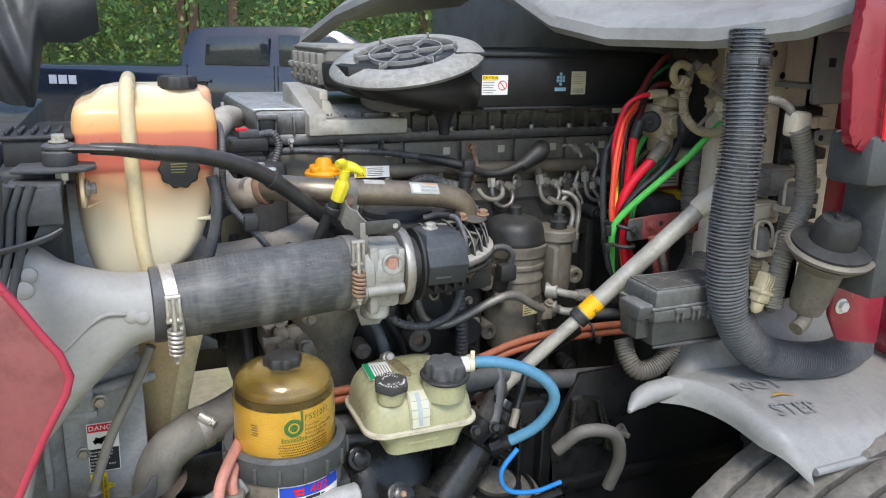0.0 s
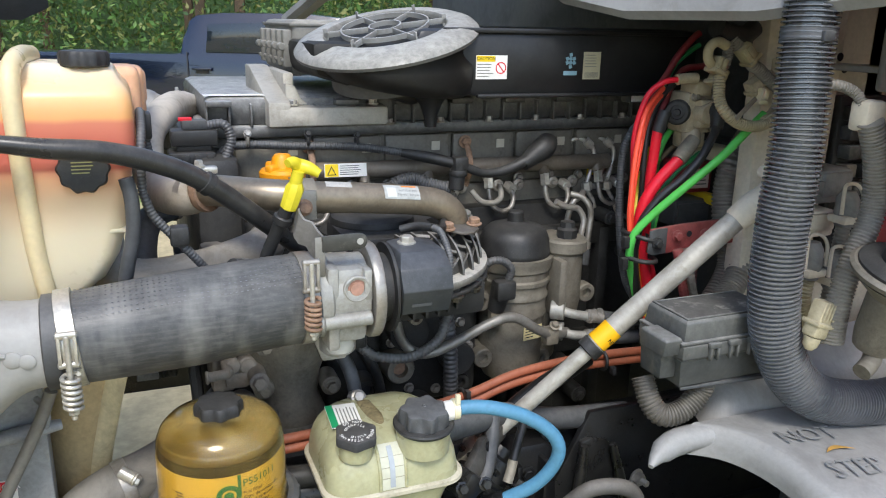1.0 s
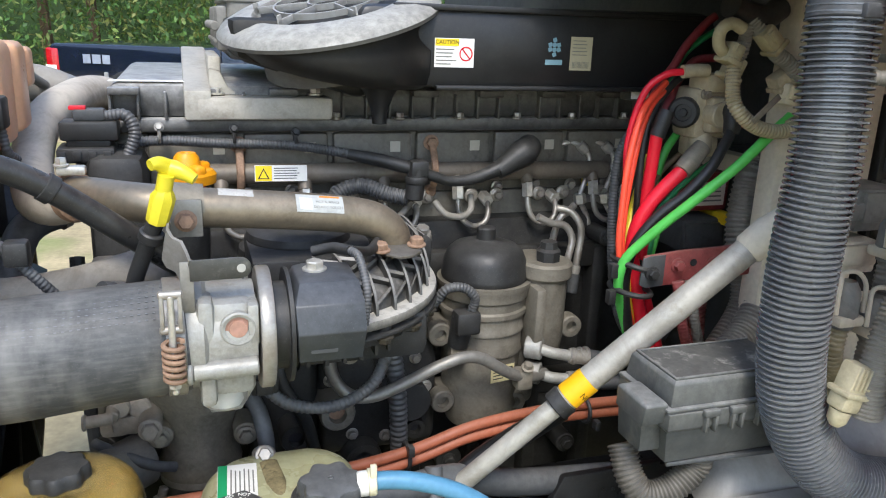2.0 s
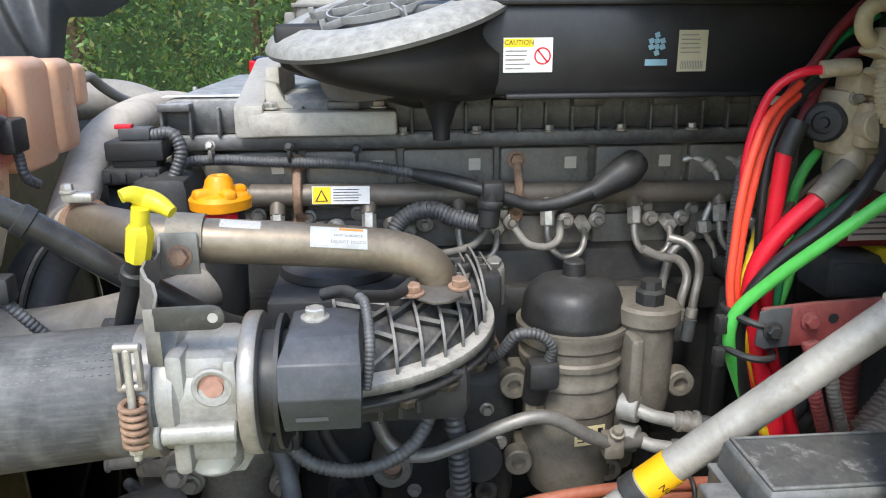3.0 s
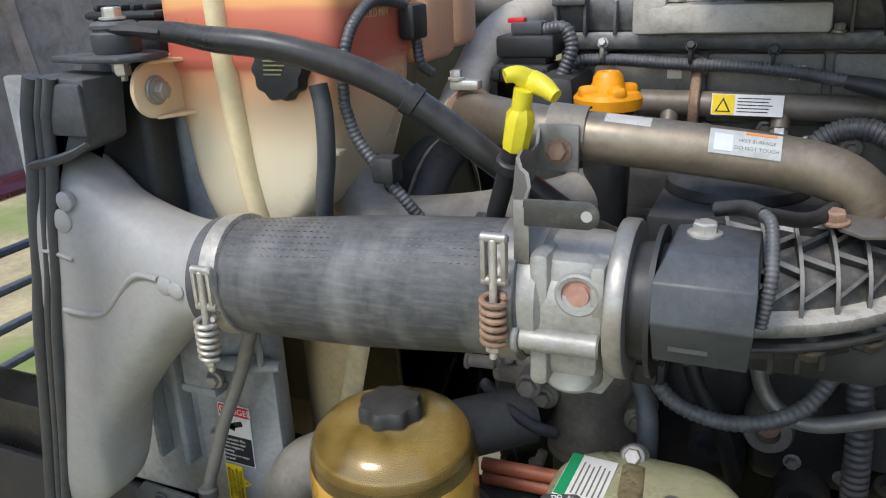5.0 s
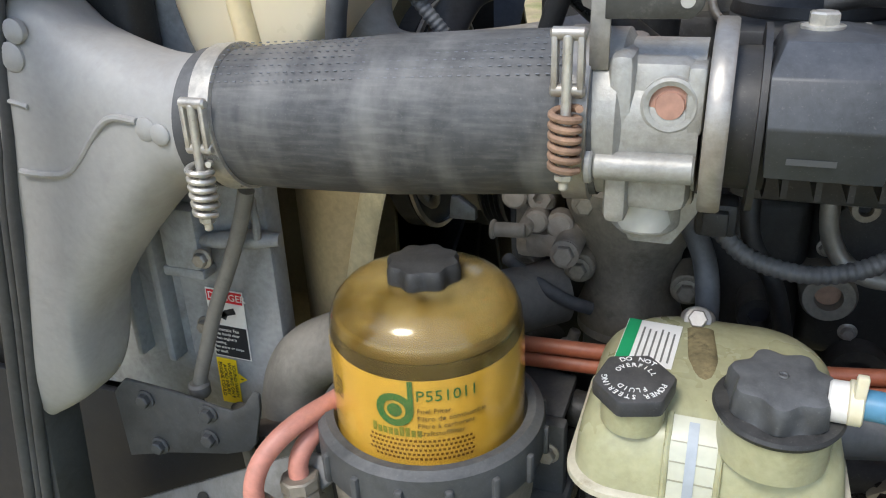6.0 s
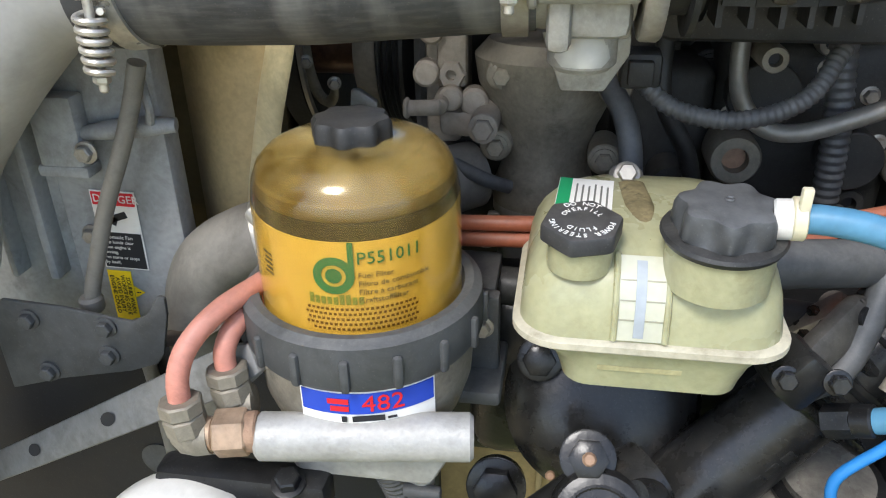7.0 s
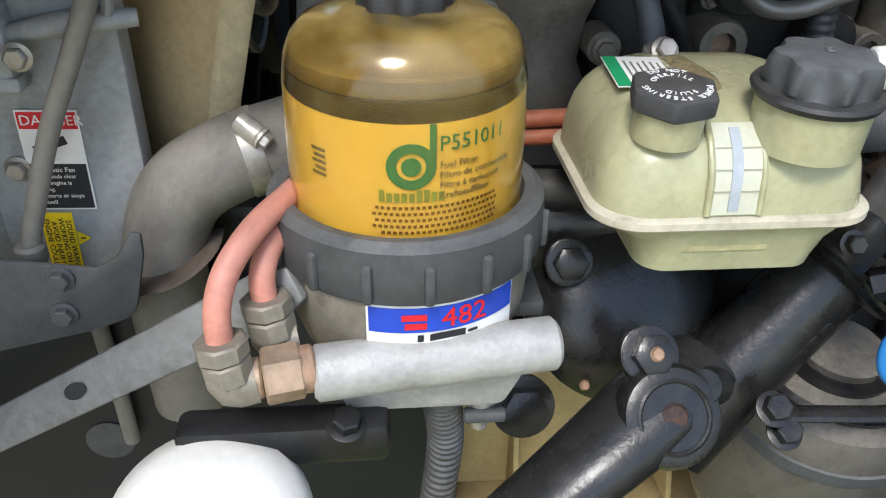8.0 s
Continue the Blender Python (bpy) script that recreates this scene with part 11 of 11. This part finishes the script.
box(bm, 0.452, 0.485, 1.29, 1.32, 1.195, 1.225, 0.005)
box(bm, 0.458, 0.478, 1.282, 1.292, 1.20, 1.22, 0.002)
part("shell", bm, BLACK, t)
# starter, pump bosses and lugs on the block below the manifold
for k, (x, y, z, r, h, material) in enumerate(((0.579, 1.42, 1.09, 0.026, 0.05, ALUD), (0.62, 1.44, 1.00, 0.03, 0.10, DARK), (0.70, 1.44, 1.04, 0.016, 0.05, DARK), (0.655, 1.45, 1.20, 0.013, 0.06, STEEL), (0.70, 1.43, 1.245, 0.014, 0.05, RUST), (0.585, 1.36, 1.205, 0.012, 0.03, ALUD), (0.52, 1.42, 1.06, 0.022, 0.06, DARK))):
    t = thing("block_lug", (x, y, z), "round drilled lug on the engine block", "lug", "engine block lugs")
    bm = bmesh.new()
    lathe(bm, [(r, -0.10), (r, 0.0), (r * 0.9, h * 0.1), (r * 0.5, h * 0.1), (r * 0.48, -0.01), (0.0, -0.01)], 28, frame_to((x, y, z), (0, -1, 0.05)))
    part("boss", bm, material, t)
    bm = bmesh.new()
    lathe(bm, [(0.0, -0.009), (r * 0.47, -0.009), (r * 0.45, -0.006), (0.0, -0.006)], 24, frame_to((x, y, z), (0, -1, 0.05)))
    part("bore", bm, RUST if k in (0, 4) else INK, t)
t = thing("fuel_pump", (0.62, 1.47, 1.05), "dusty dark fuel pump body on the block", "pump")
bm = bmesh.new()
box(bm, 0.56, 0.74, 1.455, 1.56, 1.00, 1.20, 0.02, None, 3)
cyl(bm, (0.60, 1.46, 1.15), (0.60, 1.43, 1.15), 0.035)
cyl(bm, (0.69, 1.46, 1.09), (0.69, 1.425, 1.09), 0.03)
box(bm, 0.46, 0.56, 1.46, 1.56, 0.98, 1.17, 0.015, None, 3)
part("body", bm, DARK, t)
bolts("cover_bolt", t, [(0.645 + 0.075 * math.cos(2 * math.pi * k / 9), 1.456, 1.10 + 0.075 * math.sin(2 * math.pi * k / 9)) for k in range(9)], (0, -1, 0), 0.007, STEEL)
